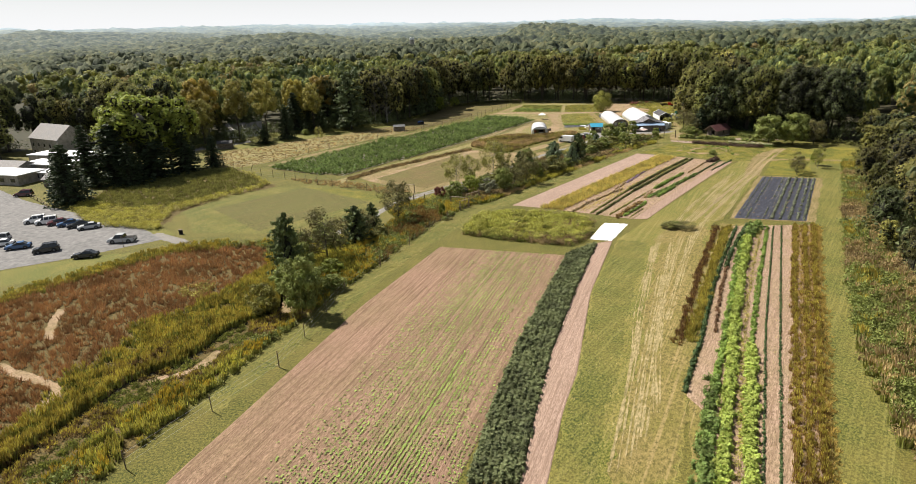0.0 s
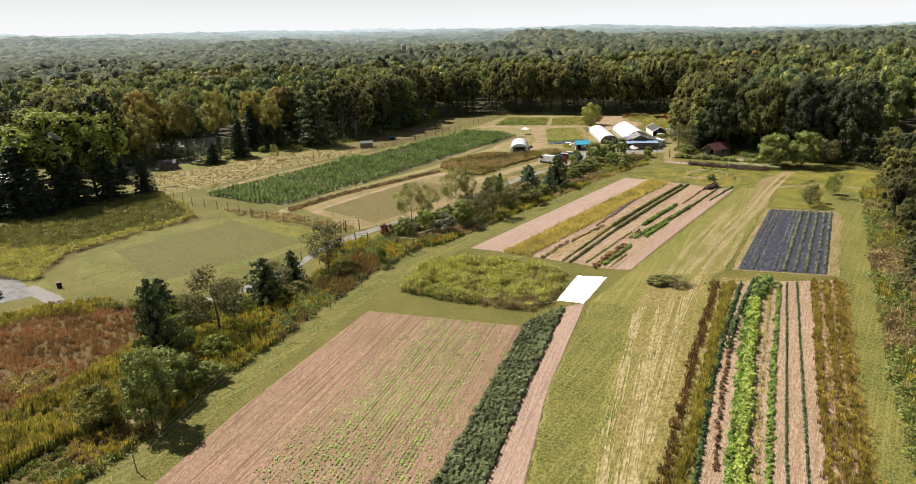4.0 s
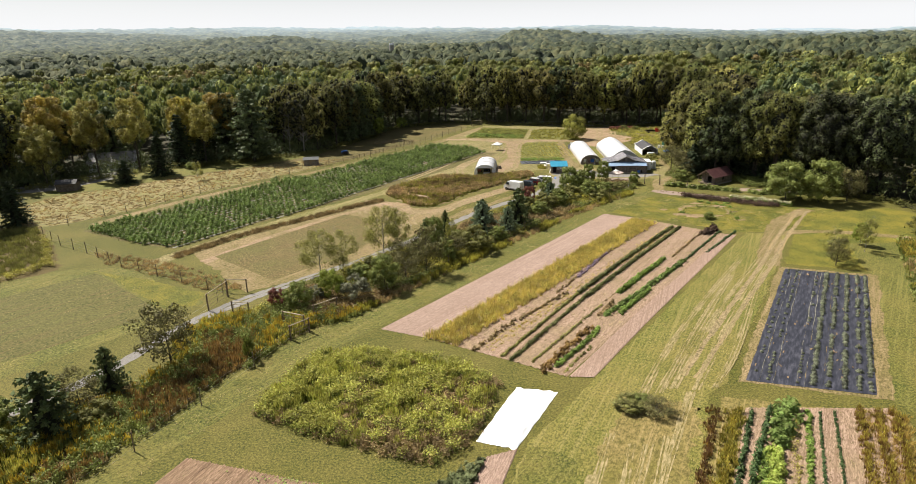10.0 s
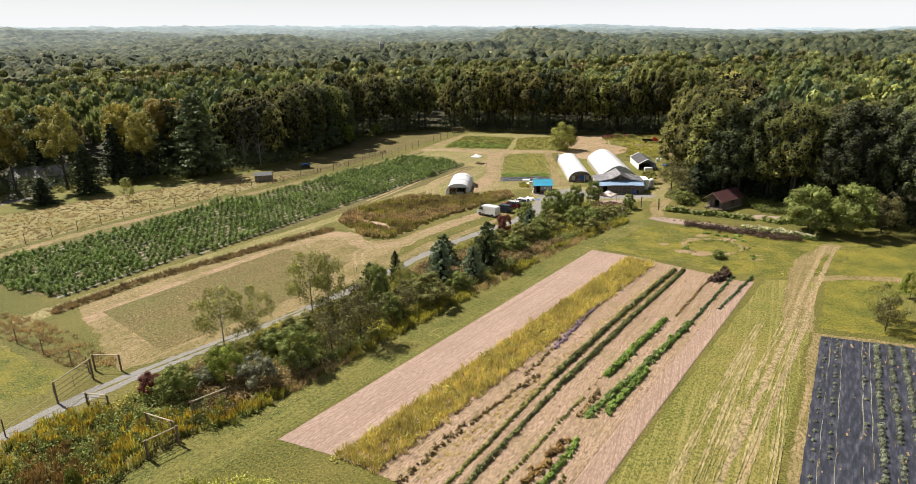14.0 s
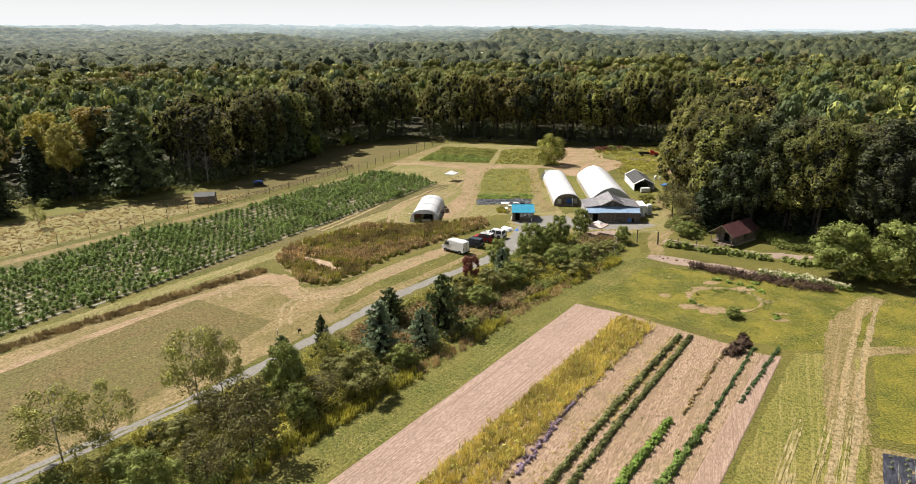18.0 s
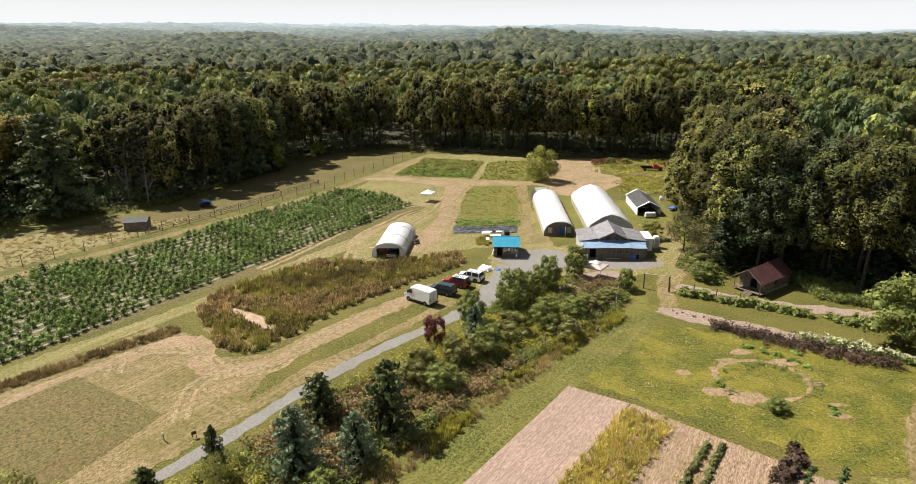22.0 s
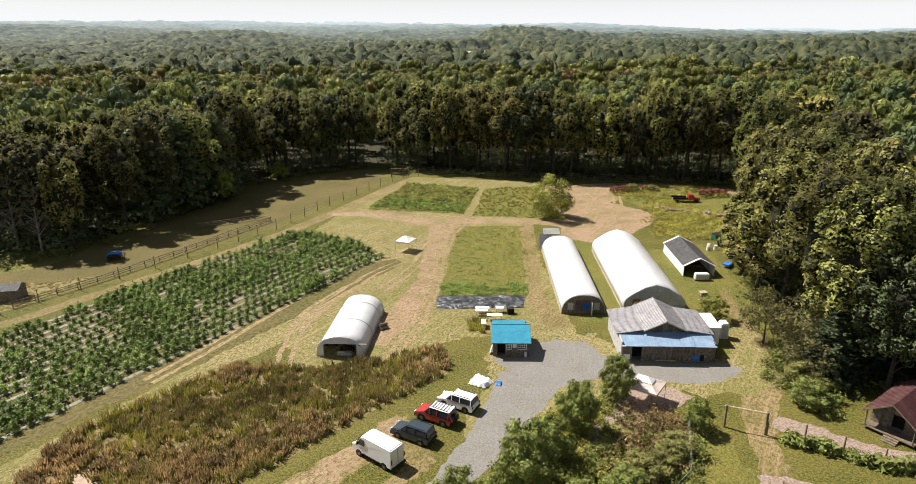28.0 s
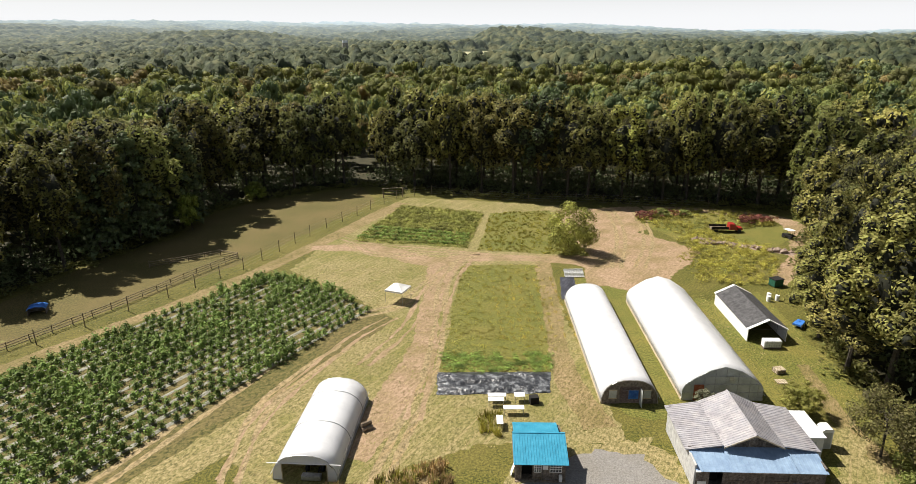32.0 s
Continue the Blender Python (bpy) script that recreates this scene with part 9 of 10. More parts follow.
for i in range(17):
    o = c0 - cn * (1.0 + i * 1.85)
    s = np.arange(-30, 140, 1.5)
    q = o + s[:, None] * cu + rng.normal(0, 0.13, (len(s), 2))
    ok = inside(q[:, 0], q[:, 1], CROP) & (rng.uniform(size=len(s)) < 0.93)
    spots.append(q[ok])
    rr = s[inside((o + s[:, None] * cu)[:, 0], (o + s[:, None] * cu)[:, 1], CROP)]
    if len(rr) > 3:
        strips.append((o + cu * rr[0], o + cu * rr[-1]))
spots = np.concatenate(spots)
sz = rng.uniform(0.95, 1.35, len(spots)) * np.clip(1.0 + 0.5 * np.array([noise.noise((x * 0.09, y * 0.09, 8.8)) for x, y in spots]), 0.6, 1.4)
nearest = np.argsort(np.hypot(spots[:, 0] - 6, spots[:, 1] - 236))[:290]
rest = np.setdiff1d(np.arange(len(spots)), nearest)
scatter("crop_plants", crop_protos, spots[rest], sz[rest] * 1.22, [M_CROP], "rows of bushy dark green crop plants", "crop plants", tall=sz[rest] * 1.22)
crop_me = []
for v, f, m in crop_protos:
    ob = raw("crop_plant", v, f, [M_CROP])
    crop_me.append(ob.data)
    bpy.data.objects.remove(ob)
crop_stem = limb_mesh("crop_stem", 210, 0.95, 0.08, 0.022, 0.3, 7, M_SHRUB)
for i in nearest:
    k = crop_me[rng.integers(0, 5)]
    t = thing("crop_plant", pose(spots[i, 0], spots[i, 1], 0.02, 0, 0, rng.uniform(0, 360)), "bushy dark green crop plant in a mulched row", "crop plant", "crop rows")
    for nm, me in (("stem", crop_stem), ("foliage", k)):
        ob = new(nm, me)
        ob.parent = t
        ob.matrix_basis = Matrix.Diagonal((sz[i] * 1.22, sz[i] * 1.22, sz[i] * 1.22, 1))
for a, b in strips:
    n = max(2, int(np.linalg.norm(b - a) / 6))
    bm = bmesh.new()
    prev = None
    for k in range(n + 1):
        p = a + (b - a) * k / n
        w = cn * rng.uniform(0.24, 0.4)
        ring = [bm.verts.new((*(p - w), 0.04)), bm.verts.new((*p, 0.1)), bm.verts.new((*(p + w), 0.04))]
        if prev:
            bm.faces.new((prev[0], prev[1], ring[1], ring[0]))
            bm.faces.new((prev[1], prev[2], ring[2], ring[1]))
        prev = ring
    tagged(part("mulch_film_strip", bm, M_FILMSTRIP), "pale plastic mulch film along a crop row", "mulch film", "mulch strips")

# ---- ground fabric with lavender plants ----
fa, fb, fc, fd = (np.array(q, float) for q in FABRIC)


def on_fabric(u, v):
    """u across from the left edge, v along from the near end, both 0 to 1."""
    return (fa * (1 - u) + fd * u) * (1 - v) + (fb * (1 - u) + fc * u) * v


edges = [0.0, 0.105, 0.215, 0.39, 0.455, 0.6, 0.745, 0.875, 1.0]
for k in range(8):
    u0, u1 = edges[k], edges[k + 1]
    nu, nv = 4, 40
    bm = bmesh.new()
    g = [[bm.verts.new((*(on_fabric(u0 + (u1 - u0) * i / nu, j / nv) + rng.normal(0, 0.03, 2) * (0 < j < nv)), 0.05 + 0.008 * (k % 2) + 0.03 * abs(noise.noise((k * 3.1 + i * 0.9, j * 0.7, 0))))) for i in range(nu + 1)] for j in range(nv + 1)]
    for j in range(nv):
        for i in range(nu):
            bm.faces.new((g[j][i], g[j][i + 1], g[j + 1][i + 1], g[j + 1][i]))
    tagged(part("ground_fabric", bm, M_FABRIC, smooth=True), "black woven ground fabric sheet with dusty wrinkles", "ground fabric", "fabric sheets", "structure")
def dome_plant(seed, k=90):
    """A low clipped dome of short upright shoots over a closed heart."""
    r = np.random.default_rng(seed)
    d = r.normal(size=(k, 3))
    d[:, 2] = np.abs(d[:, 2]) * 0.9
    d /= np.linalg.norm(d, axis=1)[:, None]
    c = d * [0.36, 0.36, 0.5] * r.uniform(0.85, 1.1, (k, 1))
    return together((*leaves(c, 0.11 * r.uniform(0.7, 1.3, k), d, 0.4, r, 1.9), 0), *core_cloud(np.array([[0, 0, 0.1, 1.0]]), 0.3, 0.36))


lav = [dome_plant(230 + i) for i in range(3)]
lav_me = []
for v, f, m in lav:
    ob = raw("lavender_plant", v, f, [M_LAVLEAF])
    lav_me.append(ob.data)
    bpy.data.objects.remove(ob)
rows = ((0.055, 0.45, 0.5), (0.165, 0.5, 0.55), (0.405, 0.5, 0.55), (0.52, 0.95, 0.85), (0.64, 0.95, 0.8), (0.76, 0.9, 0.85), (0.875, 0.75, 0.8), (0.965, 0.9, 0.8))
for u, p, s in rows:
    for v in np.arange(0.02, 0.99, 0.0215):
        if rng.uniform() > p:
            continue
        x, y = on_fabric(u + rng.normal(0, 0.004), v)
        ob = new("lavender_plant", lav_me[rng.integers(0, 3)])
        k = s * rng.uniform(0.85, 1.4)
        ob.matrix_world = pose(x, y, 0.06, 0, 0, rng.uniform(0, 360)) @ Matrix.Diagonal((k, k, k * 0.8, 1))
        tagged(ob, "rounded grey-green plant growing through black fabric", "lavender", "fabric rows")
for u in (0.1, 0.21, 0.39, 0.455):
    pts = [on_fabric(u + 0.004 * math.sin(j), j / 40) for j in range(41)]
    tagged(patch("sandbag_line", band(pts, 0.05), 0.1, M_FILMSTRIP, "dusty pale seam between fabric sheets", 0.06, 0.5), kind="structure")
for i in range(60):
    x, y = on_fabric(rng.uniform(0.02, 0.98), rng.uniform(0.02, 0.98))
    bm = bmesh.new()
    box(bm, -0.1, 0.1, -0.25, 0.25, 0, 0.05, 0.015)
    ob = part("fabric_weight", bm, M_TAN)
    ob.matrix_world = pose(x, y, 0.08, 0, 0, -32 + rng.normal(0, 12)) @ Matrix.Diagonal((rng.uniform(0.5, 1.1), rng.uniform(0.4, 1.5), 1, 1))
    tagged(ob, "pale stone weighing down black fabric", "stone", "fabric weights")


def sheet(name, poly, z, lift, material, label, category, n=26, seed=1.0):
    """A rumpled cloth over a four-cornered piece of ground."""
    a, b, c, d = (np.array(q, float) for q in poly)
    bm = bmesh.new()
    g = []
    for j in range(n + 1):
        row = []
        for i in range(n + 1):
            u, v = i / n, j / n
            edge = min(u, 1 - u, v, 1 - v)
            p = (a * (1 - u) + b * u) * (1 - v) + (d * (1 - u) + c * u) * v
            wob = 0.25 * (noise.noise((u * 7, v * 7, seed)), noise.noise((u * 7, v * 7, seed + 5)))[0] if edge < 0.02 else 0
            row.append(bm.verts.new((p[0] + wob, p[1] + wob * 0.7, z + lift * min(1, edge * 9) * (0.75 + 0.7 * noise.noise((u * 6, v * 6, seed + 9))))))
        g.append(row)
    for j in range(n):
        for i in range(n):
            bm.faces.new((g[j][i], g[j][i + 1], g[j + 1][i + 1], g[j + 1][i]))
    bmesh.ops.recalc_face_normals(bm, faces=bm.faces[:])
    return tagged(part(name, bm, material, smooth=True), label, category)


sheet("row_cover", [(25.6, 113.6), (29.6, 112), (35.6, 122.4), (30.8, 123.6)], 0.06, 0.35, M_TARP, "bright white row cover spread over a bed", "row cover")
sheet("white_tarp", [(50.1, 236.0), (52.1, 234.8), (53.3, 236.1), (51.3, 238.0)], 0.06, 0.6, M_TARP, "crumpled white tarp lying on gravel", "tarp", 14, 3.0)
sheet("blue_tarp_scrap", [(53.5, 235.4), (54.1, 235.2), (54.3, 236.1), (53.6, 236.3)], 0.06, 0.2, M_BLUETARP, "scrap of blue tarp beside the white one", "tarp", 8, 4.0)
sheet("black_plastic_mulch", [(46.5, 257.6), (59.8, 257.2), (60.8, 262.0), (46.5, 262.7)], 0.05, 0.35, M_PLASTIC_BLACK, "crinkled shiny black plastic over a bed", "plastic mulch", 44, 6.0)
sheet("black_weed_cloth", [(66.6, 284), (69.3, 283.8), (70.6, 293), (68.2, 293.4)], 0.05, 0.1, M_FABRIC, "black weed cloth behind the tunnel", "weed cloth", 12, 7.0)

# ---- fences and gates ----
POST_ME = {}


def post(x, y, h, r, parent, tilt=0.0):
    key = (h, r)
    if key not in POST_ME:
        bm = bmesh.new()
        rod(bm, (0, 0, 0), (0, 0, h), r, r * 0.85, 7)
        me = bpy.data.meshes.new("post")
        bm.to_mesh(me)
        bm.free()
        me.materials.append(M_POST)
        POST_ME[key] = me
    ob = new("post", POST_ME[key])
    ob.parent = parent
    ob.matrix_basis = pose(x, y, 0, rng.normal(0, 1.5), rng.normal(0, 1.5), rng.uniform(0, 360))
    return ob


def fence(line, gap, h, label, wires=(0.3, 0.9, 1.5, 2.1), r=0.075, rails=0):
    """Posts along a line, with wires or rails between them; places are kept in the world's axes."""
    t = thing("fence", Matrix(), label, "fence")
    pts = []
    for a, b in zip(line, line[1:]):
        a, b = Vector((*a, 0)), Vector((*b, 0))
        n = max(1, round((b - a).length / gap))
        pts += [a.lerp(b, k / n) for k in range(n)]
    pts.append(Vector((*line[-1], 0)))
    for p in pts:
        post(p.x, p.y, h * (1 if rails == 0 else rng.uniform(0.95, 1.08)), r, t)
    for z in wires:
        bm = bmesh.new()
        tube(bm, [(p.x, p.y, z) for p in pts], 0.011)
        part("wire", bm, M_STEEL, t)
    for k in range(rails):
        for p, q in zip(pts, pts[1:]):
            z = 0.35 + 0.75 * k / max(1, rails - 1)
            rodpart("rail", (p.x, p.y, z + rng.normal(0, 0.03)), (q.x, q.y, z + rng.normal(0, 0.03)), 0.055, M_POST, t)
    return t


fence([(-73, 196), (-66, 199), (-60.8, 205.4), (-46.2, 227.9), (-33.8, 242.5), (-17.2, 264), (-9, 273.5), (3, 288.8), (11.7, 300.9), (20.2, 320), (31.2, 340), (37, 350)], 5.6, 2.4, "tall wooden-post deer fence along the crop")
fence([(37, 350), (46, 354), (57.5, 348.6), (70.4, 344.2), (82.2, 342.6), (95, 339.6), (112, 334)], 6.2, 2.4, "deer fence before the dark woods")
fence([(-70, 193.4), (-58.5, 183.4), (-50, 178), (-38.6, 169.2), (-29.5, 163.8), (-18, 157), (-14.8, 155.2)], 5.4, 2.4, "deer fence between meadow and fields")
fence([(-14.6, 148.2), (-16.5, 142), (-19, 136)], 5.0, 2.2, "short fence run beside the lane gate", (0.4, 1.2))
fence([(-23, 68.5), (-33, 50)], 9.0, 2.2, "wire fence along the grass lane", (0.5, 1.2, 1.8), 0.06)
fence([(-23, 68.5), (-18.5, 92), (-9.4, 113.5), (-2, 130), (0.8, 137.4)], 9.5, 2.3, "wire fence along the grass lane", (0.5, 1.2, 1.8), 0.06)
fence([(5.6, 147), (13, 152.4), (22.8, 165.5), (33, 178.5), (45, 192.5), (57.5, 206), (70, 217.5), (73, 226)], 8.5, 2.3, "wire fence hidden in the hedgerow", (0.5, 1.2, 1.8), 0.06)
fence([(-20, 262), (-12, 272), (-4, 284.5), (4, 299), (9, 307), (5, 309), (0, 306), (-6, 303)], 3.0, 1.25, "split-rail fence of a small paddock", (), 0.07, 3)
fence([(80.7, 224.3), (84.4, 223.6), (90, 219.6)], 3.6, 1.6, "low wooden fence beside the gate", (0.6, 1.2), 0.09)


def gate(a, b, h, label, bars=4, tall_bar=True, leaf=0.7):
    """Two tall posts with a head rail and a framed leaf between them."""
    a, b = Vector((*a, 0)), Vector((*b, 0))
    d = b - a
    w = d.length
    t = thing("gate", Matrix.Translation(a) @ pose(0, 0, 0, 0, 0, math.degrees(math.atan2(d.y, d.x))), label, "gate")
    for x in (0, w):
        rodpart("gate_post", (x, 0, 0), (x, 0, h), 0.12, M_POST, t)
    if tall_bar:
        rodpart("head_rail", (-0.2, 0, h - 0.1), (w + 0.2, 0, h - 0.1), 0.07, M_LUMBER, t)
    if leaf:
        f = thing("gate_leaf", Matrix(), "", "")
        bpy.data.objects.remove(f)
        hh = h * leaf
        for k in range(bars):
            z = 0.25 + (hh - 0.25) * k / (bars - 1)
            rodpart("gate_bar", (0.15, 0.1, z), (w - 0.15, 0.1, z), 0.035, M_POST, t)
        for x in (0.15, w / 2, w - 0.15):
            rodpart("gate_upright", (x, 0.1, 0.2), (x, 0.1, hh), 0.035, M_POST, t)
    return t


gate((-14.6, 148.2), (-13.4, 153.6), 2.9, "tall wooden gate frame across the gravel lane")
gate((-14.2, 155.6), (-10.8, 155.4), 2.4, "wooden gate beside the lane", 3, True, 0.0)
gate((-10.5, 147.2), (-7.8, 146.6), 2.0, "low wooden gate by the goldenrod", 3)
gate((-1.4, 142.4), (2.0, 140.8), 2.3, "wooden gate frame at the hedgerow gap", 2)
gate((0.8, 137.5), (2.9, 139.8), 2.3, "leaning wooden gate at the grass lane", 3, True, 0.6)
gate((2.6, 144.5), (5.6, 147.2), 2.2, "wooden rail gate in the hedgerow", 3)
gate((77.0, 226.0), (80.6, 224.4), 2.7, "tall wooden gateway across the track", 3, True, 0.0)
gate((33.5, 351), (38.5, 352), 2.6, "dark gate at the fence corner", 3)

# ---- yard clutter ----
def table(x, y, rz, w, d, h, material, label):
    t = thing("table", pose(x, y, 0, 0, 0, rz), label, "table")
    boxpart("tabletop", -w / 2, w / 2, -d / 2, d / 2, h - 0.05, h, material, t)
    for sx in (-1, 1):
        for sy in (-1, 1):
            rodpart("leg", (sx * (w / 2 - 0.08), sy * (d / 2 - 0.08), 0), (sx * (w / 2 - 0.08), sy * (d / 2 - 0.08), h - 0.05), 0.03, M_STEEL, t)
    return t


for x, y, w, d, lb in ((53.4, 256.0, 2.1, 0.75, "white plastic work table behind the shed"), (53.2, 255.1, 1.8, 0.7, "white plastic work table behind the shed"), (56.0, 255.9, 1.2, 0.9, "white washing table behind the shed"), (55.0, 253.4, 2.3, 0.8, "white work table with trays"), (53.2, 251.2, 0.7, 1.6, "narrow white bench beside the shed")):
    table(x, y, -3, w, d, 0.85, M_WHITE, lb)
t = thing("crate_stack", pose(57.6, 255.4, 0, 0, 0, 5), "dark stacked plastic crates", "crates")
for k in range(3):
    boxpart("crate", -0.5, 0.5, -0.4, 0.4, 0.3 * k, 0.3 * k + 0.28, M_DARK, t, bevel=0.02)
t = thing("pipe_bundle", pose(71.0, 294.9, 0, 0, 0, -8), "white pipes laid out beside the track", "pipes")
for k in range(7):
    rodpart("pipe", (-1.7, -1.9 + k * 0.6, 0.12), (1.7, -1.6 + k * 0.6, 0.12), 0.09, M_WHITE, t)
t = thing("water_tank", pose(91.4, 266.6, 0, 0, 0, -4), "white caged water tank on a pallet", "water tank")
boxpart("tank", -1.15, 1.15, -0.5, 0.5, 0.16, 1.2, M_PALEROOF, t, bevel=0.08)
boxpart("pallet", -1.2, 1.2, -0.55, 0.55, 0, 0.14, M_POST, t)
for k in range(8):
    rodpart("cage_bar", (-1.15 + k * 0.33, -0.53, 0.14), (-1.15 + k * 0.33, -0.53, 1.22), 0.015, M_STEEL, t)
for k in range(4):
    rodpart("cage_rail", (-1.18, -0.54, 0.3 + k * 0.3), (1.18, -0.54, 0.3 + k * 0.3), 0.015, M_STEEL, t)


def pallet(x, y, rz, n, label):
    t = thing("pallet", pose(x, y, 0, 0, 0, rz), label, "pallet")
    for k in range(n):
        for i in range(7):
            boxpart("slat", -0.6 + i * 0.18, -0.49 + i * 0.18, -0.5, 0.5, 0.12 + k * 0.16, 0.145 + k * 0.16, M_LUMBER, t)
        for s in (-0.45, 0.0, 0.42):
            boxpart("bearer", -0.6, 0.6, s, s + 0.08, k * 0.16 + 0.004, 0.118 + k * 0.16, M_POST, t)
    return t


pallet(89.0, 260.2, 10, 4, "stack of weathered wooden pallets")
pallet(88.1, 258.0, -5, 1, "pale wooden pallet on grass")
t = thing("waste_bin", pose(103.2, 287.2, 0, 0, 0, 15), "green metal waste bin by the track", "bin")
boxpart("bin_body", -0.9, 0.9, -0.7, 0.7, 0.1, 1.3, M_GREENPAINT, t, bevel=0.05)
boxpart("lid", -0.95, 0.95, -0.75, 0.75, 1.304, 1.38, M_DARK, t)
t = thing("blue_trailer", pose(98.6, 272.4, 0, 0, 0, 40), "small blue farm implement under branches", "implement")
boxpart("frame", -1.0, 1.0, -0.6, 0.6, 0.4, 0.7, M_BLUETARP, t, bevel=0.03)
for s in (-1, 1):
    rodpart("wheel", (s * 0.8, -0.75, 0.35), (s * 0.8, -0.6, 0.35), 0.35, M_RUBBER, t, n=14)
for i, (x, y) in enumerate(((99.4, 282.3), (100.3, 281.4), (98.8, 281.2))):
    t = thing("plastic_drum", pose(x, y, 0, 0, 0, i * 40), "white plastic drum beside the shelter", "drum", "drums")
    rodpart("drum", (0, 0, 0), (0, 0, 0.9), 0.32, M_WHITE, t, n=14)
    rodpart("cap", (0.12, 0, 0.9), (0.12, 0, 0.96), 0.07, M_DARK, t, n=8)
# old red farm truck, utility cart, tractor in the tunnel
t = thing("farm_truck", pose(108.2, 316.6, 0, 0, 0, -97), "old red flatbed farm truck", "truck")
loft("cab", [(0.5, 0.6), (0.5, 1.9), (1.6, 1.9), (2.0, 1.2), (2.1, 0.6)], 1.8, P_RED, t, tuck=0.1, bevel=0.05)
loft("bonnet", [(2.1, 0.55), (2.1, 1.2), (3.2, 1.1), (3.3, 0.55)], 1.6, P_RED, t, bevel=0.06)
boxpart("windscreen", -0.75, 0.75, 1.72, 1.8, 1.3, 1.75, M_GLASS, t)
boxpart("flatbed", -1.0, 1.0, -3.2, 0.35, 0.75, 0.9, M_POST, t)
for s in (-1, 1):
    boxpart("side_board", s * 0.98 - 0.03, s * 0.98 + 0.03, -3.2, 0.35, 0.904, 1.35, M_DARK, t)
    for yy in (-2.2, 2.5):
        ob = new("wheel", wheel_mesh(0.42, 0.26)[0][1])
        ob.parent, ob.matrix_basis = t, pose(s * 0.85, yy, 0.42)
t = thing("utility_cart", pose(119, 311.5, 0, 0, 0, 20), "white roofed utility cart at the wood edge", "cart")
boxpart("body", -0.6, 0.6, -1.2, 1.2, 0.35, 0.8, M_DARK, t, bevel=0.05)
boxpart("roof", -0.65, 0.65, -0.9, 0.9, 1.75, 1.82, M_WHITE, t)
for sx in (-1, 1):
    for sy in (-0.8, 0.8):
        rodpart("roof_post", (sx * 0.55, sy, 0.8), (sx * 0.55, sy, 1.75), 0.03, M_DARK, t)
        ob = new("wheel", wheel_mesh(0.3, 0.2)[0][1])
        ob.parent, ob.matrix_basis = t, pose(sx * 0.6, sy, 0.3)
t = thing("tractor", pose(34.6, 246.2, 0, 0, 0, 174), "dark compact tractor with front bucket in the hoop house", "tractor")
loft("bonnet", [(0.0, 0.7), (0.0, 1.3), (1.4, 1.2), (1.5, 0.7)], 0.8, M_DARK, t, bevel=0.05)
loft("seat_deck", [(-1.2, 0.6), (-1.2, 1.0), (0.0, 1.0), (0.0, 0.6)], 1.2, M_GREENPAINT, t, bevel=0.03)
boxpart("canopy", -0.7, 0.7, -1.2, 0.5, 2.1, 2.18, M_DARK, t)
boxpart("bucket", -0.95, 0.95, 2.2, 2.8, 0.1, 0.6, M_STEEL, t, bevel=0.04)
for s in (-1, 1):
    rodpart("loader_arm", (s * 0.5, 0.2, 1.1), (s * 0.6, 2.3, 0.5), 0.06, M_DARK, t)
    rodpart("roll_bar", (s * 0.6, -1.0, 1.0), (s * 0.6, -1.0, 2.1), 0.04, M_DARK, t)
    for yy, rr in ((-0.8, 0.6), (1.2, 0.36)):
        ob = new("wheel", wheel_mesh(rr, 0.3)[0][1])
        ob.parent, ob.matrix_basis = t, pose(s * 0.75, yy, rr)
t = thing("rototiller", pose(32.2, 246.8, 0, 0, 0, 10), "rusty red tiller in the hoop house", "tiller")
boxpart("housing", -0.6, 0.6, -0.4, 0.4, 0.3, 0.9, M_RUSTY, t, bevel=0.06)
for s in (-1, 1):
    rodpart("wheel", (s * 0.6, 0, 0.35), (s * 0.75, 0, 0.35), 0.35, M_RUBBER, t, n=14)
t = thing("log_pile", pose(38.8, 251.5, 0, 0, 0, 30), "short brown logs beside the hoop house", "logs")
for k, (a, z) in enumerate(((-0.3, 0.25), (0.3, 0.25), (0.0, 0.66))):
    rodpart("log", (-0.6, a, z), (0.6, a + 0.05, z), 0.25, M_POST, t, n=9)
tagged(patch("dirt_bank_base", band([(99.5, 311), (106, 308.5), (115, 302)], 2.6), 0.02, M_MULCH, "brown dirt under a spoil bank", 0.4), kind="structure")
bm = bmesh.new()
for k in range(60):
    f = rng.uniform()
    p = np.array([99.5, 311]) * (1 - f) + np.array([115, 302]) * f + rng.normal(0, 0.6, 2)
    s = rng.uniform(0.25, 0.7)
    b2 = bmesh.new()
    bmesh.ops.create_icosphere(b2, subdivisions=1, radius=s, matrix=Matrix.Translation((p[0], p[1], s * 0.3)))
    for v in b2.verts:
        v.co += Vector(rng.normal(0, s * 0.15, 3))
    merge(bm, b2)
tagged(part("dirt_pile", bm, M_MULCH), "long bank of brown dug earth and clods", "dirt pile", kind="stuff")

# ---- garden rows by the red-roofed shed and weeds round the yard ----
q = np.concatenate([along((82, 223.4), (92, 217.4), 0.4, 0.4, 0.4), along((92, 217.4), (108, 209), 0.4, 0.4, 0.4)])
bush = np.array([noise.noise((x * 0.45, y * 0.45, 3.1)) for x, y in q])
q, bush = q[bush > -0.28], bush[bush > -0.28]
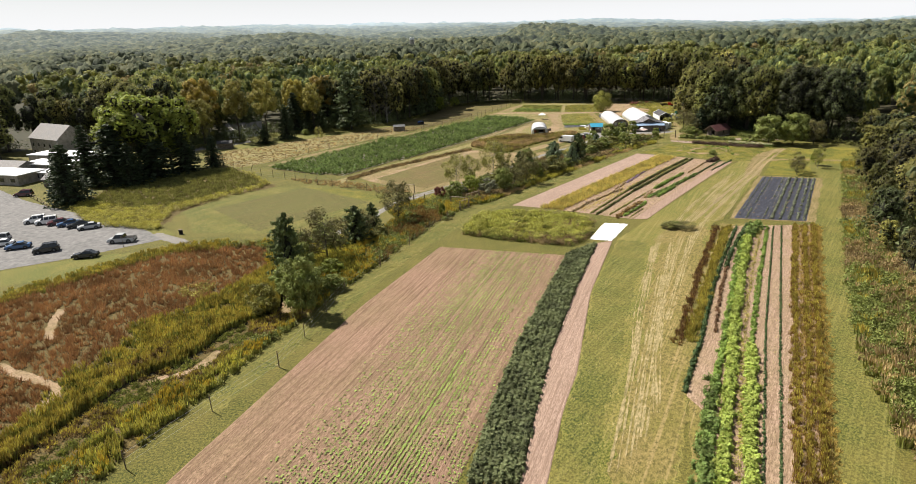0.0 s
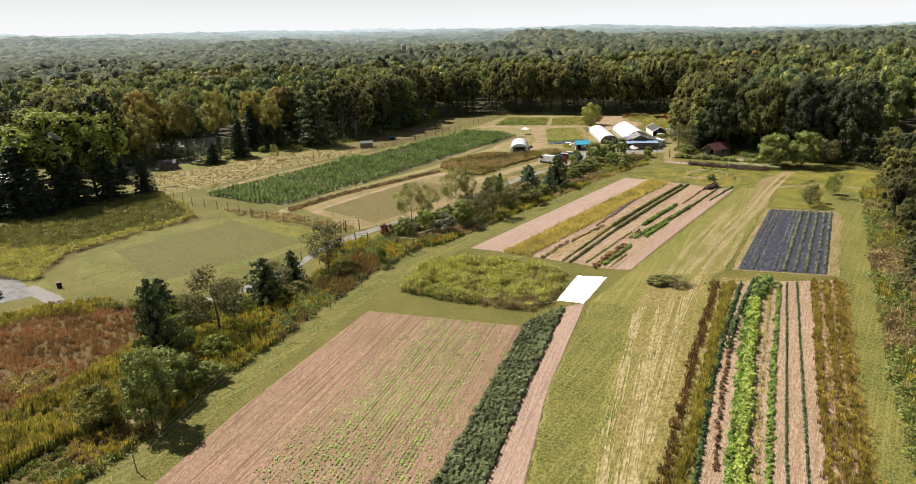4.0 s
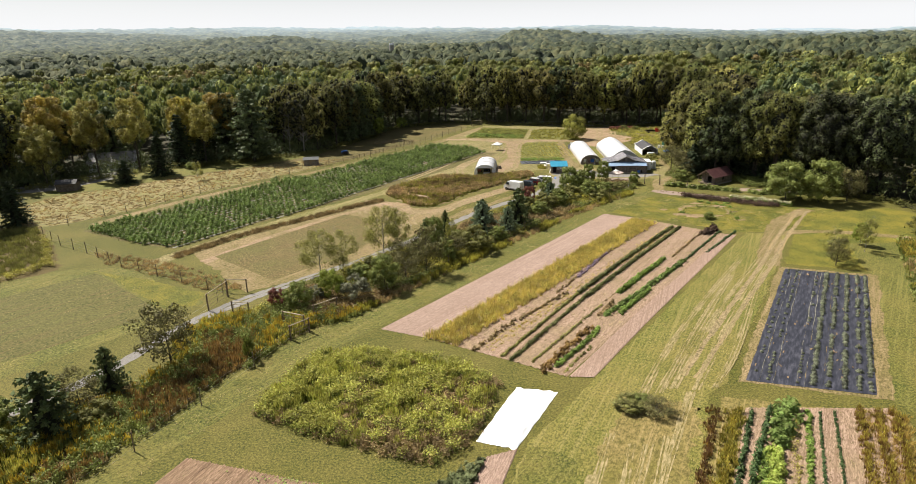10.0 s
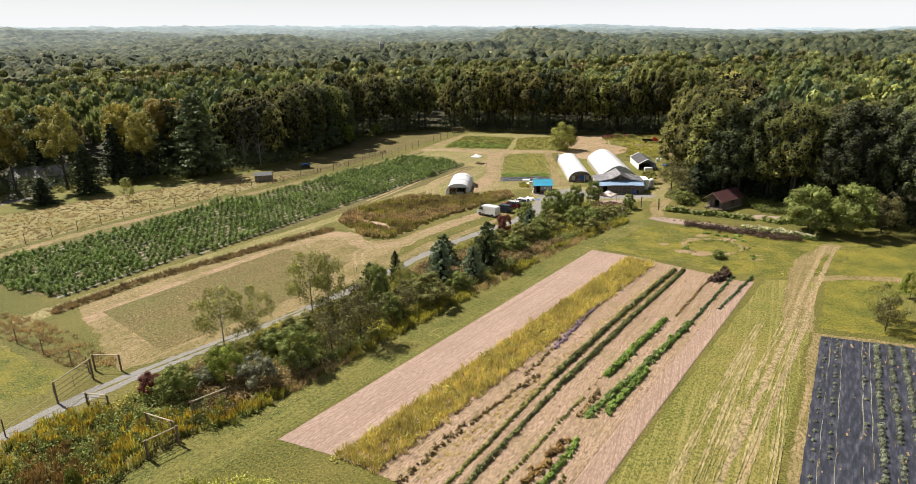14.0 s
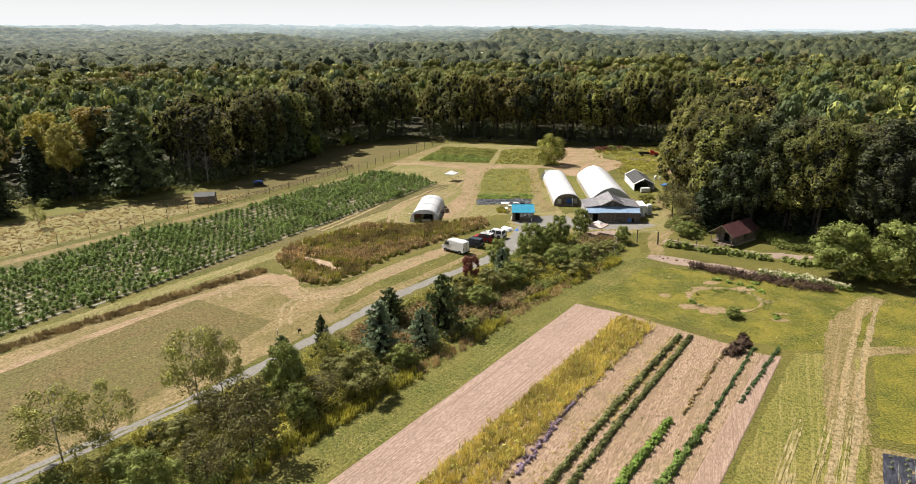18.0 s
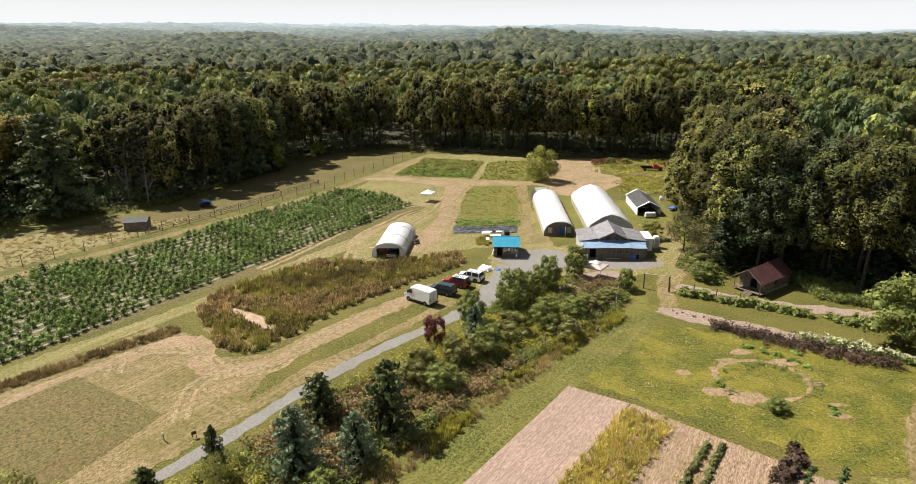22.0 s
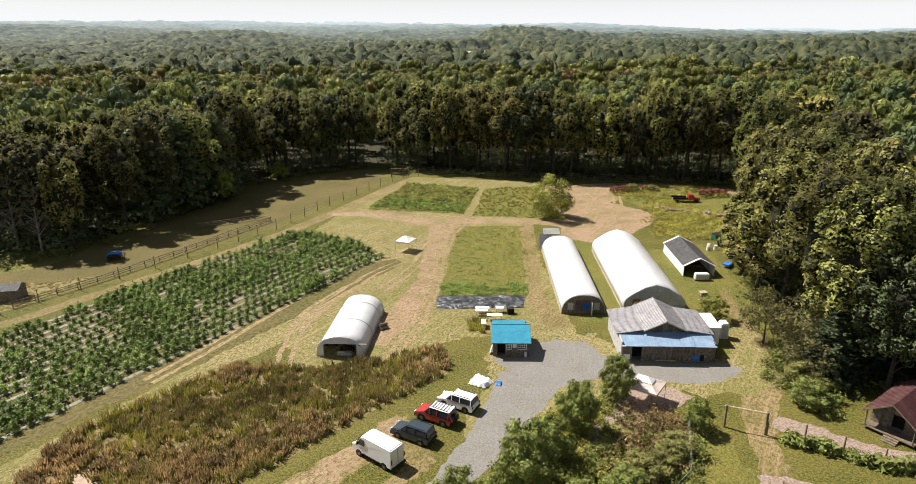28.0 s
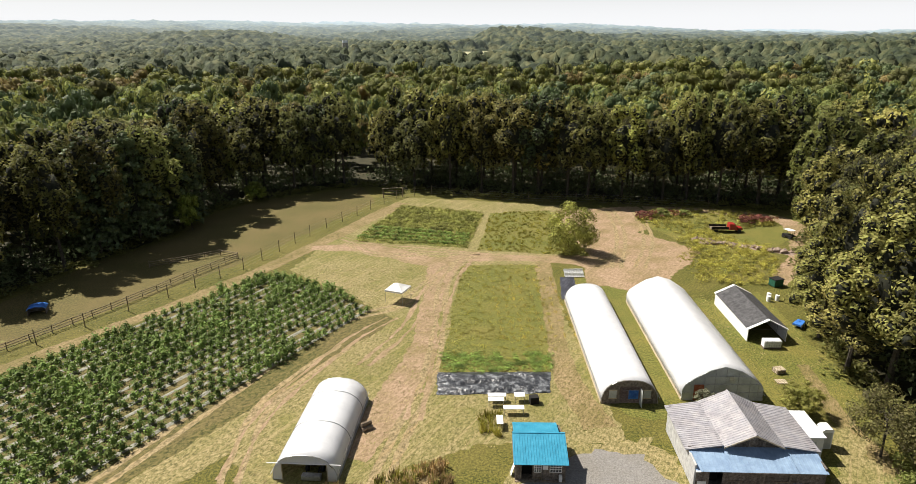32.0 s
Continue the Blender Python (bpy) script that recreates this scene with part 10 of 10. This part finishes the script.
scatter("garden_hedge", CLUMP_T, q, rng.uniform(1.2, 1.8, len(q)), [M_SHRUB], "leafy green bushes in a garden row", "garden row", tall=np.clip(1.3 + 1.2 * bush, 0.7, 2.0))
q = np.concatenate([along((82.4, 211.6), (91.2, 205.2), 0.17, 0.4, 0.8), along((91.2, 205.2), (100.5, 199), 0.2, 0.4, 0.8)])
scatter("purple_row", BUSH_T, q, rng.uniform(0.9, 1.5, len(q)), [M_PURPLE], "dark purple-brown bushy flower row", "flower row", tall=rng.uniform(0.6, 1.4, len(q)))
q = np.concatenate([along((92.6, 207.4), (98.9, 203.6), 0.2, 0.4, 0.4), along((98.9, 203.6), (103.4, 199.4), 0.2, 0.4, 0.4)])
scatter("cream_flowers", weed_set(4, 34, 0.5, 1.0, 0.17, 0, 1, 9, 0.17), q, rng.uniform(0.9, 1.2, len(q)), [M_GREENROW, M_WHITEBLOOM], "cream-white flowering row", "flower row", tall=rng.uniform(0.8, 1.2, len(q)))
q = along((78, 217), (84, 212.8), 0.9, 0.4, 0.5)
scatter("lavender_clumps", GRASS_T, q, rng.uniform(0.5, 0.9, len(q)), [M_BROWNWEED], "dry clumps in the mulch bed", "plants", tall=rng.uniform(0.4, 0.7, len(q)))
q = np.array([p for p in RING if rng.uniform() < 0.6]) + rng.normal(0, 0.5, (1, 2))
q = np.concatenate([q + rng.normal(0, 0.5, q.shape) for _ in range(4)])
knots = np.array([(85.9, 204.1), (87.2, 202.9), (88.3, 201.4), (89.6, 199.8), (90.2, 203), (84.3, 205.3), (76.6, 196.6), (86.8, 190.6)])
knots = np.concatenate([knots + rng.normal(0, 0.35, knots.shape) for _ in range(6)])
scatter("ring_weeds", CLUMP_T, knots, rng.uniform(0.5, 0.9, len(knots)), [M_GREENROW], "leafy green weed clumps beside the ring bed", "weeds", tall=rng.uniform(0.3, 0.6, len(knots)))
scatter("ring_weeds", WEED_T, q, rng.uniform(0.4, 0.8, len(q)), [M_SHRUB], "weeds along the ring bed", "weeds", tall=rng.uniform(0.25, 0.5, len(q)))
q = fill([(99.5, 231.5), (103, 225), (102.5, 220), (108, 216.5), (114, 211), (118, 212), (108, 230), (98, 240)], 2.2)
scatter("wood_edge_weeds", BUSH_T, q, rng.uniform(1.0, 1.8, len(q)), [M_SHRUB], "rank weeds along the wood edge", "weeds", tall=rng.uniform(0.8, 1.6, len(q)))
q = fill([(89, 226), (96, 232), (92, 244), (86, 236)], 1.0)
scatter("wood_edge_weeds", BUSH_T, q, rng.uniform(1.0, 1.8, len(q)), [M_SHRUB], "rank weeds beside the barn track", "weeds", tall=rng.uniform(0.8, 1.8, len(q)))
q = fill([(51, 250), (53, 249), (53.5, 253.5), (51, 254)], 3.5)
scatter("tall_weeds", GRASS_T, q, rng.uniform(0.8, 1.2, len(q)), [M_WEED], "tall weeds beside the blue-roofed shed", "weeds", tall=rng.uniform(0.8, 1.4, len(q)))
for poly, mts, dens, tl, lb, pr in ((PLOT_2, [M_SPIRE], 1.4, (0.3, 0.7), "leafy squash and weeds in a plot", BUSH_T), (PLOT_3, [M_WEED], 1.2, (0.3, 0.7), "rough yellow-green weeds", GRASS_T), ([(47, 262.8), (61, 262.2), (62, 267), (47, 267.5)], [M_GREENROW], 2.2, (0.25, 0.45), "leafy low green crop", BUSH_T), (PLOT_1, [M_WEED], 1.6, (0.1, 0.25), "short green growth in a plot", GRASS_T),
                                     ([(92, 326), (99, 312), (104, 316), (122, 320), (120, 331), (100, 336)], [M_WEED], 0.8, (0.4, 1.1), "rank weeds on the back bank", BUSH_T), ([(91, 292), (99, 290), (112, 300), (98, 309), (92, 302)], [M_WEED], 0.9, (0.2, 0.6), "long grass behind the tunnels", GRASS_T)):
    q = fill(poly, dens)
    scatter("plot_plants", pr, q, rng.uniform(0.6, 1.2, len(q)), mts, lb, "plants", tall=rng.uniform(*tl, len(q)))
q = np.concatenate([along((92, 326), (103, 328.5), 0.5, 0.4, 1.2), along((114, 323), (121, 320), 0.5, 0.4, 1.0)])
scatter("red_flowers", weed_set(4, 28, 0.5, 1.0, 0.17, 0, 1, 16, 0.18), q, rng.uniform(1.0, 1.6, len(q)), [M_WEED, M_LEAF_RED], "dark red flowering weeds", "wildflowers", tall=rng.uniform(1.0, 1.6, len(q)))

# ---- buildings by the car park and far houses ----
def house(x, y, rz, w, d, h, ridge, wallm, roofm, label, wins=3, name="house"):
    t = thing(name, pose(x, y, rise(x, y) if y > 400 else 0, 0, 0, rz), label, "house")
    boxpart("wall", -w / 2, w / 2, -d / 2, d / 2, 0, h, wallm, t)
    for s in (-1, 1):
        solid("gable", [(s * w / 2 - 0.1 * s, -d / 2, h), (s * w / 2 - 0.1 * s, d / 2, h), (s * w / 2 - 0.1 * s, 0, h + ridge)], (s * 0.1, 0, 0), wallm, t)
        part("roof", slab((-w / 2 - 0.4, s * (d / 2 + 0.4), h - 0.1), (w / 2 + 0.4, s * (d / 2 + 0.4), h - 0.1), (w / 2 + 0.4, 0, h + ridge + 0.1), (-w / 2 - 0.4, 0, h + ridge + 0.1), 0.12), roofm, t)
    for k in range(wins):
        xx = -w / 2 + w * (k + 0.5) / wins
        for zz in ((1.0,) if h < 4 else (1.0, 3.8)):
            g = boxpart("window", xx - 0.5, xx + 0.5, -d / 2 - 0.03, -d / 2, zz, zz + 1.3, M_GLASS, t)
            boxpart("sill", xx - 0.6, xx + 0.6, -d / 2 - 0.09, -d / 2 - 0.03, zz - 0.1, zz, M_WHITE, g)
    return t


house(-150, 236, -32, 20, 11, 7.0, 4.6, M_STONE, M_SHINGLE, "large grey stucco barn with weathered shingle roof", 5, "stone_barn")
house(-146, 201, -18, 16, 8, 3.0, 1.6, M_STONE, M_SHINGLE, "low grey house by the car park", 5)
for x, y, w, d, h in ((-134, 214, 26, 9, 4.0), (-132, 202, 20, 8, 3.2), (-140, 190, 22, 9, 3.0), (-124, 190, 10, 6, 2.6)):
    t = thing("flat_roofed_wing", pose(x, y, 0, 0, 0, -18), "low building wing with bright white flat roof", "building")
    boxpart("wall", -w / 2, w / 2, -d / 2, d / 2, 0, h, M_STONE, t)
    boxpart("roof", -w / 2 - 0.4, w / 2 + 0.4, -d / 2 - 0.4, d / 2 + 0.4, h + 0.004, h + 0.25, M_PALEROOF, t, "white membrane roof")
    for k in range(5):
        boxpart("window", -w / 2 + w * (k + 0.3) / 5, -w / 2 + w * (k + 0.7) / 5, -d / 2 - 0.04, -d / 2, 1.0, 2.1, M_GLASS, t)
house(-119, 181, -20, 5, 4, 2.3, 1.4, M_WOOD, M_SHINGLE, "small dark wooden shed by the drive", 1, "garden_shed")
fence([(-117, 166), (-110, 159.5), (-103, 152)], 3.2, 1.0, "dark post-and-rail fence by the drive", (), 0.09, 2)
t = thing("notice_post", pose(-68.2, 119.6, 0, 0, 0, 10), "thin wooden sign post beside the car park", "sign post")
rodpart("post", (0, 0, 0), (0, 0, 2.4), 0.05, M_POST, t)
boxpart("panel", -0.25, 0.25, -0.06, -0.02, 1.9, 2.35, M_WOOD, t)
t = thing("lane_sign", pose(17.7, 188.8, 0, 0, 0, 35), "small leaning dark sign on two stakes by the lane", "sign")
for x in (-0.35, 0.35):
    rodpart("stake", (x * 0.5, 0.0, 0), (x * 0.5, 0.2, 0.8), 0.03, M_DARK, t)
boxpart("board", -0.26, 0.26, 0.14, 0.19, 0.45, 0.85, M_WOOD, t, bevel=0.01)
t = thing("marker_post", pose(14.6, 188.6, 0, 4, 0, 0), "short pale marker post beside the lane", "post")
rodpart("post", (0, 0, 0), (0, 0, 0.95), 0.07, M_LUMBER, t)
rodpart("cap", (0, 0, 0.95), (0, 0, 1.02), 0.085, M_WHITE, t)
t = thing("litter_bin", pose(-59.5, 127.0, 0, 0, 0, 0), "dark litter bin beside the lane", "bin")
rodpart("drum", (0, 0, 0), (0, 0, 1.0), 0.4, M_DARK, t, n=12)
rodpart("rim", (0, 0, 1.0), (0, 0, 1.06), 0.43, M_POST, t, n=12)
t = thing("shelter_hut", pose(-87.6, 236.4, 0, 0, 0, 10), "small dark hut beside the driveway", "hut")
boxpart("wall", -2.6, 2.6, -1.8, 1.8, 0, 2.2, M_WOOD, t)
for s in (-1, 1):
    part("roof", slab((-2.9, s * 2.1, 2.2), (2.9, s * 2.1, 2.2), (2.9, 0, 3.2), (-2.9, 0, 3.2), 0.1), M_DARKSHINGLE, t)
house(-90, 268, 15, 14, 9, 3.2, 2.4, M_PALEROOF, M_SHINGLE, "pale house among the trees", 4)
house(167, 488, 10, 18, 10, 6, 4.5, M_LUMBER, M_RED_ROOF, "far house with brick-red roof among trees", 4)
house(232, 458, -15, 20, 10, 6, 4.5, M_PALEROOF, M_SHINGLE, "far pale house with brown roof among trees", 4)
house(-122, 480, 10, 16, 10, 6, 5, M_PALEROOF, M_PALEROOF, "far white-roofed house among trees", 4)
house(-385, 665, 5, 24, 12, 6, 4, M_LUMBER, M_SHINGLE, "far pale house among trees", 5)
house(-92, 920, 0, 40, 14, 8, 4, M_WHITE, M_PALEROOF, "far white farm building", 6)
t = thing("silo", pose(-60, 1010, float(rise(-60, 1010)), 0, 0, 0), "far grey farm silo above the trees", "silo")
rodpart("barrel", (0, 0, 0), (0, 0, 30), 3.5, M_STONE, t, n=16)
rodpart("cap", (0, 0, 30), (0, 0, 33), 3.5, M_PALEROOF, t, n=16)
tagged(patch("far_field", [(66, 960), (134, 960), (200, 1300), (176, 1410), (76, 1400)], 9.0, M_FARHAY, "pale far hay field between woods", 4, 10), kind="structure")

q = fill([(91, 289), (102, 287), (108, 295), (112, 306), (103, 318), (96, 312), (95, 300)], 1.3)
scatter("weeds", GOLD_T, q, rng.uniform(0.8, 1.3, len(q)), [M_WEED, M_GOLD_GREEN], "rank yellow-green weeds behind the tunnels", "weeds", tall=rng.uniform(0.4, 1.0, len(q)))
for x, y, h, w in ((94.5, 328, 1.5, 4.5), (99, 329, 1.7, 4.5), (104, 329, 1.4, 4.0), (115.6, 322, 1.8, 4.2), (119.5, 323, 1.6, 4.0)):
    add_tree("shrub_red" if x < 98 or x > 114 else "shrub", x, y, h, w, "low shrub with dull red flower heads" if x < 98 or x > 114 else "low leafy shrub by the woodland foot", "shrub")

# loose tufts and stubble in the mown grass
TUFTS = tuft_set(4, 6, 1.0, 0.9, 0.16, 0.45)


def tufts(poly, density, label, keep=None):
    q = fill(poly, density, keep=keep)
    g = np.array([noise.noise((x * 0.35, y * 0.35, 6.1)) for x, y in q]) + rng.normal(0, 0.25, len(q))
    for part_q, mt, lb in ((q[g > 0.05], M_TUFT, "green " + label), (q[g < -0.12], M_STUBBLE, "straw-coloured " + label)):
        scatter("grass_tufts", TUFTS, part_q, rng.uniform(0.25, 0.6, len(part_q)), [mt], lb, "grass", tall=rng.uniform(0.06, 0.16, len(part_q)))


tufts(band(smooth_line([(-27, 68), (-21, 84), (-10, 112), (2, 133), (12, 146), (35, 174), (57, 201), (66, 210), (76, 220)]), 7.0), 4.5, "tufts in the mown grass lane")
tufts([(31, 112), (13, 64), (8, 46), (18, 46), (28, 66), (46, 106), (56, 123), (80, 159), (90, 177), (84, 179), (60, 149), (42, 126)], 3.5, "tufts in the mown hayfield")
tufts([(60, 199), (84, 180), (97, 183), (112, 196), (90, 206), (78, 212), (70, 212)], 5.0, "tufts in the grass round the ring bed")
tufts([(-11, 156), (-26, 176), (-2, 204), (8, 213), (14, 206), (21, 207), (31, 219), (43, 230), (46, 222), (30, 203), (17, 187), (6, 171)], 3.0, "tufts in the dry field margin")
tufts([(20, 300), (28, 292), (40, 279), (30, 262), (26, 248), (30, 240), (50, 247), (66, 250), (66, 300), (50, 302)], 3.0, "tufts in the dry grass between plots", lambda a: ~inside(a[:, 0], a[:, 1], PLOT_1))
tufts([(66.5, 256), (69, 290), (74, 296), (86, 284), (99, 285), (97, 262), (94, 248), (88, 248), (86, 240)], 3.5, "tufts between the tunnels", lambda a: (np.abs(a[:, 0] - 70) > 4.5) & (np.abs(a[:, 0] - 80.5) > 6))
tufts([(-60, 199), (-47, 221), (-22, 251), (6, 287), (22, 312), (12, 305), (-12, 274), (-42, 238), (-66, 210)], 2.0, "tufts in the rough meadow")
tufts([(-66, 146), (-61, 160), (-49, 168), (-38, 169), (-17, 152), (-20, 145), (-37, 126), (-57, 128)], 2.0, "tufts in the short field")
# thin weeds and stubble between the bed rows
for poly, dens, where in (([(20.5, 137.2), (64.8, 192.2), (79, 179.8), (37.4, 126.4)], 2.6, "upper"), ([(6, 10), (24.6, 52), (30.4, 69.1), (47.4, 103), (55.8, 118), (71, 116.8), (57.2, 92), (47.8, 74.8), (35, 51.5), (12, 10)], 2.6, "lower")):
    q = fill(poly, dens)
    g = np.array([noise.noise((x * 0.3, y * 0.3, 2.7)) for x, y in q]) + rng.normal(0, 0.25, len(q))
    for sel, mt, lb in ((g > 0.16, M_TUFT, f"thin green weeds between the {where} beds"), (g < -0.08, M_STUBBLE, f"dry stubble between the {where} beds")):
        scatter("bed_weeds", TUFTS, q[sel], rng.uniform(0.3, 0.7, sel.sum()), [mt], lb, "weeds", tall=rng.uniform(0.08, 0.25, sel.sum()))
# pale gaps in the green plot and leafy rows in the squash plot
q = np.concatenate([along((50.4 + 1.45 * k + 0.02 * y0, y0), (50.5 + 1.45 * k + 0.02 * y0, y0 + ln), 0.16, 0.4, 0.05) for k in range(8) for y0, ln in zip(np.arange(271, 294, 2.6), rng.uniform(0.2, 1.6, 9))])
scatter("pale_stubble", TUFTS, q, rng.uniform(0.3, 0.5, len(q)), [M_STRAW], "pale dry stems in broken rows of a green plot", "stubble", tall=rng.uniform(0.25, 0.4, len(q)))
for k in range(11):
    f = (k + 0.4) / 11
    a, b = Vector((30.4, 318)).lerp(Vector((38.6, 341.5)), f), Vector((52.6, 311)).lerp(Vector((57.8, 333.5)), f)
    strip_row("squash_row", [tuple(a), tuple(b)], 0.32 if k < 4 else 0.5, 0.25, (0.7, 1.2), (0.4, 0.8), CLUMP_T, [M_GREENROW if k < 4 else M_SPIRE], "leafy squash row in a green plot" if k < 4 else "weedy yellow-green row in a green plot")
